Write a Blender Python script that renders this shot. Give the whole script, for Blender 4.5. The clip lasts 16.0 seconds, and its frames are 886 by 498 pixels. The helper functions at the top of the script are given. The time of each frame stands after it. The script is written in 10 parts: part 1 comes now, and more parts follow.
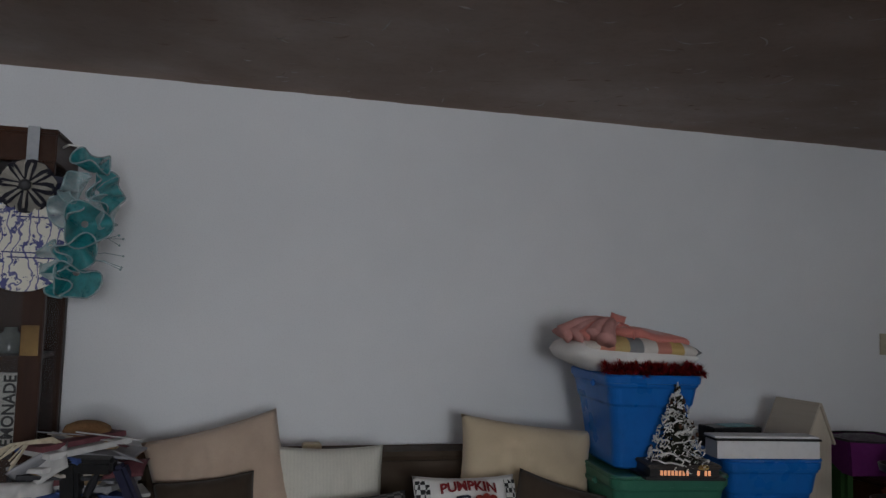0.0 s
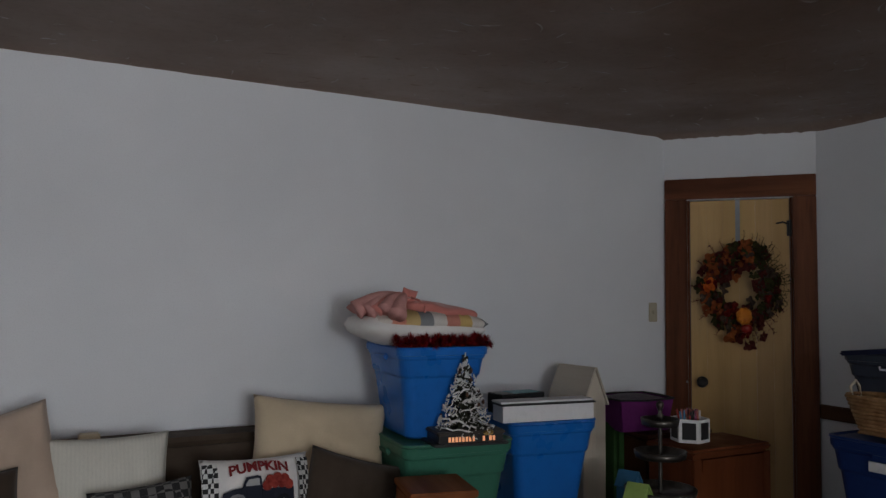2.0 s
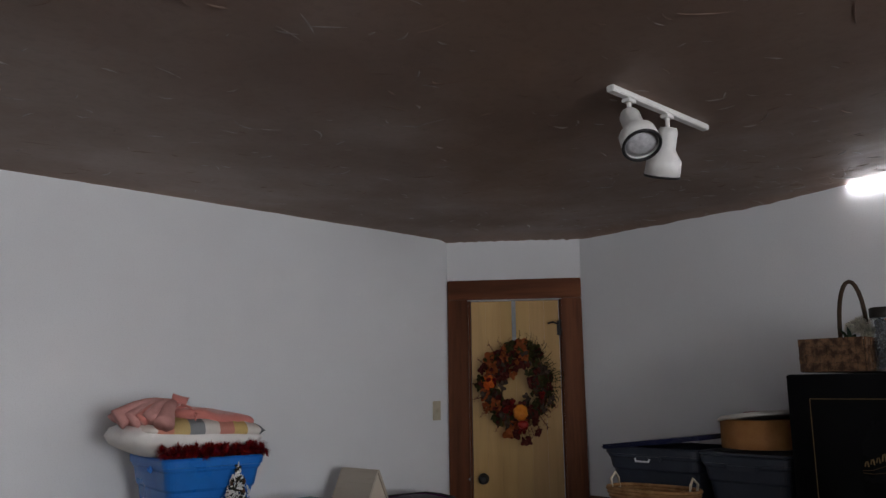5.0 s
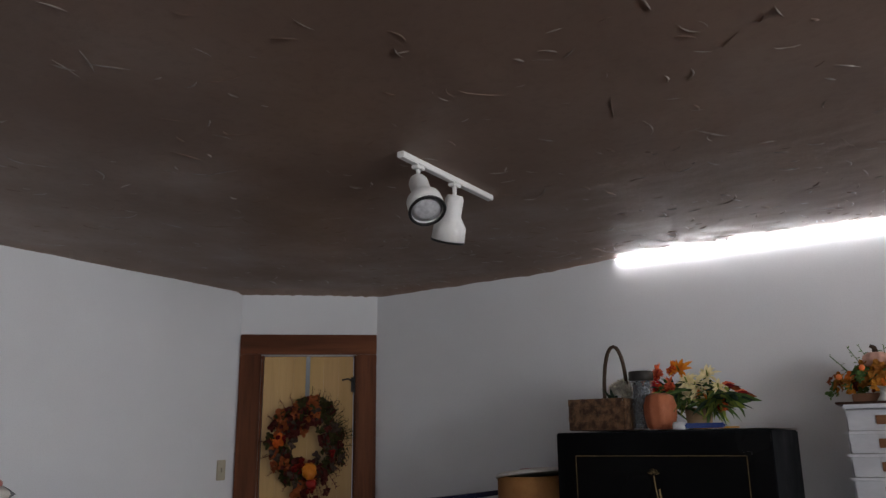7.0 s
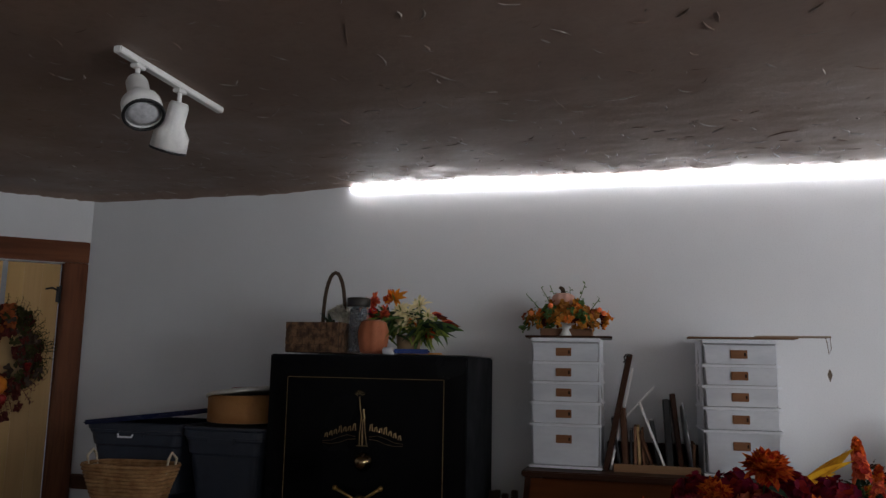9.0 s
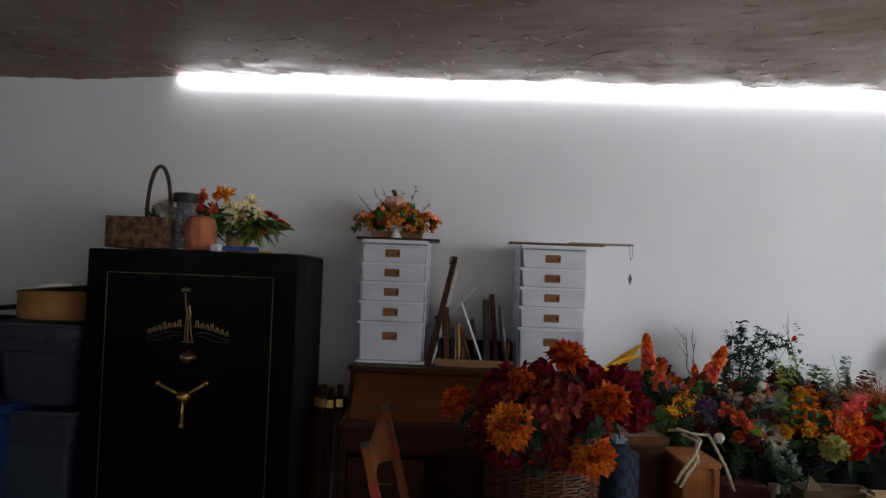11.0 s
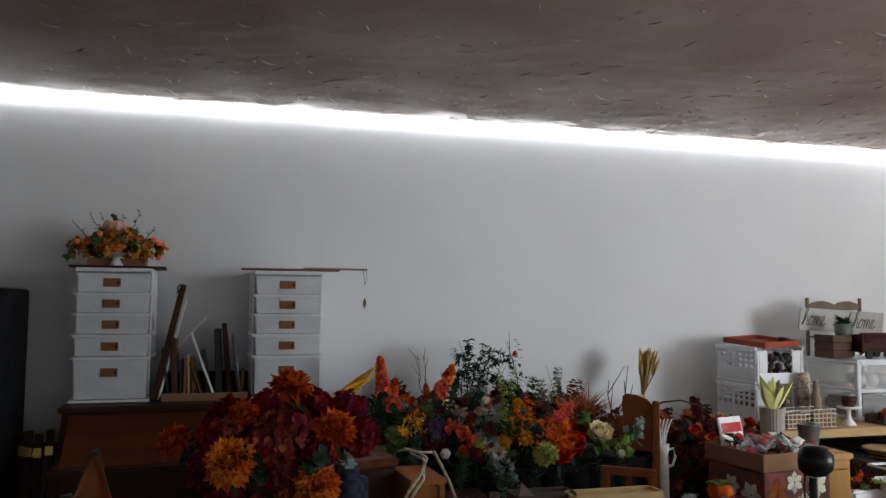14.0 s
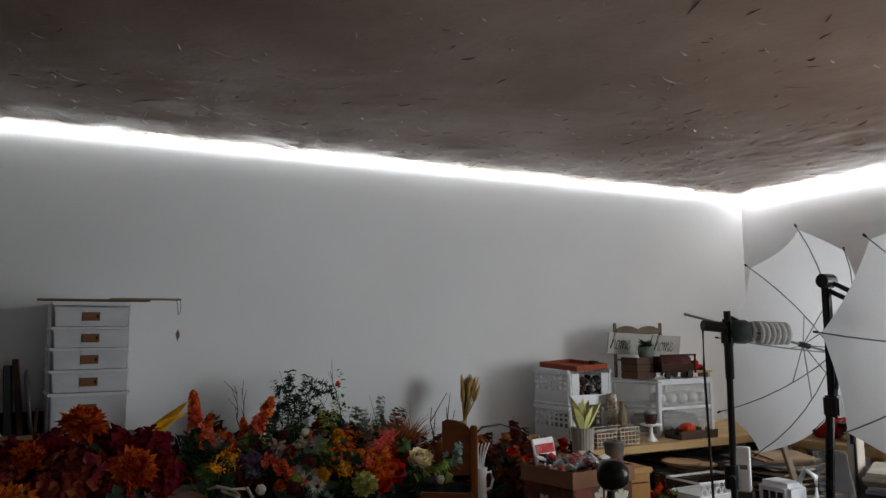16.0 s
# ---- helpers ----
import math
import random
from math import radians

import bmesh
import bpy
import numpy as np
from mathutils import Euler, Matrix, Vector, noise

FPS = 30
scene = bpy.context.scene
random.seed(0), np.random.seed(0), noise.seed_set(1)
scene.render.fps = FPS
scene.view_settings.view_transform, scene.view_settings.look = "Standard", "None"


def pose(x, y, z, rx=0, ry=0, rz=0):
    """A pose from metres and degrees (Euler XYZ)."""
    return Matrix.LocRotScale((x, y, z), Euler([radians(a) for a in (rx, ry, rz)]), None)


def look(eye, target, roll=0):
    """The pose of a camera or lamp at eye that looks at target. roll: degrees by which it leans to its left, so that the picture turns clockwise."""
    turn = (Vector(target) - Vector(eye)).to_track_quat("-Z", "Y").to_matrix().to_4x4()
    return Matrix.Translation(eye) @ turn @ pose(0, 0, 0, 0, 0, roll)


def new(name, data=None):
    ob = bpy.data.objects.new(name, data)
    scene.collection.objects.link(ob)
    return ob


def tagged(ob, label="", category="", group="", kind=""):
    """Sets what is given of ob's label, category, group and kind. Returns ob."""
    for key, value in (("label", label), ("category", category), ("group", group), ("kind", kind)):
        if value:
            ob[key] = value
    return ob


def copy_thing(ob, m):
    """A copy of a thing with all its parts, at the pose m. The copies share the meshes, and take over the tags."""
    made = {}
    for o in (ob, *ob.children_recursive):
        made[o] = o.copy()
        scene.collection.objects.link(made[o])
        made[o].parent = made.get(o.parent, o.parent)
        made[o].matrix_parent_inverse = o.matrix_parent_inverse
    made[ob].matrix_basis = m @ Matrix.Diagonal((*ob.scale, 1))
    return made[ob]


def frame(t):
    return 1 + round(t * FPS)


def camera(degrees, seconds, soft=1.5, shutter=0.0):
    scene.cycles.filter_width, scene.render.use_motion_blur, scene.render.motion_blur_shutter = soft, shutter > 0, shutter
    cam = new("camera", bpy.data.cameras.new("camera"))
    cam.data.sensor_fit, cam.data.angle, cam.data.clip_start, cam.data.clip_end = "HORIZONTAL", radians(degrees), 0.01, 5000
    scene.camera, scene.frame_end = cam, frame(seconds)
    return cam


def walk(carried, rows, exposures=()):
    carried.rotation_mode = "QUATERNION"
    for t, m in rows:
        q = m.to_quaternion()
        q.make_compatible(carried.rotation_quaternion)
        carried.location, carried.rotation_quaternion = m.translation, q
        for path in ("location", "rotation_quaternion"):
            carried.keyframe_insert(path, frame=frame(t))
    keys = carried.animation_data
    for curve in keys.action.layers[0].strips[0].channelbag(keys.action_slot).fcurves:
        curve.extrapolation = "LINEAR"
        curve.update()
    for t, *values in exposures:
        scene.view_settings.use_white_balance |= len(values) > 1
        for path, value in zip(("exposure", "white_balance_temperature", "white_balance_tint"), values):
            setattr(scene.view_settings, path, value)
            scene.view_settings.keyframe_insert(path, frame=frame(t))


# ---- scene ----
cam = camera(59.4, 16.0, 1.4)
PATH = [
    (0, (-0.089, -0.138, 1.481), (0.412, 1.792, 1.628), 1.8),
    (0.5, (-0.069, -0.144, 1.468), (0.558, 1.751, 1.597), 1.6),
    (1, (-0.04, -0.156, 1.468), (0.692, 1.701, 1.586), 1.5),
    (1.5, (-0.009, -0.173, 1.458), (0.829, 1.639, 1.575), 1.0),
    (2, (0.014, -0.176, 1.457), (0.949, 1.589, 1.569), 0.5),
    (2.5, (0.017, -0.176, 1.453), (1.042, 1.537, 1.567), 0.1),
    (3, (0.036, -0.215, 1.449), (1.112, 1.467, 1.578), -0.3),
    (3.5, (0.041, -0.201, 1.46), (1.173, 1.441, 1.609), -0.3),
    (6, (0.108, -0.279, 1.496), (1.574, 0.989, 1.991), -1.1),
    (6.5, (0.112, -0.298, 1.493), (1.65, 0.871, 2.01), -1.0),
    (7, (0.114, -0.324, 1.493), (1.734, 0.745, 1.976), -0.7),
    (7.5, (0.127, -0.356, 1.489), (1.851, 0.565, 1.917), -0.2),
    (8, (0.138, -0.377, 1.49), (1.948, 0.382, 1.876), 0.1),
    (8.5, (0.149, -0.396, 1.489), (2.015, 0.234, 1.836), 0.4),
    (9, (0.148, -0.412, 1.497), (2.061, 0.093, 1.789), 1.1),
    (11.5, (0.1, -0.447, 1.466), (2.099, -0.466, 1.506), 2.1),
    (12, (0.106, -0.463, 1.473), (2.101, -0.603, 1.513), 1.8),
    (12.5, (0.105, -0.482, 1.495), (2.089, -0.727, 1.545), 1.4),
    (13, (0.107, -0.489, 1.486), (2.075, -0.832, 1.57), 1.1),
    (13.5, (0.109, -0.515, 1.483), (2.058, -0.947, 1.595), 0.9),
    (14, (0.106, -0.528, 1.487), (2.03, -1.057, 1.624), 0.5),
    (14.5, (0.1, -0.545, 1.468), (1.994, -1.164, 1.639), 0.3),
    (15, (0.096, -0.568, 1.479), (1.952, -1.288, 1.668), 0.1),
    (15.5, (0.091, -0.598, 1.473), (1.905, -1.414, 1.681), -0.2),
    (16, (0.091, -0.591, 1.471), (1.855, -1.507, 1.69), -0.5),
]
EXPOSURE = [(0.0, 0.38, 6400, 10), (1.0, 0.38, 6440, 10), (2.0, 0.46, 6500, 11), (3.5, 0.66, 6540, 12), (6.5, 1.08, 6650, 13), (8.0, 0.88, 6580, 12),
            (9.2, 0.62, 6550, 11), (11.5, 1.0, 6470, 9), (12.5, 1.04, 6430, 9), (14.0, 0.58, 6480, 7), (16.0, 0.0, 6600, 6)]
walk(cam, [(t, look(e, g, r)) for t, e, g, r in PATH], EXPOSURE)

# ---- light ----
world = bpy.data.worlds.new("world")
scene.world = world
world.use_nodes = True
sky = world.node_tree.nodes.new("ShaderNodeTexSky")
sky.sky_type, sky.sun_disc, sky.sun_elevation = "NISHITA", False, radians(30)
world.node_tree.links.new(sky.outputs[0], world.node_tree.nodes["Background"].inputs[0])
world.node_tree.nodes["Background"].inputs[1].default_value = 0.08
# East, south and west strips; the west one is out of view, for fill.
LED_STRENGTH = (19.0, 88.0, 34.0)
# Watts of fill light from two assumed windows, both out of view.
UNSEEN_WINDOW_WATTS = (5.0, 92.0)
scene.view_settings.exposure = 0.0

# ---- materials ----
MATS = {}


def nodes_of(name):
    m = bpy.data.materials.new(name)
    m.use_nodes = True
    t = m.node_tree
    return m, t, t.nodes["Principled BSDF"]


def mixed(t, a, b, fac, kind="MIX"):
    n = t.nodes.new("ShaderNodeMix")
    n.data_type, n.blend_type = "RGBA", kind
    for sock, v in ((n.inputs[6], a), (n.inputs[7], b), (n.inputs[0], fac)):
        if isinstance(v, (int, float)):
            sock.default_value = v
        elif isinstance(v, tuple):
            sock.default_value = (*v, 1)
        else:
            t.links.new(v, sock)
    return n.outputs[2]


def noise_of(t, coord, scale, detail=4, stretch=(1, 1, 1), rough=0.55):
    mp = t.nodes.new("ShaderNodeMapping")
    mp.inputs["Scale"].default_value = stretch
    t.links.new(coord, mp.inputs[0])
    n = t.nodes.new("ShaderNodeTexNoise")
    n.inputs["Scale"].default_value, n.inputs["Detail"].default_value, n.inputs["Roughness"].default_value = scale, detail, rough
    t.links.new(mp.outputs[0], n.inputs["Vector"])
    return n.outputs[0]


def ramp(t, fac, lo, hi):
    n = t.nodes.new("ShaderNodeMapRange")
    n.inputs[1].default_value, n.inputs[2].default_value = lo, hi
    t.links.new(fac, n.inputs[0])
    return n.outputs[0]


def paint(name, c, c2=None, rough=0.6, metal=0.0, coarse=3.0, fine=40.0, bump=0.15, dist=0.004, stretch=(1, 1, 1), island=0.0, rand=0.0,
          alpha=1.0, trans=0.0, sheen=0.0, lo=0.35, hi=0.65, spec=0.3):
    """A surface of two colours in coarse patches with a fine grain and relief."""
    if name in MATS:
        return MATS[name]
    m, t, p = nodes_of(name)
    c2 = c2 or tuple(x * 0.72 for x in c)
    co = t.nodes.new("ShaderNodeTexCoord").outputs["Object"]
    a = ramp(t, noise_of(t, co, coarse, 4, stretch), lo, hi)
    f = noise_of(t, co, fine, 3, stretch)
    col = mixed(t, c, c2, a)
    col = mixed(t, col, tuple(x * 0.8 for x in c2), ramp(t, f, 0.5, 1.15))
    for on, src in ((island, "ShaderNodeNewGeometry"), (rand, "ShaderNodeObjectInfo")):
        if on:
            g = t.nodes.new(src).outputs["Random Per Island" if src.endswith("Geometry") else "Random"]
            hs = t.nodes.new("ShaderNodeHueSaturation")
            mr = t.nodes.new("ShaderNodeMapRange")
            mr.inputs[3].default_value, mr.inputs[4].default_value = 1 - on, 1 + on
            t.links.new(g, mr.inputs[0])
            t.links.new(mr.outputs[0], hs.inputs["Value"])
            mh = t.nodes.new("ShaderNodeMapRange")
            mh.inputs[3].default_value, mh.inputs[4].default_value = 0.5 - on * 0.05, 0.5 + on * 0.05
            t.links.new(g, mh.inputs[0])
            t.links.new(mh.outputs[0], hs.inputs["Hue"])
            t.links.new(col, hs.inputs["Color"])
            col = hs.outputs[0]
    t.links.new(col, p.inputs["Base Color"])
    r = t.nodes.new("ShaderNodeMapRange")
    r.inputs[3].default_value, r.inputs[4].default_value = max(rough - 0.12, 0.03), min(rough + 0.12, 1)
    t.links.new(a, r.inputs[0])
    t.links.new(r.outputs[0], p.inputs["Roughness"])
    p.inputs["Metallic"].default_value = metal
    p.inputs["Specular IOR Level"].default_value = spec
    p.inputs["Alpha"].default_value = alpha
    p.inputs["Transmission Weight"].default_value = trans
    p.inputs["Sheen Weight"].default_value = sheen
    if bump:
        b = t.nodes.new("ShaderNodeBump")
        b.inputs["Strength"].default_value, b.inputs["Distance"].default_value = bump, dist
        t.links.new(f, b.inputs["Height"])
        t.links.new(b.outputs[0], p.inputs["Normal"])
    MATS[name] = m
    return m


def wood(name, c, c2, axis="z", scale=7.0, rough=0.5, rand=0.0):
    st = {"x": (0.07, 1, 1), "y": (1, 0.07, 1), "z": (1, 1, 0.07)}[axis]
    return paint(name, c, c2, rough, coarse=scale, fine=scale * 9, stretch=st, bump=0.25, dist=0.002, lo=0.3, hi=0.7, rand=rand, spec=0.14)


def glow(name, c, strength):
    m, t, p = nodes_of(name)
    p.inputs["Emission Color"].default_value = (*c, 1)
    p.inputs["Emission Strength"].default_value = strength
    p.inputs["Base Color"].default_value = (*c, 1)
    return m


def striped(name, colours, axis, period, rough=0.85):
    """Woven bands of colour along one axis."""
    m, t, p = nodes_of(name)
    co = t.nodes.new("ShaderNodeTexCoord").outputs["Object"]
    sx = t.nodes.new("ShaderNodeSeparateXYZ")
    t.links.new(co, sx.inputs[0])
    mm = t.nodes.new("ShaderNodeMath")
    mm.operation = "WRAP"
    t.links.new(sx.outputs["XYZ".index(axis)], mm.inputs[0])
    mm.inputs[1].default_value, mm.inputs[2].default_value = period, 0
    mr = t.nodes.new("ShaderNodeMapRange")
    mr.inputs[2].default_value = period
    t.links.new(mm.outputs[0], mr.inputs[0])
    cr = t.nodes.new("ShaderNodeValToRGB")
    cr.color_ramp.interpolation = "CONSTANT"
    els = cr.color_ramp.elements
    while len(els) < len(colours):
        els.new(0.5)
    for i, c in enumerate(colours):
        els[i].position, els[i].color = i / len(colours), (*c, 1)
    t.links.new(mr.outputs[0], cr.inputs[0])
    g = noise_of(t, co, 300, 2)
    t.links.new(mixed(t, cr.outputs[0], (0.05, 0.05, 0.05), ramp(t, g, 0.5, 1.6)), p.inputs["Base Color"])
    p.inputs["Roughness"].default_value = rough
    return m


def checked(name, c, c2, size, rough=0.9):
    """A woven check with half-tones where bands cross."""
    m, t, p = nodes_of(name)
    co = t.nodes.new("ShaderNodeTexCoord").outputs["Object"]
    ck = t.nodes.new("ShaderNodeTexChecker")
    ck.inputs["Color1"].default_value, ck.inputs["Color2"].default_value, ck.inputs["Scale"].default_value = (*c, 1), (*c2, 1), 1 / size
    mp = t.nodes.new("ShaderNodeMapping")
    mp.inputs["Location"].default_value = (size * 0.37, size * 0.41, size * 0.33)
    t.links.new(co, mp.inputs[0])
    t.links.new(mp.outputs[0], ck.inputs[0])
    t.links.new(mixed(t, ck.outputs[0], (0.1, 0.1, 0.1), ramp(t, noise_of(t, co, 250, 2), 0.45, 1.8)), p.inputs["Base Color"])
    p.inputs["Roughness"].default_value = rough
    return m


def glass(name, rough=0.02, tint=(0.95, 0.97, 0.97), alpha=0.25):
    m, t, p = nodes_of(name)
    p.inputs["Base Color"].default_value = (*tint, 1)
    p.inputs["Roughness"].default_value = rough
    p.inputs["Alpha"].default_value = alpha
    return m


WALL = paint("wall_paint", (0.705, 0.715, 0.735), (0.67, 0.68, 0.70), 0.75, coarse=1.2, fine=160, bump=0.08, dist=0.001)
FLOORM = wood("floor_boards", (0.14, 0.095, 0.062), (0.10, 0.066, 0.042), "x", 4)
CEIL = paint("ceiling_plaster", (0.280, 0.194, 0.154), (0.235, 0.163, 0.129), 0.5, coarse=1.5, fine=30, bump=0.22, dist=0.004)
GLINT_RIDGE = paint("ridge_glint_paint", (0.46, 0.40, 0.36), (0.28, 0.23, 0.20), 0.45, coarse=20, fine=60, bump=0.2)
DARKTRIM = wood("dark_trim", (0.10, 0.045, 0.022), (0.055, 0.024, 0.012), "y", 8, 0.45)
CASING = wood("casing_wood", (0.175, 0.056, 0.020), (0.030, 0.008, 0.004), "z", 7, 0.5)
CASING_X = wood("casing_wood_head", (0.175, 0.056, 0.020), (0.030, 0.008, 0.004), "x", 7, 0.5)
DOORW = paint("birch_door", (0.54, 0.345, 0.140), (0.40, 0.24, 0.085), 0.33, coarse=5, fine=45, stretch=(1, 1, 0.07), bump=0.12, dist=0.001, lo=0.3, hi=0.7, rand=0.06, spec=0.3)
BLACKP = paint("black_plastic", (0.012, 0.012, 0.013), (0.02, 0.02, 0.021), 0.4, bump=0.05)
BLACKM = paint("black_metal", (0.015, 0.015, 0.016), (0.03, 0.03, 0.03), 0.35, metal=0.3, bump=0.05)
SILVER = paint("silver_strap", (0.30, 0.31, 0.33), (0.2, 0.21, 0.22), 0.45, metal=0.8, bump=0.05)
BRASS = paint("brass", (0.75, 0.52, 0.20), (0.55, 0.36, 0.12), 0.28, metal=1, bump=0.05)
IVORY = paint("ivory_plastic", (0.46, 0.41, 0.31), (0.40, 0.355, 0.265), 0.4, bump=0.03)
WHITEP = paint("white_plastic", (0.74, 0.755, 0.80), (0.71, 0.725, 0.77), 0.38, coarse=4, fine=60, bump=0.04)
WHITEM = paint("white_enamel", (0.80, 0.80, 0.79), (0.72, 0.72, 0.71), 0.35, coarse=6, bump=0.03)
WALNUT = wood("dark_walnut", (0.050, 0.018, 0.008), (0.020, 0.007, 0.004), "y", 6, 0.42)
WALNUTZ = wood("dark_walnut_upright", (0.050, 0.018, 0.008), (0.020, 0.007, 0.004), "z", 6, 0.42)
OAKO = wood("orange_oak", (0.25, 0.078, 0.020), (0.14, 0.042, 0.011), "z", 8, 0.45)
OAKOX = wood("orange_oak_rail", (0.25, 0.078, 0.020), (0.14, 0.042, 0.011), "y", 8, 0.45)
PINE = wood("pale_pine", (0.52, 0.36, 0.18), (0.43, 0.28, 0.13), "y", 6, 0.5)
GREYWOOD = wood("weathered_wood", (0.20, 0.155, 0.115), (0.12, 0.09, 0.065), "y", 7, 0.8)
BLUETUB = paint("blue_tub", (0.010, 0.135, 0.47), (0.008, 0.115, 0.41), 0.36, coarse=2, fine=30, bump=0.04)
NAVYTUB = paint("navy_tub", (0.012, 0.034, 0.140), (0.009, 0.026, 0.115), 0.45, coarse=2, fine=30, bump=0.04)
NAVYLID = paint("navy_lid", (0.008, 0.011, 0.045), (0.006, 0.009, 0.035), 0.35, bump=0.04)
GREENTUB = paint("green_tub", (0.040, 0.160, 0.105), (0.033, 0.135, 0.088), 0.4, coarse=2, fine=30, bump=0.04)
GREYTUB = paint("grey_tub", (0.034, 0.041, 0.057), (0.026, 0.032, 0.045), 0.45, coarse=2, fine=30, bump=0.04)
ROSETAN = paint("rose_tan_cloth", (0.50, 0.385, 0.30), (0.44, 0.335, 0.26), 0.95, coarse=6, fine=280, bump=0.4, dist=0.002, sheen=0.2)
TANCLOTH = paint("tan_cloth", (0.56, 0.455, 0.315), (0.50, 0.40, 0.275), 0.95, coarse=6, fine=280, bump=0.4, dist=0.002, sheen=0.2)
CREAMCLOTH = paint("cream_cloth", (0.62, 0.59, 0.50), (0.54, 0.51, 0.43), 0.95, coarse=7, fine=220, bump=0.5, dist=0.002, sheen=0.2)
WHITECLOTH = paint("white_cloth", (0.74, 0.72, 0.70), (0.66, 0.64, 0.62), 0.95, coarse=6, fine=260, bump=0.4, dist=0.002)
BROWNCLOTH = paint("brown_cloth", (0.055, 0.038, 0.026), (0.040, 0.027, 0.018), 0.95, coarse=6, fine=280, bump=0.4, dist=0.002, sheen=0.1)
SOFACLOTH = paint("brown_upholstery", (0.060, 0.040, 0.026), (0.042, 0.028, 0.018), 0.8, coarse=5, fine=200, bump=0.3, dist=0.002)
SEAGRASS = paint("seagrass", (0.34, 0.185, 0.080), (0.22, 0.11, 0.045), 0.8, coarse=20, fine=90, bump=0.5, island=0.2)
WICKER = paint("brown_wicker", (0.085, 0.028, 0.016), (0.040, 0.013, 0.008), 0.32, coarse=25, fine=120, bump=0.3, island=0.25)
GALV = paint("galvanised", (0.11, 0.10, 0.09), (0.05, 0.044, 0.038), 0.4, metal=0.85, coarse=14, fine=70, bump=0.15)
PAPERW = paint("white_card", (0.76, 0.75, 0.76), (0.70, 0.69, 0.70), 0.7, bump=0.03)
CARD = paint("brown_card", (0.24, 0.118, 0.066), (0.19, 0.092, 0.050), 0.8, coarse=5, fine=90, bump=0.1)
SAFEBLK = paint("safe_black", (0.002, 0.002, 0.0025), (0.003, 0.003, 0.0035), 0.18, spec=0.07, coarse=3, fine=40, bump=0.02)
SAFEGREY = paint("safe_side", (0.0075, 0.0085, 0.011), (0.006, 0.007, 0.0085), 0.55, spec=0.12, coarse=3, fine=140, bump=0.25, dist=0.001)
GOLD = paint("gold_leaf", (0.34, 0.24, 0.11), (0.24, 0.16, 0.07), 0.5, metal=0.6, bump=0.03)
TERRA = paint("terracotta", (0.46, 0.155, 0.075), (0.38, 0.12, 0.055), 0.7, coarse=9, fine=80, bump=0.2)
ROPE = paint("jute_rope", (0.62, 0.55, 0.42), (0.48, 0.41, 0.30), 0.95, coarse=60, fine=200, bump=0.6)
STEM = paint("stem_green", (0.055, 0.085, 0.03), (0.035, 0.055, 0.02), 0.7, bump=0.1)
TWIG = paint("twig_brown", (0.07, 0.042, 0.026), (0.045, 0.027, 0.017), 0.85, bump=0.2)


def petal_paint(name, c, c2):
    m = paint(name, c, c2, 0.8, spec=0.12, coarse=18, fine=70, bump=0.12, dist=0.001, island=0.38, rand=0.08)
    t = m.node_tree
    p = [n for n in t.nodes if n.type == "BSDF_PRINCIPLED"][0]
    o = [n for n in t.nodes if n.type == "OUTPUT_MATERIAL"][0]
    tr, mx = t.nodes.new("ShaderNodeBsdfTranslucent"), t.nodes.new("ShaderNodeMixShader")
    mx.inputs[0].default_value = 0.35
    t.links.new(p.inputs["Base Color"].links[0].from_socket, tr.inputs["Color"])
    t.links.new(p.outputs[0], mx.inputs[1])
    t.links.new(tr.outputs[0], mx.inputs[2])
    t.links.new(mx.outputs[0], o.inputs["Surface"])
    return m


LEAF_D = petal_paint("leaf_dark", (0.042, 0.070, 0.042), (0.020, 0.037, 0.023))
LEAF_G = petal_paint("leaf_green", (0.110, 0.185, 0.055), (0.060, 0.108, 0.032))
LEAF_L = petal_paint("leaf_lime", (0.297, 0.365, 0.074), (0.176, 0.230, 0.047))
LEAF_E = petal_paint("leaf_grey_green", (0.235, 0.295, 0.255), (0.140, 0.195, 0.165))
LEAF_R = petal_paint("leaf_maroon", (0.115, 0.022, 0.018), (0.058, 0.011, 0.010))
LEAF_Y = petal_paint("leaf_amber", (0.621, 0.257, 0.034), (0.338, 0.115, 0.019))
P_RUST = petal_paint("petal_rust", (0.35, 0.088, 0.028), (0.20, 0.045, 0.015))
P_ORANGE = petal_paint("petal_orange", (0.78, 0.165, 0.028), (0.56, 0.082, 0.014))
P_AMBER = petal_paint("petal_bright_amber", (0.88, 0.36, 0.03), (0.78, 0.24, 0.02))
P_GOLD = petal_paint("petal_amber", (0.83, 0.27, 0.045), (0.62, 0.135, 0.020))
P_BURG = petal_paint("petal_burgundy", (0.27, 0.012, 0.026), (0.095, 0.006, 0.013))
P_PLUM = petal_paint("petal_plum", (0.26, 0.024, 0.035), (0.42, 0.105, 0.055))
P_RED = petal_paint("petal_red", (0.743, 0.041, 0.020), (0.486, 0.019, 0.014))
P_CORAL = petal_paint("petal_coral", (0.88, 0.21, 0.11), (0.70, 0.12, 0.055))
P_YELL = petal_paint("petal_yellow", (0.880, 0.486, 0.034), (0.675, 0.297, 0.027))
P_CREAM = petal_paint("petal_cream", (0.93, 0.83, 0.57), (0.90, 0.78, 0.47))
P_WHITE = petal_paint("petal_white", (0.72, 0.70, 0.62), (0.58, 0.55, 0.47))
P_PURP = petal_paint("petal_purple", (0.21, 0.13, 0.27), (0.11, 0.06, 0.14))
P_GRASS = petal_paint("blade_rust", (0.36, 0.13, 0.05), (0.24, 0.075, 0.03))
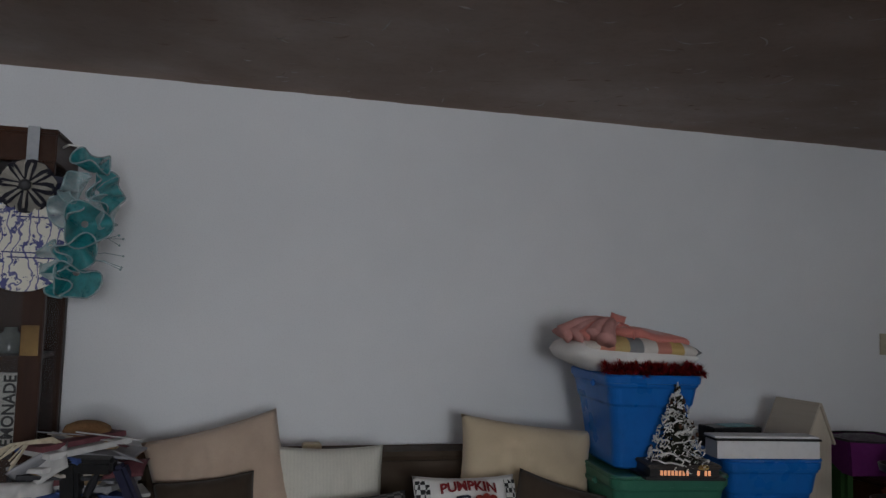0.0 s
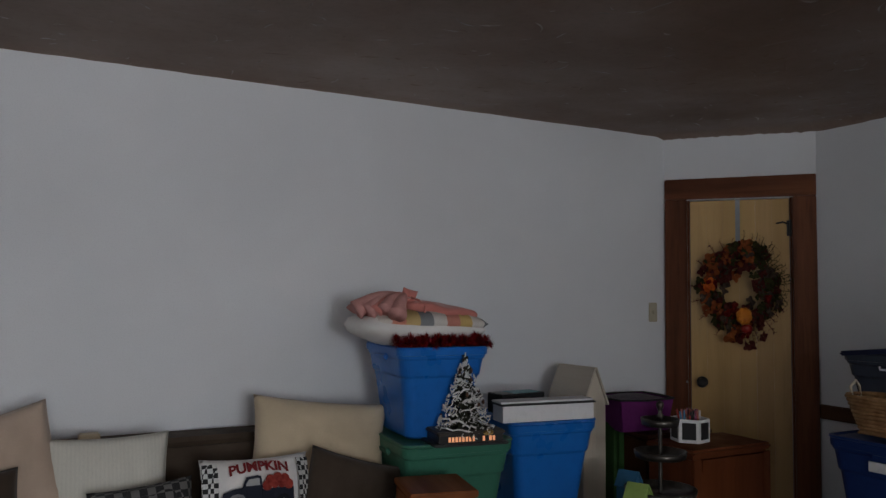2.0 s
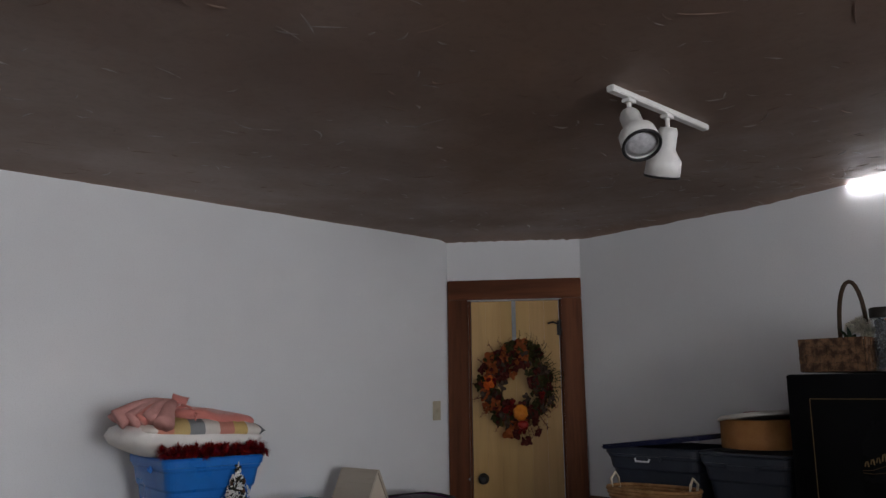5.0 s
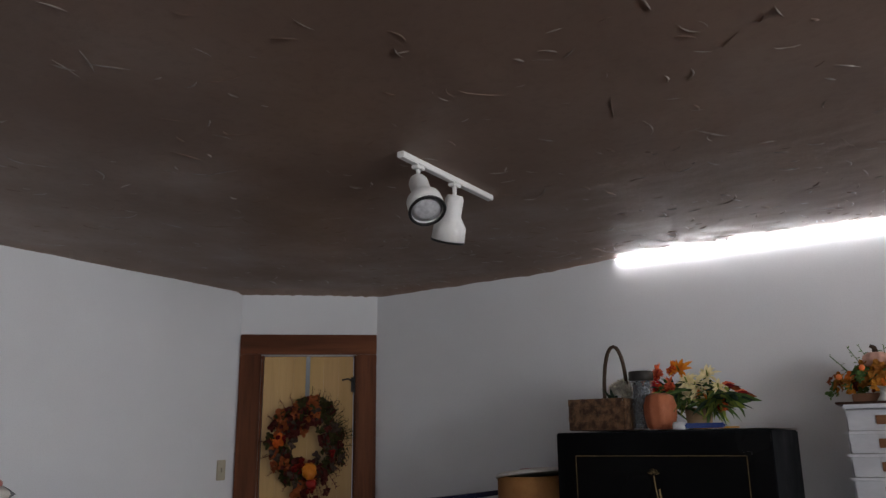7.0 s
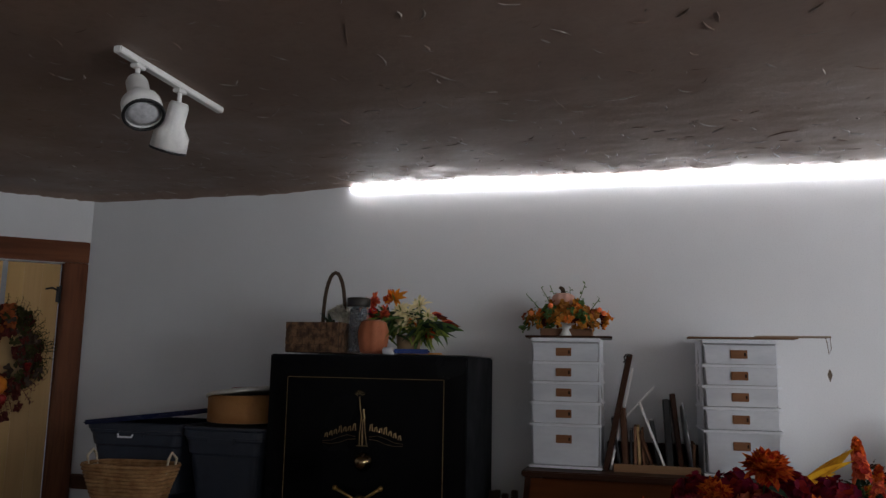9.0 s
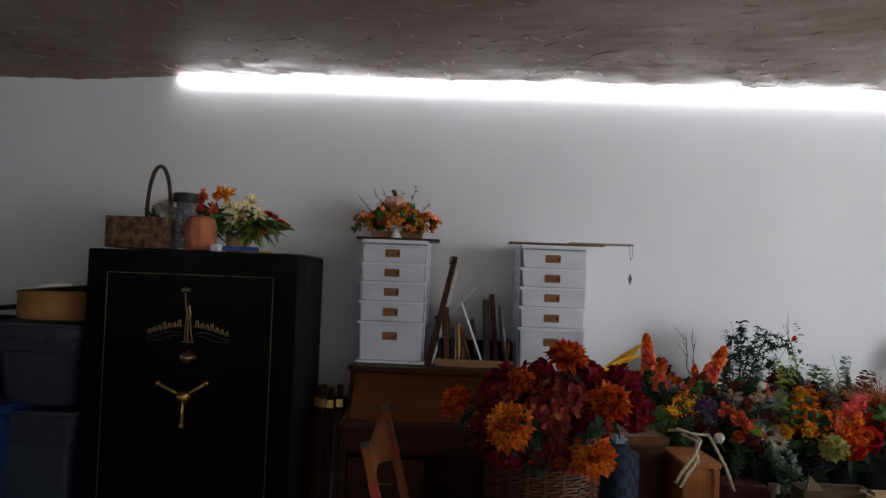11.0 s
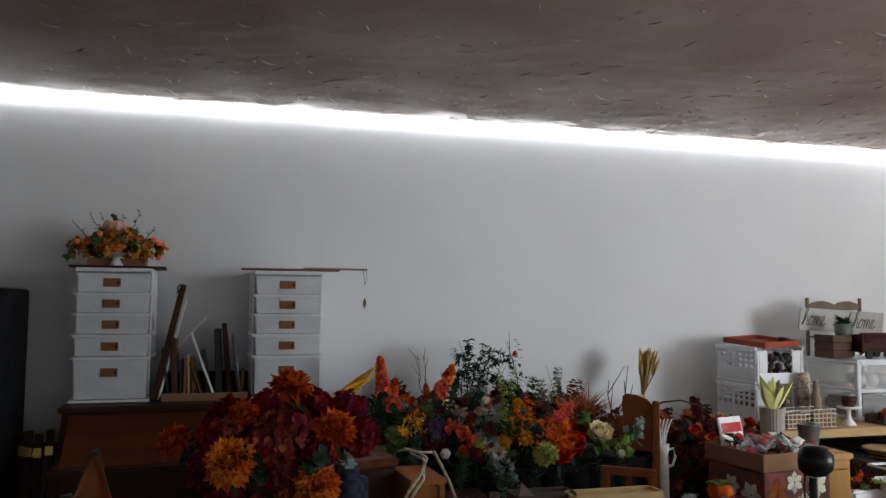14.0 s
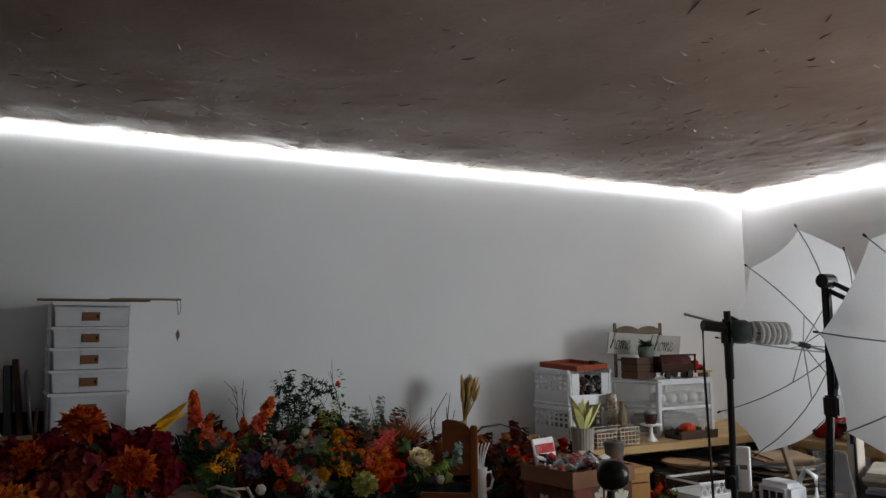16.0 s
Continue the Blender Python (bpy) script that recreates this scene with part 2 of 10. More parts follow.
P_PINK = petal_paint("petal_pink_red", (0.88, 0.17, 0.15), (0.72, 0.09, 0.08))
P_SILVER = petal_paint("leaf_silver", (0.36, 0.38, 0.37), (0.24, 0.27, 0.26))
P_PALE = petal_paint("petal_pale_pink", (0.66, 0.50, 0.42), (0.52, 0.36, 0.30))
P_LIME = petal_paint("petal_lime", (0.70, 0.68, 0.26), (0.52, 0.50, 0.15))
STRAW = petal_paint("straw", (0.52, 0.36, 0.15), (0.38, 0.24, 0.09))

# ---- shapes ----


def mk(verts, faces):
    me = bpy.data.meshes.new("m")
    me.from_pydata([tuple(v) for v in verts], [], faces)
    bm = bmesh.new()
    bm.from_mesh(me)
    bpy.data.meshes.remove(me)
    return bm


def merge(*bms):
    out = bms[0]
    for b in bms[1:]:
        me = bpy.data.meshes.new("m")
        b.to_mesh(me)
        b.free()
        out.from_mesh(me)
        bpy.data.meshes.remove(me)
    return out


def moved(bm, m):
    bmesh.ops.transform(bm, matrix=m, verts=bm.verts)
    return bm


def box(x0, x1, y0, y1, z0, z1, bev=0.0, seg=2):
    bm = bmesh.new()
    bmesh.ops.create_cube(bm, size=1)
    for v in bm.verts:
        v.co = Vector(((x0 + x1) / 2 + v.co.x * (x1 - x0), (y0 + y1) / 2 + v.co.y * (y1 - y0), (z0 + z1) / 2 + v.co.z * (z1 - z0)))
    if bev:
        bmesh.ops.bevel(bm, geom=list(bm.edges), offset=bev, segments=seg, affect="EDGES", clamp_overlap=True)
    return bm


def lathe(profile, seg=24, wave=0.0, lobes=0):
    """A turned shape from rows of radius and height."""
    vs, fs, n = [], [], len(profile)
    for r, z in profile:
        for k in range(seg):
            a = 2 * math.pi * k / seg
            rr = max(r, 1e-4) * (1 + wave * abs(math.cos(a * lobes / 2)) - wave * 0.5 if lobes else 1)
            vs.append((rr * math.cos(a), rr * math.sin(a), z))
    for i in range(n - 1):
        for k in range(seg):
            q = (k + 1) % seg
            fs.append((i * seg + k, i * seg + q, (i + 1) * seg + q, (i + 1) * seg + k))
    if profile[0][0] > 1e-3:
        fs.append(tuple(reversed(range(seg))))
    if profile[-1][0] > 1e-3:
        fs.append(tuple((n - 1) * seg + k for k in range(seg)))
    return mk(vs, fs)


def tube(pts, r, seg=6, r1=None, closed=False):
    pts = [Vector(p) for p in pts]
    vs, fs, n = [], [], len(pts)
    r1 = r if r1 is None else r1
    for i, p in enumerate(pts):
        if closed:
            d = pts[(i + 1) % n] - pts[i - 1]
        else:
            d = pts[min(i + 1, n - 1)] - pts[max(i - 1, 0)]
        q = d.to_track_quat("Z", "Y")
        rr = r + (r1 - r) * i / max(n - 1, 1)
        for k in range(seg):
            a = 2 * math.pi * k / seg
            vs.append(p + q @ Vector((rr * math.cos(a), rr * math.sin(a), 0)))
    for i in range(n if closed else n - 1):
        for k in range(seg):
            q, j = (k + 1) % seg, (i + 1) % n
            fs.append((i * seg + k, i * seg + q, j * seg + q, j * seg + k))
    if not closed:
        fs.append(tuple(reversed(range(seg))))
        fs.append(tuple((n - 1) * seg + k for k in range(seg)))
    return mk(vs, fs)


def rod(a, b, r, seg=8, r1=None):
    return tube([a, b], r, seg, r1)


def ball(r, at=(0, 0, 0), squash=(1, 1, 1), sub=2):
    bm = bmesh.new()
    bmesh.ops.create_icosphere(bm, subdivisions=sub, radius=r)
    for v in bm.verts:
        v.co = Vector((v.co.x * squash[0] + at[0], v.co.y * squash[1] + at[1], v.co.z * squash[2] + at[2]))
    return bm


def grid(nx, ny, f):
    vs = [f(i / (nx - 1), j / (ny - 1)) for i in range(nx) for j in range(ny)]
    fs = [(i * ny + j, (i + 1) * ny + j, (i + 1) * ny + j + 1, i * ny + j + 1) for i in range(nx - 1) for j in range(ny - 1)]
    return mk(vs, fs)


def petals(rows, stations=4):
    """Petals or leaves; each row: azimuth, lift, length, width, curl, cup, radius at the base, height, pointedness."""
    vs, fs = [], []
    for az, lift, ln, wd, curl, cup, rb, z0, point in rows:
        ca, sa, u, w, a = math.cos(az), math.sin(az), rb, z0, lift
        b = len(vs)
        for s in range(stations):
            f = s / (stations - 1)
            if s:
                a = lift - curl * f
                u += ln / (stations - 1) * math.cos(a)
                w += ln / (stations - 1) * math.sin(a)
            half = wd / 2 * max(math.sin(math.pi * min(0.12 + 0.88 * f ** point, 0.985)), 0.06)
            for side in (-1, 0, 1):
                lift2 = cup * half * (abs(side) - 0.3)
                x, y, z = u - lift2 * math.sin(a), side * half, w + lift2 * math.cos(a)
                vs.append((x * ca - y * sa, x * sa + y * ca, z))
        for s in range(stations - 1):
            for k in range(2):
                i = b + s * 3 + k
                fs.append((i, i + 1, i + 4, i + 3))
    return mk(vs, fs)


def put(ob, bm, mat, smooth=False):
    me = bpy.data.meshes.new(ob if isinstance(ob, str) else ob.name)
    bmesh.ops.recalc_face_normals(bm, faces=bm.faces) if len(bm.faces) < 4000 else None
    if smooth:
        for f in bm.faces:
            f.smooth = True
    bm.to_mesh(me)
    bm.free()
    me.materials.append(mat)
    return me


def part(name, bm, mat, parent, label="", smooth=False, at=None):
    ob = new(name, put(name, bm, mat, smooth))
    ob.parent = parent
    if at is not None:
        ob.matrix_basis = at
    return tagged(ob, label)


def thing(name, label, category, m=Matrix(), group="", kind=""):
    ob = tagged(new(name), label, category, group, kind)
    ob.empty_display_size = 0.05
    ob.matrix_basis = m
    return ob


def maple(r):
    """One five-lobed leaf in the xy plane, stalk at the origin."""
    vs, n = [(0.35 * r, 0, 0.03 * r)], 20
    for k in range(n):
        a = -2.6 + 5.2 * k / (n - 1)
        lobe = (0.62, 1.0, 0.72)[0] + 0.42 * abs(math.cos(a * 1.9)) ** 1.5 - 0.22 * (abs(a) / 2.6) ** 2
        vs.append((0.35 * r + r * 0.72 * lobe * math.cos(a), r * 0.72 * lobe * math.sin(a), -0.12 * r * lobe * lobe + 0.10 * r * math.sin(a * 3.8)))
    return mk(vs, [(0, k, k + 1) for k in range(1, n)] + [(0, n, 1)])


SHARED = {}


def piece(name, key, maker, mat, parent, at, label=""):
    """A part that shares its mesh with its likes."""
    if (key, mat.name) not in SHARED:
        SHARED[key, mat.name] = put(name, maker(), mat)
    ob = new(name, SHARED[key, mat.name])
    ob.parent = parent
    ob.matrix_basis = at
    return tagged(ob, label)


def solo(name, bm, mat, label, category, m=Matrix(), group="", kind="", smooth=False):
    ob = tagged(new(name, put(name, bm, mat, smooth)), label, category, group, kind)
    ob.matrix_basis = m
    return ob


def aim(at, way, spin=0.0):
    """A pose at a point whose local z runs along way."""
    return Matrix.Translation(at) @ Vector(way).to_track_quat("Z", "Y").to_matrix().to_4x4() @ Matrix.Rotation(spin, 4, "Z")


def letters(text, size, depth=0.001, shear=0.0, squeeze=1.0, weight=0.0):
    """Raised lettering in the xz plane that faces -y, centred."""
    cu = bpy.data.curves.new("t", "FONT")
    cu.body, cu.size, cu.extrude, cu.shear, cu.align_x, cu.align_y, cu.resolution_u, cu.offset = text, size, depth, shear, "CENTER", "CENTER", 3, weight
    ob = bpy.data.objects.new("t", cu)
    scene.collection.objects.link(ob)
    bpy.context.view_layer.update()
    me = bpy.data.meshes.new_from_object(ob.evaluated_get(bpy.context.evaluated_depsgraph_get()))
    bm = bmesh.new()
    bm.from_mesh(me)
    bpy.data.objects.remove(ob)
    bpy.data.curves.remove(cu)
    bpy.data.meshes.remove(me)
    for v in bm.verts:
        v.co = Vector((v.co.x * squeeze, -v.co.z, v.co.y))
    return bm


R = random.Random(4)

# ---- the room ----
XE, YN, YS, XW, ZC, TH = 4.0, 3.4, -5.04, -4.3, 2.44, 0.12
solo("floor", box(XW - TH, XE + TH, YS - TH, YN + TH, -0.08, 0), FLOORM, "dark wooden floor boards", "floor", kind="structure")
solo("wall_north", box(XW, 3.452, YN, YN + TH, 0, ZC + 0.05), WALL, "white painted wall above a dark chair rail", "wall", kind="structure")
solo("wall_east", box(XE, XE + TH, YS - TH, 2.752, 0, ZC + 0.05), WALL, "white painted wall under a strip of cold light", "wall", kind="structure")
# Both window openings are assumed, out of view, to let fill light in.
SX0, SX1 = -0.7, 1.2
solo("wall_south", merge(box(XW, XE, YS - TH, YS, 0, 0.85), box(XW, XE, YS - TH, YS, 2.15, ZC + 0.05), box(XW, SX0, YS - TH, YS, 0.85, 2.15), box(SX1, XE, YS - TH, YS, 0.85, 2.15)), WALL, "white painted wall behind the photo umbrellas", "wall", kind="structure")
WINS = ((-4.4, -2.7),)
WZ0, WZ1 = 0.85, 2.15
ww = [box(XW - TH, XW, YS - TH, YN + TH, 0, WZ0), box(XW - TH, XW, YS - TH, YN + TH, WZ1, ZC + 0.05)]
for a, b in ((YS - TH, WINS[0][0]), (WINS[0][1], YN + TH)):
    ww.append(box(XW - TH, XW, a, b, WZ0, WZ1))


def window(k, width, m, watts):
    """An assumed, unseen fill-light window of two lights in a wall whose inner face is the local plane y = 0, the room
    at +y.
    """
    h = WZ1 - WZ0
    wn = thing("window_%d" % k, "assumed white window out of view, added for fill light", "window", m, kind="structure")
    part("window_frame", merge(box(0, width, -0.08, -0.04, 0, 0.05), box(0, width, -0.08, -0.04, h - 0.05, h), box(0, 0.05, -0.08, -0.04, 0.05, h - 0.05), box(width - 0.05, width, -0.08, -0.04, 0.05, h - 0.05), box(width / 2 - 0.02, width / 2 + 0.02, -0.075, -0.045, 0.05, h - 0.05)), WHITEM, wn)
    part("window_sill", box(-0.04, width + 0.04, -0.03, 0.05, -0.03, -0.002, 0.004), WHITEM, wn)
    day = bpy.data.lights.new("window_fill", "AREA")
    day.shape, day.size, day.size_y, day.energy, day.color = "RECTANGLE", width - 0.1, h - 0.1, watts, (0.92, 0.96, 1.0)
    new("window_fill", day).matrix_basis = m @ look((width / 2, -0.03, h / 2), (width / 2, 1, h / 2))


window(1, WINS[0][1] - WINS[0][0], pose(XW, WINS[0][1], WZ0, 0, 0, -90), UNSEEN_WINDOW_WATTS[0])
window(2, SX1 - SX0, pose(SX0, YS, WZ0), UNSEEN_WINDOW_WATTS[1])
solo("wall_west", merge(*ww), WALL, "plain white painted wall", "wall", kind="structure")

# Corner wall with the door: local x runs along it, the room lies at -y.
DM = pose(3.452, 3.40, 0, 0, 0, -49.78)
DL, D0, D1, DZ = 0.849, 0.134, 0.718, 2.031
wd = merge(box(-0.02, D0, 0, TH, 0, ZC + 0.05), box(D1, DL + 0.02, 0, TH, 0, ZC + 0.05), box(D0, D1, 0, TH, DZ, ZC + 0.05))
corner = solo("wall_corner", wd, WALL, "narrow white corner wall with a door", "wall", DM, kind="structure")
solo("wall_closet", box(-0.3, 1.2, 0.5, 0.55, 0, ZC + 0.05), WALL, "plain wall behind the closed door", "wall", DM, kind="structure")

trim = thing("trim", "reddish brown stained wooden door casing", "door casing", DM, kind="structure")
part("casing_side", box(0.003, D0, -0.022, 0, 0, DZ + 0.003, 0.004), CASING, trim)
part("casing_side", box(D1, DL - 0.003, -0.022, 0, 0, DZ + 0.003, 0.004), CASING, trim)
part("casing_head", box(0.003, DL - 0.003, -0.024, 0, DZ + 0.004, DZ + 0.129, 0.004), CASING_X, trim)
for a, b in ((D0, D0 + 0.012), (D1 - 0.012, D1)):
    part("jamb", box(a, b, 0, TH, 0, DZ), CASING, trim)

door = thing("door_1", "closed pale birch door with a black knob", "door", DM, kind="structure")
n, w0, w1 = 6, D0 + 0.016, D1 - 0.016
for i in range(n):
    a, b = w0 + (w1 - w0) * i / n, w0 + (w1 - w0) * (i + 1) / n
    part("plank", box(a + 0.0002, b - 0.0002, 0.012, 0.048, 0.01, DZ - 0.006, 0.0002, 1), DOORW, door)
knob = part("door_knob", moved(lathe([(0.004, 0.07), (0.022, 0.068), (0.029, 0.052), (0.026, 0.038), (0.012, 0.03), (0.011, 0.008), (0.032, 0.006), (0.033, 0.0)], 24), pose(w0 + 0.062, 0.012, 0.935, 90)), BLACKM, door, "round black door knob", smooth=True)
part("strike", moved(lathe([(0.006, 0), (0.006, 0.01), (0.0, 0.012)], 12), pose(D0 - 0.006, -0.022, 0.935, 90)), SILVER, door)
for z in (1.85, 0.25):
    part("hinge", merge(rod((D1 - 0.010, -0.004, z - 0.05), (D1 - 0.010, -0.004, z + 0.05), 0.006), box(D1 - 0.03, D1 - 0.012, 0.009, 0.012, z - 0.045, z + 0.045)), BLACKM, door)
part("hook", tube([(D1 - 0.085, 0.006, 1.878), (D1 - 0.05, 0.0, 1.886), (D1 - 0.02, 0.002, 1.872)], 0.0055), BLACKM, door, "small black metal hook")

hanger = thing("wreath_hanger", "silver metal wreath hanger hooked over the door", "hanger", DM)
hu = w0 + (w1 - w0) * 0.49
part("strap", merge(box(hu - 0.013, hu + 0.013, 0.006, 0.0085, 1.70, DZ - 0.002), box(hu - 0.013, hu + 0.013, -0.012, -0.010, 1.71, 1.74), box(hu - 0.013, hu + 0.013, -0.012, 0.008, 1.699, 1.7015)), SILVER, hanger)

switch = thing("light_switch", "ivory plastic light switch plate on the wall", "switch", pose(3.348, YN - 0.001, 1.349))
part("plate", box(-0.033, 0.033, -0.007, 0, -0.058, 0.058, 0.003), IVORY, switch)
part("rocker", box(-0.006, 0.006, -0.018, -0.006, -0.012, 0.012, 0.002), IVORY, switch)

rail = thing("baseboard", "dark brown wooden chair rail along the walls", "chair rail", kind="structure")
part("chair_rail", box(XE - 0.022, XE - 0.0005, YS + 0.001, 2.745, 0.765, 0.845, 0.006), DARKTRIM, rail)
part("chair_rail", box(XW + 0.001, 3.40, YN - 0.022, YN - 0.0005, 0.765, 0.845, 0.006), wood("dark_trim_x", (0.10, 0.045, 0.022), (0.055, 0.024, 0.012), "x", 8, 0.45), rail)

# Ceiling: trowelled plaster, one mesh with its ridges.
rc = random.Random(11)


def plaster(x, y):
    p = Vector((x, y, 0.0))
    a = noise.noise(p * 2.3 + Vector((9, 2, 1)))
    b = noise.noise(Vector((x * 7 + 3 * a, y * 11, 3.1)))
    c = noise.noise(Vector((x * 21 + 2 * b, y * 15, 7.7)))
    step = max(0.0, min(1.0, (b + 0.6 * c) * 3.0 + 0.3))
    near = max(0.0, 1 - min(XE - x, y - YS) / 0.5)
    edge = max(0.0, 1 - min(XE - x, y - YS) / 0.16)
    door_side = ((XE - x) * 0.648 + (2.752 - y) * 0.548) / 0.849
    cove = max(0.0, 1 - max(min(XE - x, door_side), 0.0) / 0.10) ** 2 * 0.030 * max(0.0, min(1.0, (y - 1.1) / 0.5))
    cove = max(cove, 0.012 * max(0.0, 1 - max(YN - y, 0.0) / 0.08) ** 2)
    return cove + 0.0016 * a + (0.0022 + 0.003 * near) * step + 0.0005 * c + 0.009 * edge * max(0.0, noise.noise(Vector((x * 9, y * 9, 5.5))) + 0.35 * c)


def spaced(lo, hi, edge, fine, coarse):
    out, v = [], hi
    while v > lo:
        out.append(v)
        v -= fine if abs(v - edge) < 1.3 else coarse
    return [lo] + out[::-1]


xs, ys = spaced(XW - 0.1, XE + 0.1, XE, 0.025, 0.06), [(-v) for v in spaced(-YN - 0.1, -YS + 0.1, -YS, 0.025, 0.05)][::-1]
cv = [(x, y, ZC - plaster(x, y)) for x in xs for y in ys]
ny = len(ys)
cf = [(i * ny + j, i * ny + j + 1, (i + 1) * ny + j + 1, (i + 1) * ny + j) for i in range(len(xs) - 1) for j in range(ny - 1)]
NFLAT = len(cf)
for k in range(2100):
    if k % 3 == 0:
        x, y = XE - 0.03 - abs(rc.gauss(0, 0.7 if k % 2 else 0.22)), rc.uniform(YS, 2.6 if k % 2 else 1.4)
    else:
        x, y = rc.uniform(-0.5, 4.0), rc.uniform(YS, YN)
    if x < -1 or x + y > 6.6:
        continue
    ln, head, bend = rc.uniform(0.025, 0.09) * (2.0 if rc.random() < 0.18 else 1), rc.uniform(0, 6.28) if k % 2 else rc.gauss(-0.5, 0.5), rc.uniform(-1.6, 1.6)
    wid, hgt, b, px, py = rc.uniform(0.0014, 0.0046), rc.uniform(0.002, 0.006), len(cv), x, y
    for s in range(6):
        f = s / 5
        a = head + bend * f
        k2 = math.sin(math.pi * (0.05 + 0.9 * f))
        z0 = ZC - plaster(px, py) + 0.001
        for q, h in ((-1, 0), (0.35, 1), (1, 0)):
            cv.append((px - math.sin(a) * q * wid * k2, py + math.cos(a) * q * wid * k2, z0 - h * hgt * k2))
        px, py = px + math.cos(a) * ln / 5, py + math.sin(a) * ln / 5
    cf += [(b + s * 3 + q, b + s * 3 + q + 1, b + s * 3 + q + 4, b + s * 3 + q + 3) for s in range(5) for q in range(2)]
cme = bpy.data.meshes.new("ceiling")
cme.from_pydata(cv, [], cf)
cme.materials.append(CEIL)
cme.materials.append(GLINT_RIDGE)
# Three ridges in five are painted lighter, as glints of the LED light.
for k, p in enumerate(cme.polygons):
    if k >= NFLAT and ((k - NFLAT) // 10) % 5 < 3:
        p.material_index = 1
ceiling = tagged(new("ceiling", cme), "dark taupe ceiling of rough trowelled plaster", "ceiling", kind="structure")
for p in cme.polygons:
    p.use_smooth = True
solo("ceiling_slab", box(XW - TH, XE + TH, YS - TH, YN + TH, ZC + 0.02, ZC + 0.1), CEIL, "plain ceiling slab above the plaster", "ceiling", kind="structure")

# LED strips along the tops of the walls; the west one is assumed, unseen fill.
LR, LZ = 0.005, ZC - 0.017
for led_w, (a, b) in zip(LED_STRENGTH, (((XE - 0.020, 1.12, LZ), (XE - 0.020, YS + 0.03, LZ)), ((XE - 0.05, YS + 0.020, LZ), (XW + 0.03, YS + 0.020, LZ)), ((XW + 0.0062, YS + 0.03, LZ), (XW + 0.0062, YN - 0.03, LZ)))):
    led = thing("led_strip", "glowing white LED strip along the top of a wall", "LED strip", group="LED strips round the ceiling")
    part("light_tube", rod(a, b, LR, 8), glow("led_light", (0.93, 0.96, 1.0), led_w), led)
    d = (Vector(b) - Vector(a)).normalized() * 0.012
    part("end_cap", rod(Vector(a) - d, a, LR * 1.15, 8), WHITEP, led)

# Track light on the ceiling.
track = thing("track_light", "white ceiling track with two white spot heads, unlit", "track light", pose(2.3685, 1.133, ZC - 0.006))
part("track_rail", box(-0.2995, 0.2995, -0.014, 0.014, -0.018, 0.004, 0.003), WHITEM, track)
LENS = paint("lamp_lens", (0.62, 0.63, 0.66), (0.42, 0.43, 0.46), 0.3, coarse=60, bump=0.4)
for px, way in ((-0.195, (-0.36, -0.50, -0.87)), (0.035, (0.20, 0.34, -0.92))):
    head = part("spot_head", merge(box(-0.022, 0.022, -0.014, 0.014, -0.032, -0.020, 0.002), rod((0, 0, -0.03), (0, 0, -0.080), 0.008, 10)), WHITEM, track, at=pose(px, 0, 0))
    w = Vector(way).normalized()
    m = Matrix.Translation(Vector((0, 0, -0.078)) - w * 0.016) @ w.to_track_quat("Z", "Y").to_matrix().to_4x4()
    part("lamp_shade", moved(lathe([(0.0, 0.0), (0.028, 0.003), (0.034, 0.018), (0.034, 0.078), (0.042, 0.092), (0.060, 0.118), (0.062, 0.172), (0.059, 0.173), (0.055, 0.159)], 32), m), WHITEM, head, smooth=True)
    part("rim", moved(tube([(0.0585 * math.cos(k * 0.19635), 0.0585 * math.sin(k * 0.19635), 0.172) for k in range(32)], 0.0055, 6, closed=True), m), BLACKP, head, "black inner rim", smooth=True)
    part("lens", moved(lathe([(0.0535, 0.161), (0.034, 0.166), (0.0, 0.168)], 24), m), LENS, head, "unlit glass lens", smooth=True)

# ---- shared kinds of things ----


def pillow_mesh(w, h, t, seed=0, n=29, crease=0.16, soft=0.0):
    """A stuffed cushion in the xz plane, with drawn-out corners, dents and slack creases."""
    rp = random.Random(seed)
    ox, ang = rp.uniform(0, 50), rp.uniform(0.6, 1.4)
    ca, sa = math.cos(ang), math.sin(ang)

    def side(sgn):
        def f(u, v):
            a, b = u * 2 - 1, v * 2 - 1
            fall = max((1 - abs(a) ** 2.6) * (1 - abs(b) ** 2.6), 0.0) ** 0.5
            wob = 0.012 * noise.noise(Vector((a * 2.2 + ox, b * 2.2, 4.0)))
            x, z = a * w / 2 * (1 - 0.07 * (1 - b * b) + wob), b * h / 2 * (1 - 0.07 * (1 - a * a) + wob)
            x, z = x * (1 - soft * b * b) ** 0.5, z * (1 - soft * a * a) ** 0.5
            dent = noise.noise(Vector((x * 6 + ox, z * 6, sgn))) * 0.20
            fold = 0.05 * math.sin((x * 0.8 + z) * 38 + ox) * (abs(a) * abs(b))
            p, q = x * ca + z * sa, z * ca - x * sa
            slack = 1 - min(1.0, abs(noise.noise(Vector((p * 4 + ox, q * 13, 7.0 + sgn)))) * 4.5)
            return (x, sgn * (t / 2) * fall * (1 + dent + fold - crease * slack * slack * min(1.0, fall * 1.6)), z)
        return f
    bm = merge(grid(n, n, side(-1)), grid(n, n, side(1)))
    bmesh.ops.remove_doubles(bm, verts=bm.verts, dist=0.0004)
    return bm


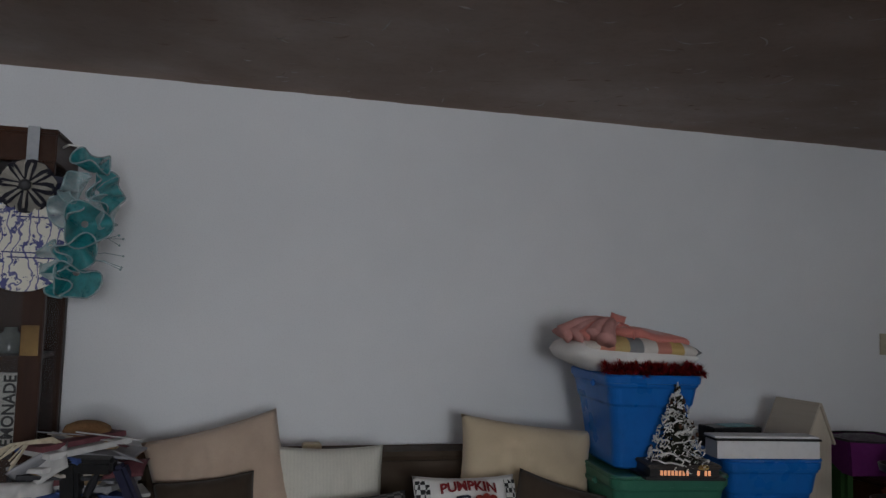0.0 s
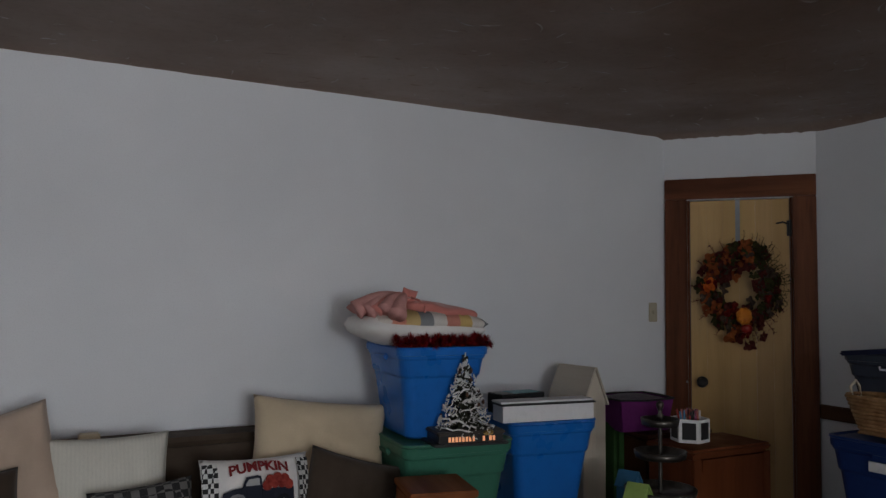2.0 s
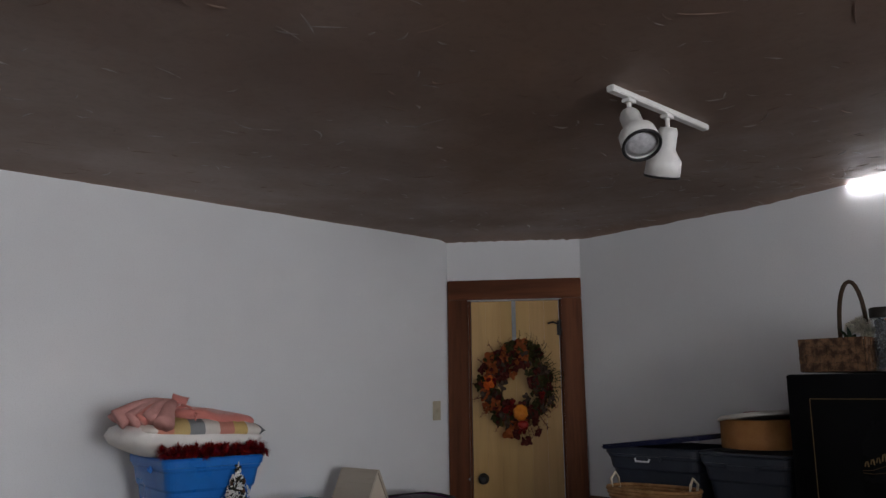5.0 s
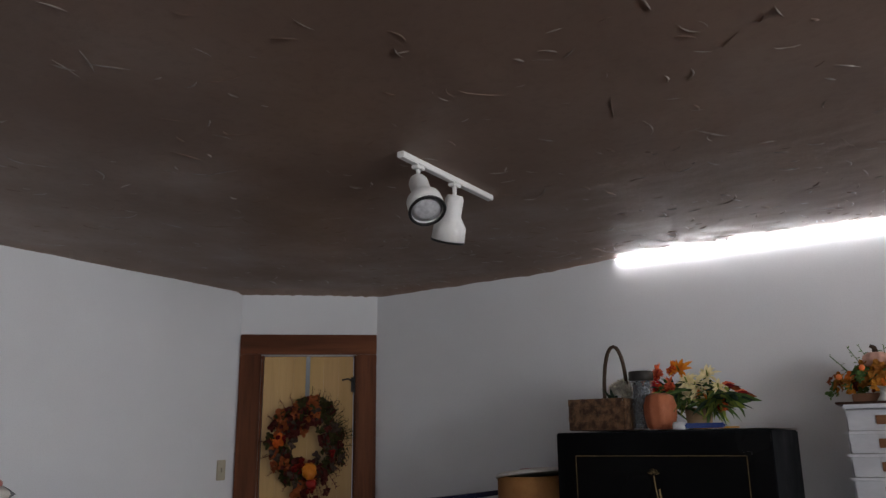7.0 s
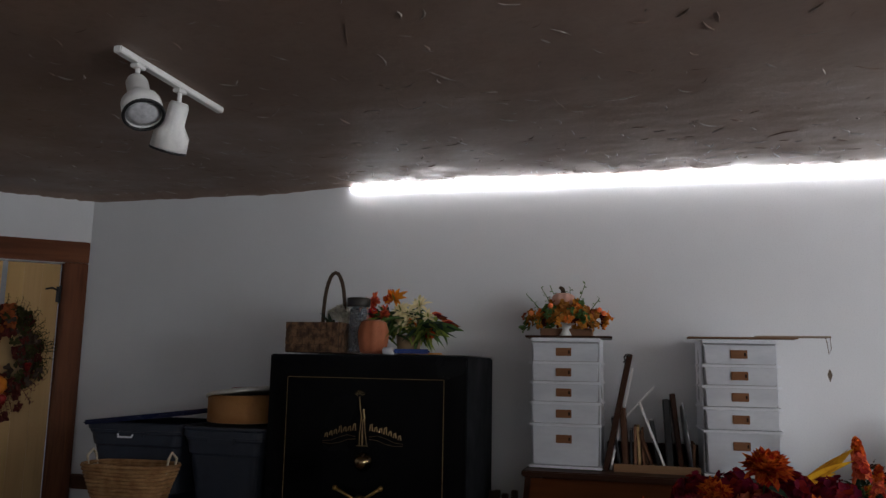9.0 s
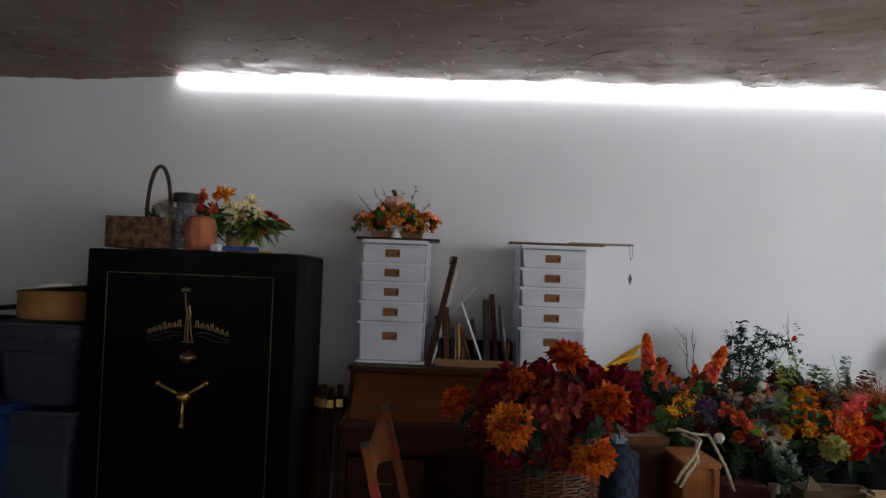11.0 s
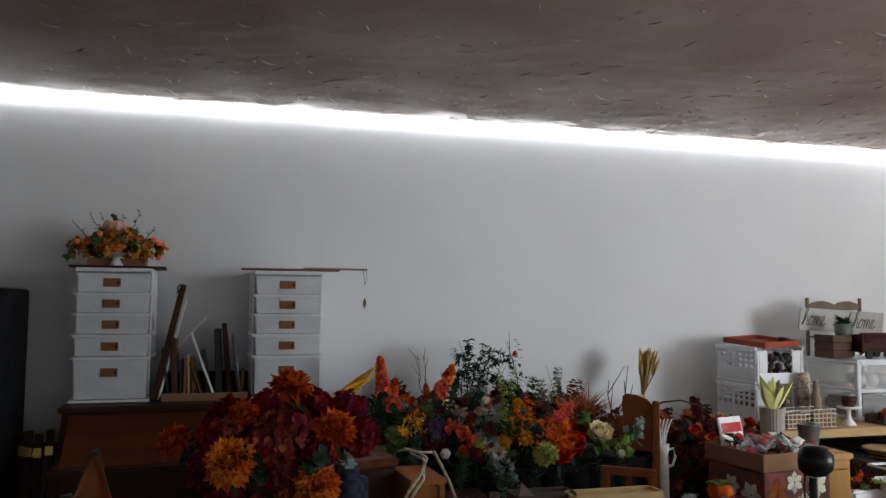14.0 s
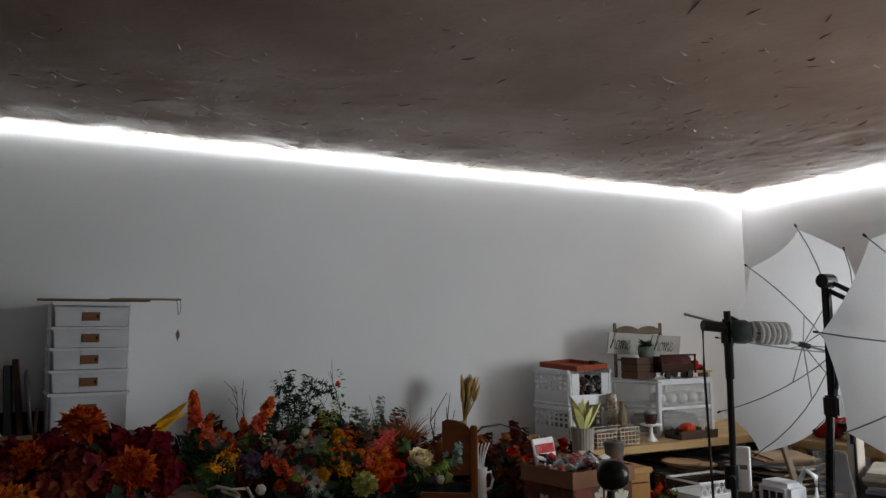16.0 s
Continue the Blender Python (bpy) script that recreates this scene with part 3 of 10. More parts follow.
def tub(w, d, h, taper, mat, name, label, m, lid=None, lidlab="", group=""):
    """A storage tote with a rolled rim and stepped shoulder, open or with a lid; local z runs up from its bottom."""
    t = thing(name, label, "storage tote", m, group)

    def ring(b, ax, ay, z, rr):
        out = []
        for cx, cy, a0 in ((1, 1, 0), (-1, 1, 90), (-1, -1, 180), (1, -1, 270)):
            for k in range(7):
                a = radians(a0 + 15 * k)
                out.append(b.verts.new((cx * (ax - rr) + rr * math.cos(a), cy * (ay - rr) + rr * math.sin(a), z)))
        return out

    def loft(rows, close=True):
        b = bmesh.new()
        rings = [ring(b, *r) for r in rows]
        for p, q in zip(rings, rings[1:]):
            for k in range(28):
                b.faces.new((p[k], p[(k + 1) % 28], q[(k + 1) % 28], q[k]))
        if close:
            b.faces.new(rings[0][::-1])
            b.faces.new(rings[-1])
        return b

    def at_height(z, grow=0.0):
        f = taper + (1 - taper) * z / h
        return (w / 2 * f - 0.016 + grow, d / 2 * f - 0.016 + grow, z, 0.045)
    rows = [at_height(0.0, -0.010), at_height(0.010), at_height(h * 0.66), at_height(h * 0.69, 0.006), at_height(h - 0.055, 0.007), at_height(h - 0.046, 0.012), at_height(h - 0.004, 0.012)]
    inner = [(x - 0.005, y - 0.005, z + 0.004, r) for x, y, z, r in (at_height(h - 0.004, 0.010), at_height(0.012, -0.004))]
    part("body", loft(rows + inner), mat, t)
    lip = [(w / 2 - 0.010, d / 2 - 0.010, h - 0.036, 0.05), (w / 2 - 0.002, d / 2 - 0.002, h - 0.034, 0.05), (w / 2, d / 2, h - 0.008, 0.05), (w / 2 - 0.006, d / 2 - 0.006, h, 0.05), (w / 2 - 0.016, d / 2 - 0.016, h - 0.004, 0.045), (w / 2 - 0.020, d / 2 - 0.020, h - 0.020, 0.045)]
    part("rim", loft(lip, False), mat, t)
    for sx in (-1, 1):
        part("handle", box(sx * (w / 2 - 0.006) - 0.012, sx * (w / 2 - 0.006) + 0.012, -0.07, 0.07, h - 0.062, h - 0.034, 0.007), mat, t)
    if lid:
        part("lid", merge(loft([(w / 2 - 0.004, d / 2 - 0.004, h - 0.002, 0.05), (w / 2 + 0.003, d / 2 + 0.003, h + 0.002, 0.05), (w / 2 + 0.001, d / 2 + 0.001, h + 0.010, 0.05), (w / 2 - 0.012, d / 2 - 0.012, h + 0.012, 0.045), (w / 2 - 0.022, d / 2 - 0.022, h + 0.004, 0.04)])), lid, t, lidlab)
    return t


def leaf_rows(n, length, ln, wd, seed, droop=0.4, start=0.15, rnd=0.3, point=0.8):
    rp = random.Random(seed)
    out = []
    for i in range(n):
        f = start + (1 - start) * i / max(n - 1, 1)
        out.append((i * 2.4 + rp.uniform(-rnd, rnd), 0.75 - droop * rp.random(), ln * (1.15 - 0.5 * f) * rp.uniform(0.8, 1.2), wd * rp.uniform(0.8, 1.2), rp.uniform(0.2, 1.2), rp.uniform(-0.3, 0.6), 0.002, f * length, point))
    return out


# ---- along the north wall ----
cab = thing("display_cabinet", "dark brown wooden display cabinet with glazed door and side", "cabinet", pose(0, 0, 0))
CX0, CX1, CY0, CY1 = -1.70, -0.775, 2.985, 3.375
for x0, x1, y0, y1 in ((CX1 - 0.075, CX1, CY0, CY0 + 0.03), (CX0, CX0 + 0.075, CY0, CY0 + 0.03), (CX1 - 0.03, CX1, CY1 - 0.05, CY1), (CX0, CX0 + 0.03, CY1 - 0.05, CY1)):
    part("post", box(x0, x1, y0, y1, 0.0, 1.98, 0.003), WALNUTZ, cab)
part("crown", merge(box(CX0 - 0.01, CX1 + 0.006, CY0 - 0.008, CY1, 1.965, 2.085, 0.004), box(CX0 - 0.022, CX1 + 0.014, CY0 - 0.018, CY1, 2.066, 2.088, 0.006)), WALNUT, cab)
part("base", box(CX0, CX1, CY0 - 0.004, CY1, 0.0, 0.16, 0.004), WALNUT, cab)
part("back_panel", box(CX0 + 0.03, CX1 - 0.03, CY1 - 0.012, CY1 - 0.002, 0.16, 1.96), WALNUTZ, cab)
for z in (0.55, 0.88, 1.25, 1.6):
    part("shelf", box(CX0 + 0.03, CX1 - 0.03, CY0 + 0.04, CY1 - 0.014, z - 0.018, z, 0.002), WALNUT, cab)
PANE = glass("cabinet_glass", 0.03, (0.3, 0.32, 0.33), 0.05)
part("glass_pane", box(CX0 + 0.076, CX1 - 0.076, CY0 + 0.010, CY0 + 0.014, 0.165, 1.96), PANE, cab)
part("glass_pane", box(CX1 - 0.016, CX1 - 0.012, CY0 + 0.031, CY1 - 0.051, 0.165, 1.96), PANE, cab)
part("lock_plate", box(CX1 - 0.072, CX1 - 0.012, CY0 - 0.003, CY0, 1.255, 1.365, 0.001), paint("aged_brass", (0.20, 0.125, 0.045), (0.11, 0.065, 0.025), 0.5, metal=0.5), cab, "brass lock plate")
sign = thing("lemonade_sign", "white upright sign lettered LEMONADE behind glass", "sign", pose(-0.905, 3.12, 0.882))
part("board", box(-0.04, 0.04, -0.008, 0.008, 0, 0.30, 0.002), paint("sign_white", (0.42, 0.41, 0.38), None, 0.6), sign)
part("lettering", moved(letters("LEMONADE", 0.060, 0.0008, 0.0, 0.92, 0.0016), pose(0.004, -0.009, 0.145, 0, -90, 0)), BLACKP, sign, "black lettering")
for i, (x, h, r) in enumerate(((-1.02, 0.16, 0.035), (-1.13, 0.2, 0.03), (-0.93, 0.1, 0.045), (-1.2, 0.15, 0.04))):
    solo("glass_jar", lathe([(r, 0), (r * 1.05, h * 0.1), (r, h * 0.7), (r * 0.5, h * 0.86), (r * 0.55, h)], 20), paint("jar_tint", (0.16, 0.17, 0.16), (0.09, 0.1, 0.1), 0.15, bump=0.02), "small grey glass jar on a cabinet shelf", "jar", pose(x, 3.18, 1.25), "jars in the cabinet", smooth=True)

# Round toile plaque with a bow on the cabinet's front.
plaque = thing("door_plaque", "round white plaque with blue toile print and striped bow", "door hanger", pose(-0.855, 2.972, 1.655))
TOILE, tt, tp = nodes_of("blue_toile")
tco = tt.nodes.new("ShaderNodeTexCoord").outputs["Object"]
blot = ramp(tt, noise_of(tt, tco, 26, 5, rough=0.7), 0.555, 0.575)
vein = tt.nodes.new("ShaderNodeTexWave")
vein.inputs["Scale"].default_value, vein.inputs["Distortion"].default_value, vein.inputs["Detail"].default_value = 9.0, 14.0, 3.0
tt.links.new(tco, vein.inputs["Vector"])
line = ramp(tt, vein.outputs["Fac"], 0.90, 0.95)
tt.links.new(mixed(tt, mixed(tt, mixed(tt, (0.60, 0.57, 0.49), (0.66, 0.64, 0.57), noise_of(tt, tco, 8)), (0.10, 0.10, 0.24), line), (0.035, 0.04, 0.17), blot), tp.inputs["Base Color"])
tp.inputs["Roughness"].default_value = 0.55
part("disc", moved(lathe([(0.168, 0), (0.170, 0.004), (0.170, 0.010), (0.168, 0.012)], 48), pose(0, 0, 0, 90)), TOILE, plaque)
for zz, ww in ((-0.03, 0.1), (-0.048, 0.08), (0.10, 0.06)):
    part("script_bar", box(-ww + 0.03, ww + 0.03, -0.0145, -0.0125, zz, zz + 0.005), paint("toile_blue", (0.04, 0.045, 0.17), None, 0.7, bump=0), plaque)
for a in (12, 58, 100, 150, 200, 245, 290, 335):
    lp = part("bow_loop", petals([(radians(a), 0.55, 0.098, 0.098, 1.3, 0.5, 0.01, 0, 1.9)], 7), paint("black_ribbon", (0.02, 0.02, 0.03), None, 0.5, bump=0.1), plaque, "black and cream striped ribbon loop", at=pose(0.0, -0.02, 0.215, 90))
    part("cream_stripe", petals([(radians(a), 0.55, 0.097, 0.062, 1.3, 0.5, 0.01, 0.003, 1.9)], 7), paint("cream_ribbon", (0.34, 0.32, 0.28), None, 0.6, bump=0.1), lp)
bow2 = part("bow", petals([(radians(a), 0.05, 0.15, 0.08, 0.5, 0.3, 0.01, 0, 0.7) for a in (200, 235, 270, 305, 340, 160, 20)], 5), paint("navy_ribbon", (0.015, 0.017, 0.04), None, 0.5, bump=0.1), plaque, "dark navy ribbon bow", at=pose(0.0, -0.012, 0.20, 90))
part("bow_knot", ball(0.022, (0, -0.045, 0.215), (1, 0.7, 1)), paint("ribbon_grey", (0.05, 0.05, 0.055), None, 0.6), plaque, smooth=True)
hk = thing("cabinet_hanger", "silver metal strap hooked over the cabinet's top", "hanger", pose(-0.845, 2.955, 0))
part("strap", merge(box(-0.02, 0.02, 0.002, 0.004, 1.86, 2.092), box(-0.02, 0.02, 0.004, 0.06, 2.089, 2.092)), SILVER, hk)

# Teal deco-mesh wreath at the cabinet's side.
mw = thing("mesh_wreath", "teal and clear ruffled mesh wreath hung at the cabinet", "wreath", pose(-0.682, 2.97, 1.725))
TEAL = paint("teal_mesh", (0.008, 0.15, 0.17), (0.02, 0.27, 0.29), 0.35, coarse=30, fine=200, bump=0.2, alpha=0.82)
CLEAR = paint("clear_mesh", (0.52, 0.60, 0.63), (0.26, 0.45, 0.48), 0.3, coarse=30, fine=200, bump=0.2, alpha=0.45)


def ruffle(r, h, waves, seed, depth=0.3):
    rp = random.Random(seed)
    ph = rp.uniform(0, 6)

    def f(u, v):
        a, s = u * 2 * math.pi, v
        rr = r * (0.15 + 0.85 * s ** 0.8) * (1 + depth * s * math.sin(a * waves + ph))
        return (rr * math.cos(a), rr * math.sin(a), h * s * (0.8 + 0.35 * math.cos(a * waves + ph + 1)))
    return grid(44, 7, f)


for i, (x, y, z, r, mt, wy) in enumerate(((0.035, -0.02, 0.215, 0.066, TEAL, (0.3, -0.5, 0.8)), (0.062, 0.0, 0.135, 0.074, TEAL, (0.8, -0.6, 0.1)), (0.010, -0.03, 0.135, 0.060, CLEAR, (-0.5, -0.8, 0.4)), (-0.020, -0.03, 0.055, 0.062, CLEAR, (-0.4, -0.9, 0.3)), (0.032, -0.03, 0.015, 0.082, TEAL, (0.25, -0.95, -0.1)), (0.060, -0.01, 0.060, 0.066, CLEAR, (0.9, -0.4, 0.2)), (0.010, -0.03, -0.065, 0.072, TEAL, (0.2, -0.8, -0.6)), (-0.040, -0.02, -0.115, 0.064, CLEAR, (-0.5, -0.8, -0.2)), (0.012, -0.02, -0.165, 0.078, TEAL, (0.1, -0.8, -0.6)), (-0.030, -0.01, -0.185, 0.060, TEAL, (-0.6, -0.7, -0.4)))):
    rf = part("ruffle", ruffle(r, r * 0.9, 3 + i % 2, i, 0.16), mt, mw, smooth=True, at=aim((x, y, z), wy))
    ph = random.Random(i).uniform(0, 6)
    wv = 3 + i % 2
    part("ruffle_edge", tube([(r * (1 + 0.16 * math.sin(k * 0.1745 * wv + ph)) * math.cos(k * 0.1745), r * (1 + 0.16 * math.sin(k * 0.1745 * wv + ph)) * math.sin(k * 0.1745), r * 0.9 * (0.8 + 0.35 * math.cos(k * 0.1745 * wv + ph + 1))) for k in range(36)], 0.0035, 5, closed=True), CLEAR, rf, "pale shiny ruffle edge")
part("hanging_rod", tube([(-0.085, 0.10, 0.315), (-0.05, 0.03, 0.315), (0.0, 0.02, 0.31), (0.01, 0.02, 0.26)], 0.004), WHITEM, mw, "white hanging rod")
for i in range(7):
    a = R.uniform(-0.6, 0.9)
    p0 = Vector((0.04, 0, R.uniform(-0.15, 0.2)))
    p1 = p0 + Vector((0.13 * math.cos(a), -0.03, 0.10 * math.sin(a)))
    part("glitter_twig", merge(tube([p0, (p0 + p1) / 2 + Vector((0, 0, 0.01)), p1], 0.0015, 4), ball(0.005, p1, sub=1)), CLEAR, mw)

# Cluttered stool beside the cabinet.
stool = thing("storage_stool", "dark box stool under a pile of craft papers", "stool", pose(-0.585, 2.80, 0))
part("body", box(-0.2, 0.2, -0.16, 0.16, 0, 0.74, 0.01), BROWNCLOTH, stool)
part("top", box(-0.215, 0.215, -0.17, 0.17, 0.74, 0.78, 0.012), BROWNCLOTH, stool)
PC = [paint("sheet_%s" % k, c, None, 0.7, coarse=8, bump=0.04) for k, c in (("ivory", (0.55, 0.50, 0.44)), ("grey", (0.32, 0.32, 0.34)), ("white", (0.62, 0.61, 0.6)), ("maroon", (0.15, 0.05, 0.06)), ("blue", (0.05, 0.09, 0.26)), ("tan", (0.36, 0.25, 0.15)), ("black", (0.03, 0.03, 0.035)))]
zz = 0.78
for i in range(15):
    th = R.uniform(0.008, 0.02)
    w, d = R.uniform(0.10, 0.19), R.uniform(0.08, 0.13)
    solo("craft_packet", box(-w, w, -d, d, 0, th, 0.002), PC[(2, 0, 4, 1, 2, 3, 6, 0, 5)[i % 9]], "flat craft packet of paper or card in a pile", "packet", pose(-0.585 + R.uniform(-0.05, 0.05), 2.80 + R.uniform(-0.03, 0.03), zz, R.uniform(-7, 7), R.uniform(-9, 9), R.uniform(-50, 50)), "craft packets on the stool")
    zz += th * 0.93
for i, (x, z, c) in enumerate(((-0.70, 0.80, 4), (-0.73, 0.84, 2))):
    solo("folded_cloth", pillow_mesh(0.18, 0.07, 0.12, 40 + i), PC[c], "blue or white folded cloth hanging from the pile", "cloth", pose(x, 2.67, z, -20, 0, 8), "cloths on the stool", smooth=True)
grip = thing("heat_tool", "black and blue craft tool lying on the pile", "tool", pose(-0.50, 2.66, 0.83, 10, 0, -12))
part("body", merge(box(-0.12, -0.06, -0.035, 0.035, -0.10, 0.12, 0.012), box(-0.12, 0.05, -0.03, 0.03, 0.075, 0.125, 0.012)), BLACKP, grip)
part("grip", moved(box(-0.022, 0.022, -0.025, 0.025, -0.09, 0.10, 0.012), pose(0.10, 0, 0.01, 0, -22)), paint("blue_grip", (0.02, 0.022, 0.05), None, 0.5), grip)
part("stripe", box(-0.13, -0.03, -0.038, -0.034, -0.085, -0.06), paint("blue_stripe", (0.03, 0.04, 0.30), None, 0.5), grip)
part("nozzle", moved(lathe([(0.03, 0), (0.03, 0.05), (0.022, 0.06)], 18), pose(-0.02, -0.03, -0.01, 90)), BLACKP, grip, smooth=True)
for i in range(30):
    solo("craft_packet", pillow_mesh(R.uniform(0.07, 0.15), R.uniform(0.05, 0.11), R.uniform(0.012, 0.03), 300 + i, 9), PC[(2, 1, 0, 6, 2, 4, 1, 5, 3)[i % 9]], "crumpled craft packet in a heap", "packet", pose(-0.60 + R.uniform(-0.17, 0.19), 2.74 + R.uniform(-0.10, 0.12), 0.83 + 0.0045 * i + R.uniform(-0.01, 0.01), R.uniform(20, 110), R.uniform(-40, 40), R.uniform(0, 180)), "craft packets on the stool", smooth=True)
for i in range(9):
    l = R.uniform(0.05, 0.11)
    solo("card_strip", box(-l, l, -0.012, 0.012, 0, 0.003), PC[(2, 0, 2, 1, 3)[i % 5]], "thin strip of card lying on the heap", "card strip", pose(-0.58 + R.uniform(-0.08, 0.12), 2.76 + R.uniform(-0.08, 0.08), 0.965 + 0.005 * i, R.uniform(-15, 15), R.uniform(-14, 14), R.uniform(-40, 40)), "card strips on the stool")
raff = thing("raffia_bundle", "bundle of pale raffia strands on the pile", "raffia", pose(-0.66, 2.70, 0.985))
for i in range(14):
    a, l = R.uniform(-0.5, 0.5), R.uniform(0.1, 0.2)
    part("strand", tube([(0.04, 0, 0.0), (0.0, -0.02, 0.012 + R.uniform(0, 0.02)), (-l * 0.6, -0.03 + 0.05 * a, 0.01), (-l, -0.04 + 0.1 * a, -0.03 - R.uniform(0, 0.05))], 0.003, 5), ROPE, raff)
solo("dried_sponge", ball(0.075, (0, 0, 0), (1.1, 0.8, 0.5)), paint("sponge", (0.22, 0.12, 0.05), (0.14, 0.07, 0.03), 0.9, fine=60, bump=0.8, dist=0.01), "small tan dried moss ball on the pile", "moss ball", pose(-0.58, 2.84, zz + 0.015), smooth=True)

# Sofa and cushions.
sofa = thing("sofa", "dark brown upholstered sofa against the wall", "sofa", pose(0.42, 3.36, 0))
part("base", box(-0.86, 0.86, -0.86, -0.02, 0.10, 0.32, 0.03), SOFACLOTH, sofa)
part("backrest", box(-0.86, 0.86, -0.22, -0.01, 0.32, 0.855, 0.035, 3), SOFACLOTH, sofa)
for x in (-0.57, 0, 0.57):
    part("seat_cushion", box(x - 0.28, x + 0.28, -0.86, -0.23, 0.322, 0.47, 0.04, 3), SOFACLOTH, sofa)
for x in (-0.93, 0.93):
    part("arm", box(x - 0.068, x + 0.068, -0.86, -0.02, 0.10, 0.60, 0.04, 3), SOFACLOTH, sofa)
for x in (-0.8, 0.8):
    for y in (-0.8, -0.08):
        part("foot", lathe([(0.02, 0), (0.028, 0.1)], 12), WALNUT, sofa, at=pose(x, y, 0))
solo("wood_block", box(-0.04, 0.04, -0.03, 0.03, 0, 0.028, 0.006), TANCLOTH, "small beige block lying on the sofa's back", "block", pose(0.24, 3.25, 0.856))


def cushion(label, w, h, t, mat, x, y, z, lean, roll, turn, seed):
    c = thing("cushion", label, "cushion", pose(x, y, z, lean, roll, turn), "cushions on the sofa")
    part("cover", pillow_mesh(w, h, t, seed), mat, c, smooth=True)
    e = [(-1, -1), (1, -1), (1, 1), (-1, 1)]
    loop = []
    for i in range(4):
        (a, b), (c2, d) = e[i], e[(i + 1) % 4]
        for k in range(8):
            f = k / 8
            u, v = a + (c2 - a) * f, b + (d - b) * f
            loop.append((u * w / 2 * (1 - 0.07 * (1 - v * v)), 0, v * h / 2 * (1 - 0.07 * (1 - u * u))))
    part("seam", tube(loop, 0.0011, 4, closed=True), mat, c)
    return c


cushion("plain tan cotton cushion leaning on the sofa", 0.52, 0.47, 0.17, ROSETAN, -0.115, 3.035, 0.765, -16, -14, 4, 1)
RIBBED = striped("ribbed_cream", [(0.60, 0.58, 0.51), (0.575, 0.555, 0.49)], "X", 0.014)
cushion("cream ribbed cushion upright on the sofa", 0.44, 0.42, 0.15, RIBBED, 0.295, 3.02, 0.70, -14, 0, 0, 2)
cushion("plain tan cotton cushion tipped over on the sofa", 0.60, 0.40, 0.18, TANCLOTH, 1.128, 3.03, 0.797, -18, 7, -4, 3)
cushion("dark brown cushion on the sofa", 0.36, 0.36, 0.14, BROWNCLOTH, -0.165, 2.86, 0.655, -20, -6, 0, 4)
cushion("dark brown cushion tipped beside the green tote", 0.40, 0.36, 0.15, BROWNCLOTH, 1.165, 2.78, 0.620, -14, 17, -6, 5)
BUFF = checked("black_buffalo_check", (0.010, 0.010, 0.011), (0.13, 0.125, 0.12), 0.028)
cushion("black and grey checked cushion on the sofa", 0.36, 0.30, 0.12, BUFF, 0.40, 2.80, 0.615, -20, -4, 2, 6)
pk = cushion("white cushion lettered PUMPKIN PATCH with a truck print", 0.42, 0.38, 0.13, WHITECLOTH, 0.797, 2.80, 0.637, -14, 1, 3, 7)


def on_face(bm, w=0.42, h=0.38, t=0.13):
    """Lay flat pieces on the cushion's bulge."""
    for v in bm.verts:
        a, b = max(-0.97, min(0.97, v.co.x / (w / 2))), max(-0.97, min(0.97, v.co.z / (h / 2)))
        v.co.y += -(t / 2) * ((1 - abs(a) ** 2.6) * (1 - abs(b) ** 2.6)) ** 0.5 * 1.24 - 0.002
    return bm


RIBRED = paint("print_red", (0.20, 0.018, 0.02), None, 0.9, bump=0.05)
PRINTBLK = paint("print_black", (0.012, 0.014, 0.02), None, 0.9, bump=0.05)
lt = letters("PUMPKIN", 0.050, 0.0008, squeeze=1.10, weight=0.0016)
for v in lt.verts:
    v.co.z += 0.148 - 0.9 * v.co.x ** 2
part("lettering", on_face(lt), RIBRED, pk, "dark red lettering")
lt = letters("PATCH", 0.050, 0.0008, squeeze=1.10, weight=0.0016)
for v in lt.verts:
    v.co.z += -0.055
part("lettering", on_face(lt), RIBRED, pk, "dark red lettering")


def plate_rows(profile, y=0.0, th=0.001):
    """A plate of upright strips, so that it can follow a bulge; rows of x, low z, high z."""
    return merge(*[mk([(x0, y - th, a0), (x1, y - th, a1), (x1, y - th, b1), (x0, y - th, b0), (x0, y, a0), (x1, y, a1), (x1, y, b1), (x0, y, b0)], [(0, 1, 2, 3), (7, 6, 5, 4), (0, 4, 5, 1), (1, 5, 6, 2), (2, 6, 7, 3), (3, 7, 4, 0)]) for (x0, a0, b0), (x1, a1, b1) in zip(profile, profile[1:])])


TRUCKP = paint("print_navy", (0.020, 0.024, 0.040), (0.012, 0.014, 0.024), 0.9, bump=0.05)
part("truck_print", on_face(plate_rows([(-0.145, 0.012, 0.030), (-0.140, 0.008, 0.062), (-0.105, 0.008, 0.072), (-0.072, 0.008, 0.076), (-0.054, 0.008, 0.112), (-0.010, 0.008, 0.116), (0.002, 0.008, 0.112), (0.004, 0.008, 0.066), (0.045, 0.008, 0.066), (0.09, 0.008, 0.066), (0.128, 0.010, 0.064)])), TRUCKP, pk, "dark navy truck print")
part("truck_window", on_face(plate_rows([(-0.058, 0.080, 0.086), (-0.046, 0.080, 0.103), (-0.012, 0.080, 0.106), (-0.006, 0.080, 0.104)], -0.0014)), paint("print_pane", (0.42, 0.42, 0.42), None, 0.8, bump=0.03), pk)
part("truck_mudguard", on_face(plate_rows([(-0.128, 0.020, 0.030), (-0.110, 0.040, 0.052), (-0.090, 0.044, 0.056), (-0.070, 0.038, 0.050), (-0.056, 0.020, 0.028)], -0.0014)), paint("print_grey", (0.20, 0.20, 0.21), None, 0.8, bump=0.03), pk)
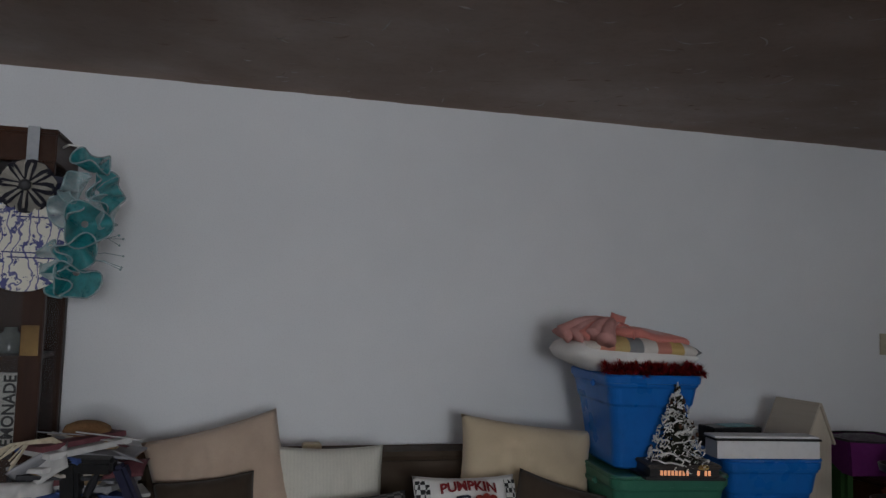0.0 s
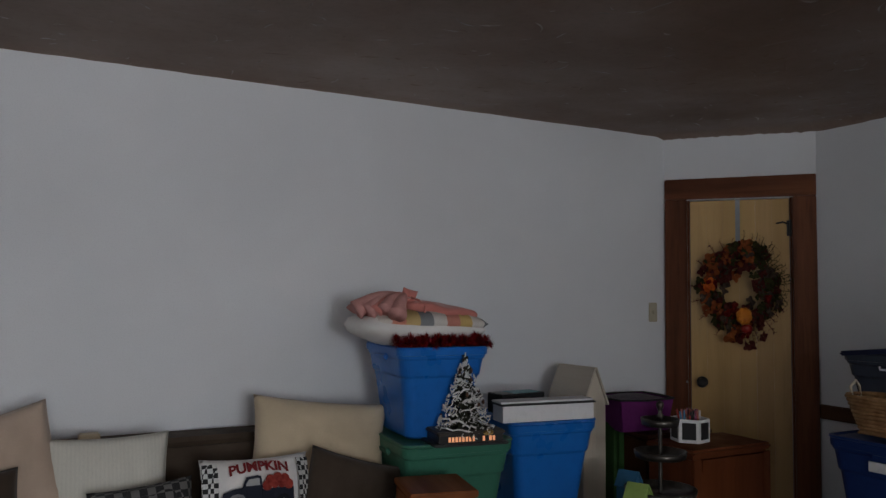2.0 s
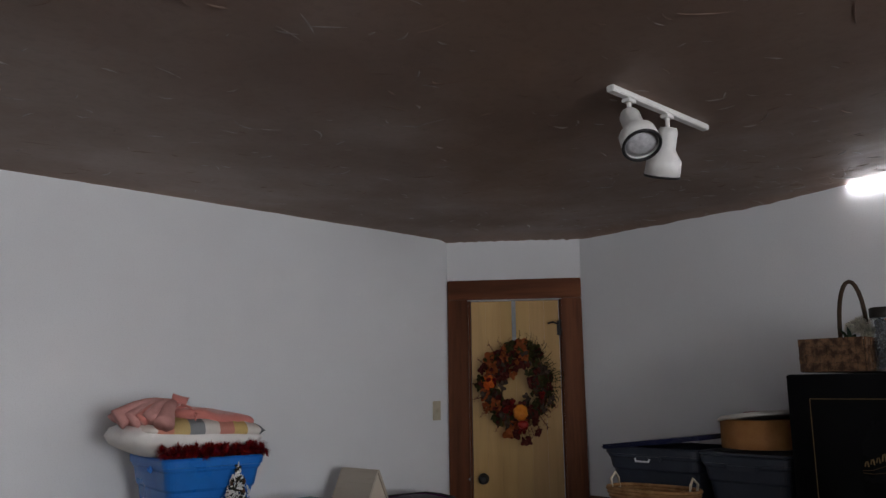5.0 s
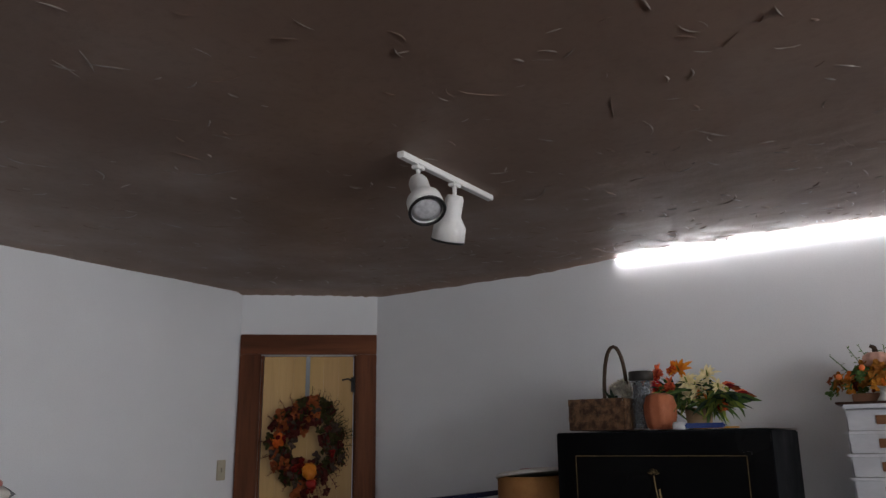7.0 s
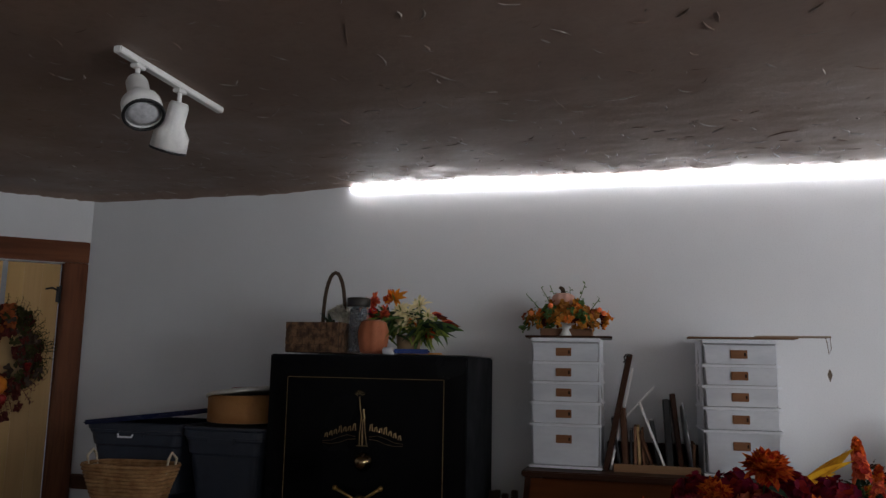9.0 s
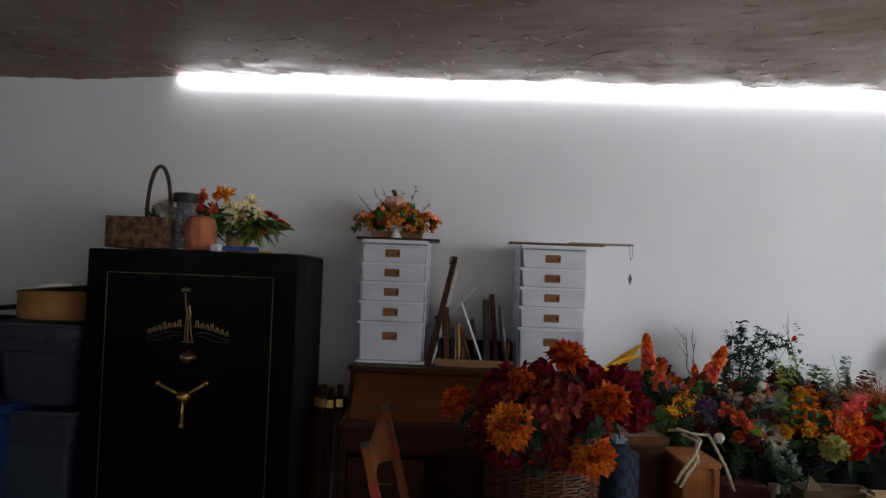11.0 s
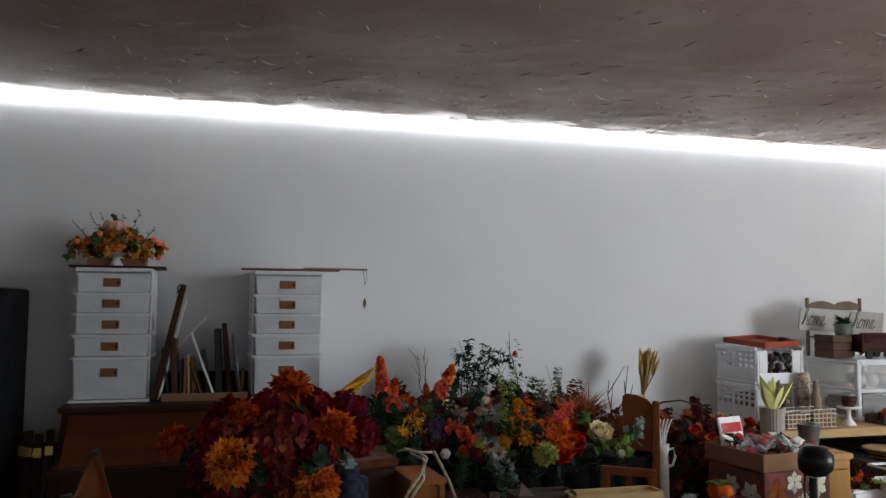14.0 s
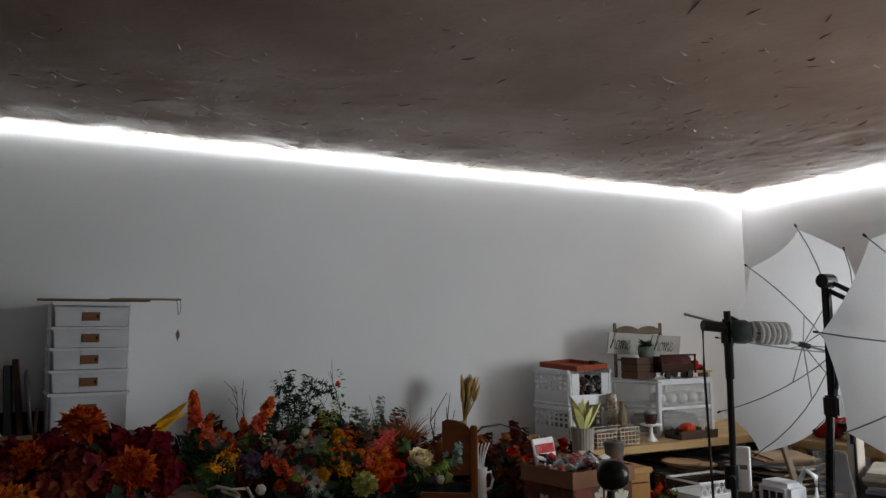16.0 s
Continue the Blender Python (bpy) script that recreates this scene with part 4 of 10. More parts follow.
for x in (-0.092, 0.082):
    wl = part("truck_wheel", on_face(moved(lathe([(0.031, 0), (0.031, 0.001)], 20), pose(x, -0.0022, 0.010, 90))), PRINTBLK, pk)
    part("hub_print", on_face(moved(lathe([(0.014, 0), (0.014, 0.001)], 14), pose(x, -0.0040, 0.010, 90))), PAPERW, wl)
for x, z in ((0.022, 0.076), (0.050, 0.083), (0.080, 0.082), (0.108, 0.075), (0.036, 0.096), (0.066, 0.102), (0.094, 0.096)):
    part("pumpkin_print", on_face(moved(lathe([(0.019, 0), (0.019, 0.001)], 14), pose(x, -0.0016, z, 90))), paint("print_orange", (0.30, 0.045, 0.03), (0.17, 0.02, 0.016), 0.9, coarse=60, bump=0.05), pk)
CHK = checked("tiny_check", (0.012, 0.012, 0.013), (0.6, 0.6, 0.58), 0.018)
for sx in (-1, 1):
    part("check_border", on_face(merge(*[box(sx * 0.180 - 0.027, sx * 0.180 + 0.027, -0.0018, -0.0008, -0.165 + k * 0.0335, -0.165 + (k + 1) * 0.0335) for k in range(10)])), CHK, pk, "black and white checked border")

# Totes at the end of the sofa.
bench = thing("low_bench", "low dark bench under stacked totes", "bench", pose(1.90, 2.97, 0))
part("top", box(-0.58, 0.56, -0.33, 0.33, 0.37, 0.42, 0.008), WALNUT, bench)
for x in (-0.52, 0.5):
    for y in (-0.28, 0.28):
        part("leg", box(x - 0.025, x + 0.025, y - 0.025, y + 0.025, 0, 0.37, 0.004), WALNUTZ, bench)
tub(0.50, 0.56, 0.41, 0.80, GREENTUB, "green_tote", "dark green plastic tote with lid under a blue tote", pose(1.630, 2.925, 0.42, 0, 0, -5), GREENTUB)
tub(0.415, 0.50, 0.385, 0.76, BLUETUB, "blue_tote", "bright blue open tote stacked on a green tote", pose(1.574, 2.935, 0.845, 0, 0, -5))
tub(0.455, 0.47, 0.44, 0.76, BLUETUB, "blue_tote", "bright blue lidded tote under a white box", pose(2.205, 3.005, 0.42, 0, 0, -7), BLUETUB)
wb = thing("white_box", "flat white cardboard box with black edge on a tote", "box", pose(2.160, 2.97, 0.874, 0, 0, -7))
part("body", box(-0.235, 0.235, -0.20, -0.09, 0, 0.074, 0.002), PAPERW, wb)
part("lid_edge", box(-0.243, 0.243, -0.205, -0.085, 0.0745, 0.083, 0.002), BLACKP, wb, "thin black edge")
part("lid", box(-0.241, 0.241, -0.19, -0.085, 0.0835, 0.092, 0.003), PAPERW, wb)
bk = thing("teal_box", "dark box with a teal cover beside the white box", "box", pose(2.13, 3.04, 0.880, 0, 0, 4))
part("cover", box(-0.13, 0.13, -0.06, 0.06, 0, 0.095, 0.003), BLACKP, bk)
part("cover_picture", box(-0.05, 0.10, -0.05, 0.04, 0.0955, 0.098), paint("teal_print", (0.02, 0.16, 0.19), (0.2, 0.4, 0.42), 0.5, coarse=30), bk, "teal picture")

ps = thing("stuffed_pillow", "white pillow with coloured stripes on the blue tote", "pillow", pose(1.532, 2.955, 1.302, 90, 2, -3))
part("cover", pillow_mesh(0.66, 0.46, 0.165, 21, soft=0.36), WHITECLOTH, ps, smooth=True)
STR = striped("bright_stripes", [(0.60, 0.56, 0.52), (0.50, 0.20, 0.15), (0.52, 0.36, 0.13), (0.62, 0.58, 0.54), (0.16, 0.17, 0.18), (0.34, 0.34, 0.34), (0.60, 0.55, 0.5), (0.55, 0.22, 0.15), (0.50, 0.36, 0.15), (0.20, 0.21, 0.22)], "X", 0.62)
part("striped_panel", moved(pillow_mesh(0.60, 0.452, 0.125, 22, soft=0.3), pose(0.02, 0.028, 0.004)), STR, ps, "panel of red, yellow and grey stripes", smooth=True)
PINK = paint("pink_fleece", (0.60, 0.215, 0.18), (0.52, 0.175, 0.145), 0.95, coarse=8, fine=120, bump=0.5, sheen=0.3)
PINK2 = paint("pale_pink", (0.60, 0.315, 0.29), (0.50, 0.24, 0.22), 0.95, coarse=8, fine=120, bump=0.5)
bl = thing("pink_blanket", "salmon pink folded blanket tied on a pillow", "blanket", pose(1.49, 2.955, 1.368, 0, 3, -3) @ Matrix.Diagonal((0.95, 1, 1, 1)))


def rolled(x0, x1, depth, thick, seed, curl=0.0):
    """A soft folded roll of fleece along x, with pinched ends and sagging folds."""
    def f(u, v):
        a = v * 2 * math.pi
        e = (1 - abs(u * 2 - 1) ** 5) ** 0.5
        bump = 1 + 0.13 * noise.noise(Vector((u * 5 + seed, math.cos(a) * 1.4, math.sin(a) * 1.4))) + 0.05 * math.cos(a * 3 + u * 9 + seed)
        return (x0 + (x1 - x0) * u, depth * math.cos(a) * (0.55 + 0.45 * e) * bump, thick * (math.sin(a) * abs(math.sin(a)) ** -0.35 if abs(math.sin(a)) > 1e-4 else 0.0) * (0.35 + 0.65 * e) * bump + curl * (u - 0.5) ** 2)
    bm = grid(30, 29, f)
    bmesh.ops.remove_doubles(bm, verts=bm.verts, dist=0.0003)
    return bm


part("roll", moved(rolled(-0.06, 0.315, 0.17, 0.036, 3.0), pose(0, 0, 0.026, 0, 5, 0)), PINK, bl, smooth=True)
part("roll", moved(rolled(-0.05, 0.325, 0.18, 0.020, 8.0), pose(0, -0.01, -0.012, 0, 4, 0)), PINK, bl, smooth=True)
rb3 = random.Random(77)
for k in range(9):
    f = k / 8
    a = radians(118 + 128 * f)
    ln, rr = 0.20 + 0.06 * rb3.random() - 0.05 * abs(f - 0.4), 0.020 + 0.012 * rb3.random()
    p0, p1 = Vector((-0.045, -0.085, 0.060)), Vector((-0.045 + ln * math.cos(a), -0.06 + ln * 0.8 * math.sin(a), 0.002 - 0.02 * rb3.random()))
    mid = (p0 + p1) / 2 + Vector((0, 0, 0.045 + 0.012 * rb3.random()))
    pts = [p0.lerp(mid, s / 4) * (1 - s / 8) + mid.lerp(p1, s / 4) * (s / 8) for s in range(5)] + [mid.lerp(p1, 0.5 + s / 8) for s in range(1, 5)]
    part("fold", tube(pts, rr * 0.55, 9, rr * 1.5), PINK2 if k % 3 else PINK, bl, "paler pink gathered fold" if k % 3 else "", smooth=True)
part("fold", moved(pillow_mesh(0.24, 0.36, 0.07, 24, crease=0.5, soft=0.45), pose(-0.150, 0.0, -0.004, 90, 8, 6)), PINK2, bl, "paler pink fold", smooth=True)
part("knot", moved(pillow_mesh(0.075, 0.060, 0.055, 25, 13), pose(-0.035, -0.10, 0.072, 10, 12, 0)), PINK, bl, smooth=True)
for sgn in (-1, 1):
    part("tie", tube([(-0.035, -0.12, 0.066), (-0.035 + sgn * 0.03, -0.15, 0.055), (-0.035 + sgn * 0.055, -0.168, 0.028), (-0.035 + sgn * 0.05, -0.172, -0.004)], 0.005, 6), PINK, bl, smooth=True)
tin = thing("tinsel_garland", "shiny dark red tinsel garland in the blue tote", "tinsel", pose(1.565, 2.735, 1.222, 0, 0, -4))
TINSEL = paint("red_foil", (0.34, 0.008, 0.014), (0.16, 0.004, 0.008), 0.3, metal=0.5, coarse=40, fine=150, bump=0.3, island=0.4)
for k in range(26):
    key = "tuft%d" % (k % 4)
    piece("tuft", key, lambda: petals([(R.uniform(0, 6.28), R.uniform(-1.4, 1.5), R.uniform(0.022, 0.042), 0.0042, R.uniform(-0.5, 0.5), 0, 0, 0, 0.9) for _ in range(200)], 3), TINSEL, tin, pose(-0.21 + k * 0.0165, R.uniform(-0.03, 0.01), 0.022 + R.uniform(-0.008, 0.014), R.uniform(0, 360), 0, R.uniform(0, 360)))

# Snowy table tree on a lit base.
xt = thing("table_tree", "small snow-flocked table tree on a dark lit base", "tree ornament", pose(1.632, 2.672, 0.838, 0, 0, -9))
part("base", box(-0.165, 0.16, -0.10, 0.10, 0.0, 0.012, 0.004), BLACKP, xt)
part("base_top", box(-0.15, 0.148, -0.092, 0.092, 0.042, 0.058, 0.006), paint("dark_base", (0.05, 0.04, 0.035), None, 0.6), xt)
LITW = glow("warm_window", (1.0, 0.42, 0.20), 0.32)
for i in range(14):
    if i not in (8, 9, 11):
        part("lit_window", box(-0.10 + i * 0.0148, -0.10 + i * 0.0148 + 0.009, -0.086, -0.083, 0.017, 0.036), LITW, xt, "warm lit window")
part("base_body", box(-0.14, 0.138, -0.082, 0.082, 0.012, 0.042), BLACKP, xt)
part("name_plate", lathe([(0.0, 0.003), (0.022, 0.003), (0.024, 0)], 20), BRASS, xt, "small oval brass plate", at=pose(0.07, -0.091, 0.05, 90) @ Matrix.Diagonal((1, 0.45, 1, 1)))
part("trunk", rod((0, 0, 0.05), (0, 0, 0.35), 0.012, 8, 0.004), TWIG, xt)
PINEG = paint("dark_pine", (0.022, 0.030, 0.018), (0.05, 0.045, 0.03), 0.8, coarse=40, island=0.3)
SNOW = paint("flock_snow", (0.80, 0.79, 0.77), (0.68, 0.66, 0.63), 0.9, coarse=40, bump=0.4)
for L in range(8):
    f = L / 7
    r, z = 0.108 * (1 - f) ** 0.9 + 0.012, 0.078 + 0.265 * f
    part("branch_tier", petals([(R.uniform(0, 6.28), R.uniform(-0.6, 0.05), r * R.uniform(0.8, 1.08), 0.022, 0.25, 0.5, 0.003, z + R.uniform(-0.012, 0.014), 0.7) for _ in range(int(50 - 30 * f))], 4), PINEG, xt)
    b = []
    for q in range(int(12 - 5 * f)):
        a0, span, sl, z1 = R.uniform(0, 6.28), R.uniform(0.4, 1.3), R.uniform(-0.012, 0.012), z - 0.026 * (1 - f) + R.uniform(-0.016, 0.016)
        pts = []
        for k in range(7):
            a = a0 + span * (k / 6 - 0.5)
            rr = r * (0.98 + 0.05 * math.sin(k * 1.9 + q)) - (z1 - z + 0.02) * 0.3
            pts.append((rr * math.cos(a), rr * math.sin(a), z1 + sl * (k / 3 - 1) + 0.004 * math.sin(k * 2.3 + a0)))
        b.append(tube(pts, R.uniform(0.0026, 0.0044), 5))
    for q in range(int(60 - 34 * f)):
        a, rr = R.uniform(0, 6.28), r * R.uniform(0.5, 1.05)
        p0 = Vector((rr * math.cos(a), rr * math.sin(a), z - 0.02 + R.uniform(-0.012, 0.02)))
        b.append(tube([p0, p0 + Vector((0.006 * math.sin(a), 0.006, -0.010)), p0 + Vector((0.014 * math.sin(a * 3), 0.002, -0.018))], R.uniform(0.0016, 0.0034), 4, 0.001))
    part("snow", merge(*b), SNOW, xt, "white flock snow")
for q in range(16):
    a, zz2 = R.uniform(0, 6.28), R.uniform(0.09, 0.30)
    rr = 0.105 * (1 - (zz2 - 0.078) / 0.265) + 0.006
    part("cone", ball(0.007, (rr * math.cos(a), rr * math.sin(a), zz2), (1, 1, 1.6), 1), paint("cone_brown", (0.12, 0.06, 0.035), (0.06, 0.03, 0.02), 0.7), xt, "tiny brown cone")

# Wooden gabled house, dresser, basket, stand and chest near the door.
gh = thing("gabled_house", "tall unfinished pale wooden gabled house shape", "wooden house", pose(2.565, 2.98, 0.0, 0, 0, 8) @ Matrix.Diagonal((0.94, 1, 1.005, 1)))
PLY = wood("pale_plywood", (0.56, 0.50, 0.41), (0.48, 0.42, 0.34), "z", 5, 0.7)
gv = [(-0.085, 0, 0), (0.085, 0, 0), (0.085, 0, 0.90), (0, 0, 1.075), (-0.085, 0, 0.90)]
gb = mk(gv + [(x, 0.24, z) for x, y, z in gv], [(0, 1, 2, 3, 4), (9, 8, 7, 6, 5), (0, 5, 6, 1), (1, 6, 7, 2), (4, 9, 5, 0), (2, 7, 8, 3), (3, 8, 9, 4)])
part("body", gb, PLY, gh)
for sx in (-1, 1):
    part("roof_panel", moved(box(-0.006, 0.006, -0.012, 0.25, -0.008, 0.205, 0.001), pose(sx * 0.095, 0, 0.893, 0, -sx * 26.5, 0)), wood("roof_ply", (0.47, 0.42, 0.35), (0.41, 0.36, 0.30), "y", 5, 0.7), gh)
solo("green_bag", box(-0.035, 0.035, -0.10, 0.10, 0, 0.80, 0.02), paint("green_felt", (0.025, 0.075, 0.018), (0.018, 0.055, 0.012), 0.9), "dark green felt bag beside the dresser", "bag", pose(2.775, 3.12, 0))
dr = thing("low_dresser", "dark reddish wooden dresser under a purple basket", "dresser", pose(3.02, 3.10, 0))
part("body", box(-0.20, 0.24, -0.22, 0.26, 0, 0.715, 0.004), WALNUTZ, dr)
part("top", box(-0.21, 0.25, -0.235, 0.265, 0.715, 0.742, 0.006), WALNUT, dr)
for z in (0.08, 0.30, 0.52):
    dd = part("drawer", box(-0.185, 0.225, -0.232, -0.22, z, z + 0.185, 0.003), WALNUT, dr)
    part("knob", ball(0.014, (0.02, -0.245, z + 0.09), sub=2), BRASS, dd, smooth=True)
PURPLE = paint("purple_felt", (0.135, 0.014, 0.125), (0.095, 0.010, 0.088), 0.9, bump=0.3)
pb = thing("purple_basket", "purple felt basket with dark rim on the dresser", "basket", pose(2.885, 3.06, 0.745, 0, 0, -6))
bb = merge(box(-0.165, 0.165, -0.13, 0.13, 0, 0.008, 0.003), box(-0.165, 0.165, -0.13, -0.122, 0.006, 0.165, 0.004), box(-0.165, 0.165, 0.122, 0.13, 0.006, 0.165, 0.004), box(-0.165, -0.157, -0.122, 0.122, 0.006, 0.165, 0.004), box(0.157, 0.165, -0.122, 0.122, 0.006, 0.165, 0.004))
for v in bb.verts:
    v.co.x *= 0.86 + 0.16 * v.co.z / 0.165
    v.co.y *= 0.88 + 0.14 * v.co.z / 0.165
part("body", bb, PURPLE, pb)
part("rim", tube([(-0.166, -0.133, 0.166), (0.0, -0.136, 0.160), (0.166, -0.133, 0.166), (0.168, 0.0, 0.170), (0.166, 0.133, 0.166), (0.0, 0.134, 0.168), (-0.166, 0.133, 0.166), (-0.168, 0.0, 0.164)], 0.006, 6, closed=True), BLACKP, pb)
part("net_cover", grid(14, 12, lambda u, v: ((u - 0.5) * 0.31, (v - 0.5) * 0.24, 0.160 + 0.020 * math.sin(math.pi * u) * math.sin(math.pi * v) + 0.004 * noise.noise(Vector((u * 9, v * 9, 1))))), paint("black_net", (0.030, 0.024, 0.032), (0.07, 0.04, 0.07), 0.5, coarse=60, fine=200, bump=0.5), pb, "crumpled black net over the top", smooth=True)
CHESTW = wood("chest_wood", (0.13, 0.036, 0.012), (0.075, 0.020, 0.007), "z", 7, 0.5)
chest = thing("wooden_chest", "orange-brown wooden chest before the door", "chest", pose(3.035, 2.665, -0.035))
part("body", box(-0.27, 0.25, -0.15, 0.15, 0, 0.73, 0.012), CHESTW, chest)
part("lid", box(-0.28, 0.26, -0.16, 0.16, 0.732, 0.765, 0.012), CHESTW, chest)
for sx in (-0.27, 0.20):
    part("stile", box(sx + 0.0, sx + 0.05, -0.157, -0.1505, 0.02, 0.725, 0.003), CHESTW, chest)
for z in (0.02, 0.66):
    part("rail", box(-0.215, 0.195, -0.156, -0.1505, z, z + 0.06, 0.003), CHESTW, chest)
ph = thing("pen_holder", "white hexagonal holder with black panels full of pens", "pen holder", pose(2.800, 2.565, 0.766, 0, 0, 12) @ Matrix.Diagonal((0.76, 0.76, 0.92, 1)))
part("body", lathe([(0.114, 0), (0.118, 0.004), (0.118, 0.118), (0.110, 0.118), (0.106, 0.01)], 6), WHITEM, ph)
for k in range(6):
    part("panel", box(-0.041, 0.041, -0.0015, 0.0015, 0.018, 0.102), BLACKP, ph, "black chalkboard panel", at=Matrix.Rotation(radians(60 * k), 4, "Z") @ pose(0, -0.1035, 0))
for i in range(26):
    a, r = R.uniform(0, 6.28), R.uniform(0.0, 0.075)
    pc = R.choice([(0.5, 0.06, 0.05), (0.6, 0.2, 0.15), (0.1, 0.25, 0.4), (0.6, 0.58, 0.55), (0.03, 0.03, 0.03), (0.4, 0.1, 0.2), (0.5, 0.35, 0.3)])
    solo("pen", lathe([(0.003, 0), (0.0045, 0.008), (0.0045, 0.12), (0.0035, 0.135)], 8), paint("pen_%d%d%d" % tuple(int(c * 100) for c in pc), pc, None, 0.35, bump=0), "coloured marker pen standing in the holder", "pen", pose(2.800 + 0.76 * r * math.cos(a), 2.565 + 0.76 * r * math.sin(a), 0.78, R.uniform(-14, 14), R.uniform(-14, 14)), "pens in the holder")
ts = thing("tiered_stand", "three-tier galvanised metal tray stand with a finial", "tiered stand", pose(2.475, 2.42, 0.487))
part("pole", rod((0, 0, 0), (0, 0, 0.43), 0.009, 10), GALV, ts)
part("finial", lathe([(0.0, 0.505), (0.014, 0.498), (0.018, 0.484), (0.012, 0.468), (0.007, 0.45), (0.016, 0.44), (0.014, 0.428)], 20), GALV, ts, smooth=True)
for z, r in ((0.395, 0.078), (0.255, 0.108), (0.095, 0.150)):
    part("tray", lathe([(0.0, z), (r - 0.01, z), (r, z + 0.004), (r + 0.006, z + 0.032), (r, z + 0.033), (r - 0.006, z + 0.008), (0.0, z + 0.005)], 36), GALV, ts, smooth=True)
part("foot", lathe([(0.12, 0.026), (0.11, 0.036), (0.02, 0.05), (0.009, 0.07)], 24), GALV, ts, smooth=True)
st = thing("side_table", "small dark side table under the tiered stand", "side table", pose(2.50, 2.42, 0))
part("top", box(-0.2, 0.2, -0.2, 0.2, 0.47, 0.50, 0.006), WALNUT, st)
for x in (-0.17, 0.17):
    for y in (-0.17, 0.17):
        part("leg", box(x - 0.02, x + 0.02, y - 0.02, y + 0.02, 0, 0.47, 0.003), WALNUTZ, st)
for i, (x, y, c, nm) in enumerate(((2.335, 2.35, (0.33, 0.47, 0.13), "lime green"), (2.46, 2.55, (0.03, 0.13, 0.24), "blue"))):
    hh = thing("toy_house", "small %s painted wooden house" % nm, "toy house", pose(x, y, 0.50, 0, 0, 25), "small painted houses")
    hm = paint("house_paint_%d" % i, c, None, 0.6)
    q = [(-0.045, 0, 0), (0.045, 0, 0), (0.045, 0, 0.10), (0, 0, 0.155), (-0.045, 0, 0.10)]
    part("body", mk(q + [(a, 0.08, b) for a, _, b in q], [(0, 1, 2, 3, 4), (9, 8, 7, 6, 5), (0, 5, 6, 1), (1, 6, 7, 2), (4, 9, 5, 0), (2, 7, 8, 3), (3, 8, 9, 4)]), hm, hh)
    for sx in (-1, 1):
        part("roof_panel", moved(box(-0.003, 0.003, -0.008, 0.088, -0.006, 0.075), pose(sx * 0.048, 0, 0.098, 0, -sx * 39, 0)), hm, hh)
wbx = thing("wooden_box", "orange wooden box in front of the green tote", "box", pose(1.37, 2.43, 0.035, 0, 0, -12) @ Matrix.Diagonal((0.8, 1, 1, 1)))
part("body", box(-0.15, 0.15, -0.13, 0.13, 0, 0.685, 0.006), OAKO, wbx)
part("lid", box(-0.158, 0.158, -0.138, 0.138, 0.687, 0.712, 0.005), OAKOX, wbx)

# ---- door wreath ----


def fall_bits(parent, spots, rnd, mats, size=0.05):
    for (x, y, z), kind in spots:
        m = rnd.choice(mats)
        d = Vector((x * 1.2, -0.6 + y, z * 1.2)) if kind else Vector((0, -1, 0))
        for _ in range(4):
            q = aim((x, y, z), d, rnd.uniform(0, 6.28)) @ pose(0, 0, 0, 0, rnd.uniform(-60, 5), 0) @ Matrix.Diagonal((*[rnd.uniform(0.8, 1.3)] * 3, 1))
            piece("leaf", ("leaf", size), lambda: maple(size), m, parent, q)


rw = random.Random(21)
OLIVE = petal_paint("leaf_olive", (0.060, 0.055, 0.018), (0.035, 0.030, 0.010))
wr = thing("door_wreath", "autumn wreath of orange leaves, berries and a small pumpkin", "wreath", DM @ pose(hu + 0.012, -0.02, 1.497) @ Matrix.Diagonal((1.03, 1.1, 1.2, 1)))
part("ring", tube([(0.165 * math.cos(a * math.pi / 18), 0, 0.165 * math.sin(a * math.pi / 18)) for a in range(36)], 0.022, 7, closed=True), TWIG, wr, "twisted vine ring")
spots = []
for i in range(175):
    a, r = rw.uniform(0, 6.28), rw.gauss(0.158, 0.034)
    spots.append(((r * math.cos(a), rw.uniform(-0.05, -0.01), r * math.sin(a)), 1))
fall_bits(wr, [q for q in spots if q[0][0] < 0.06], rw, [LEAF_R, P_RUST, LEAF_R, LEAF_R, TWIG, OLIVE, TWIG, P_RUST, OLIVE], 0.034)
fall_bits(wr, [q for q in spots if q[0][0] >= 0.06], rw, [OLIVE, TWIG, LEAF_R, OLIVE, TWIG, LEAF_R], 0.026)
for a in (55, 62, 48, 70, 58, 52, 66, -15, 5, 20, 12, -8, 38, 28, -20, -35, -95, -80, -70, 100, 115, 128, 150, 178, 195, 215, 240, 15, 25, 33, 44, -3, -12, -26, -42, -50, -60, 75, 85, -75, -85, 8, 18):
    a = radians(a)
    l = rw.uniform(0.07, 0.115)
    p0 = Vector((0.17 * math.cos(a), -0.03, 0.17 * math.sin(a)))
    sp = part("sprig", merge(rod((0, 0, 0), (0, 0, l), 0.0015, 4), petals(leaf_rows(12, l, 0.024, 0.009, int(a * 50)), 3)), OLIVE if a > -0.4 and a < 1.5 else LEAF_R, wr, at=aim(p0, (math.cos(a), -0.25, math.sin(a))))


def pumpkin_mesh(r, squash=0.75, lobes=8):
    prof = [(0.12 * r, -squash * r * 0.86), (0.55 * r, -squash * r * 0.95), (0.88 * r, -squash * r * 0.6), (r, 0), (0.9 * r, squash * r * 0.55), (0.55 * r, squash * r * 0.92), (0.15 * r, squash * r * 0.80), (0.0, squash * r * 0.74)]
    return lathe(prof, 40, 0.16, lobes)


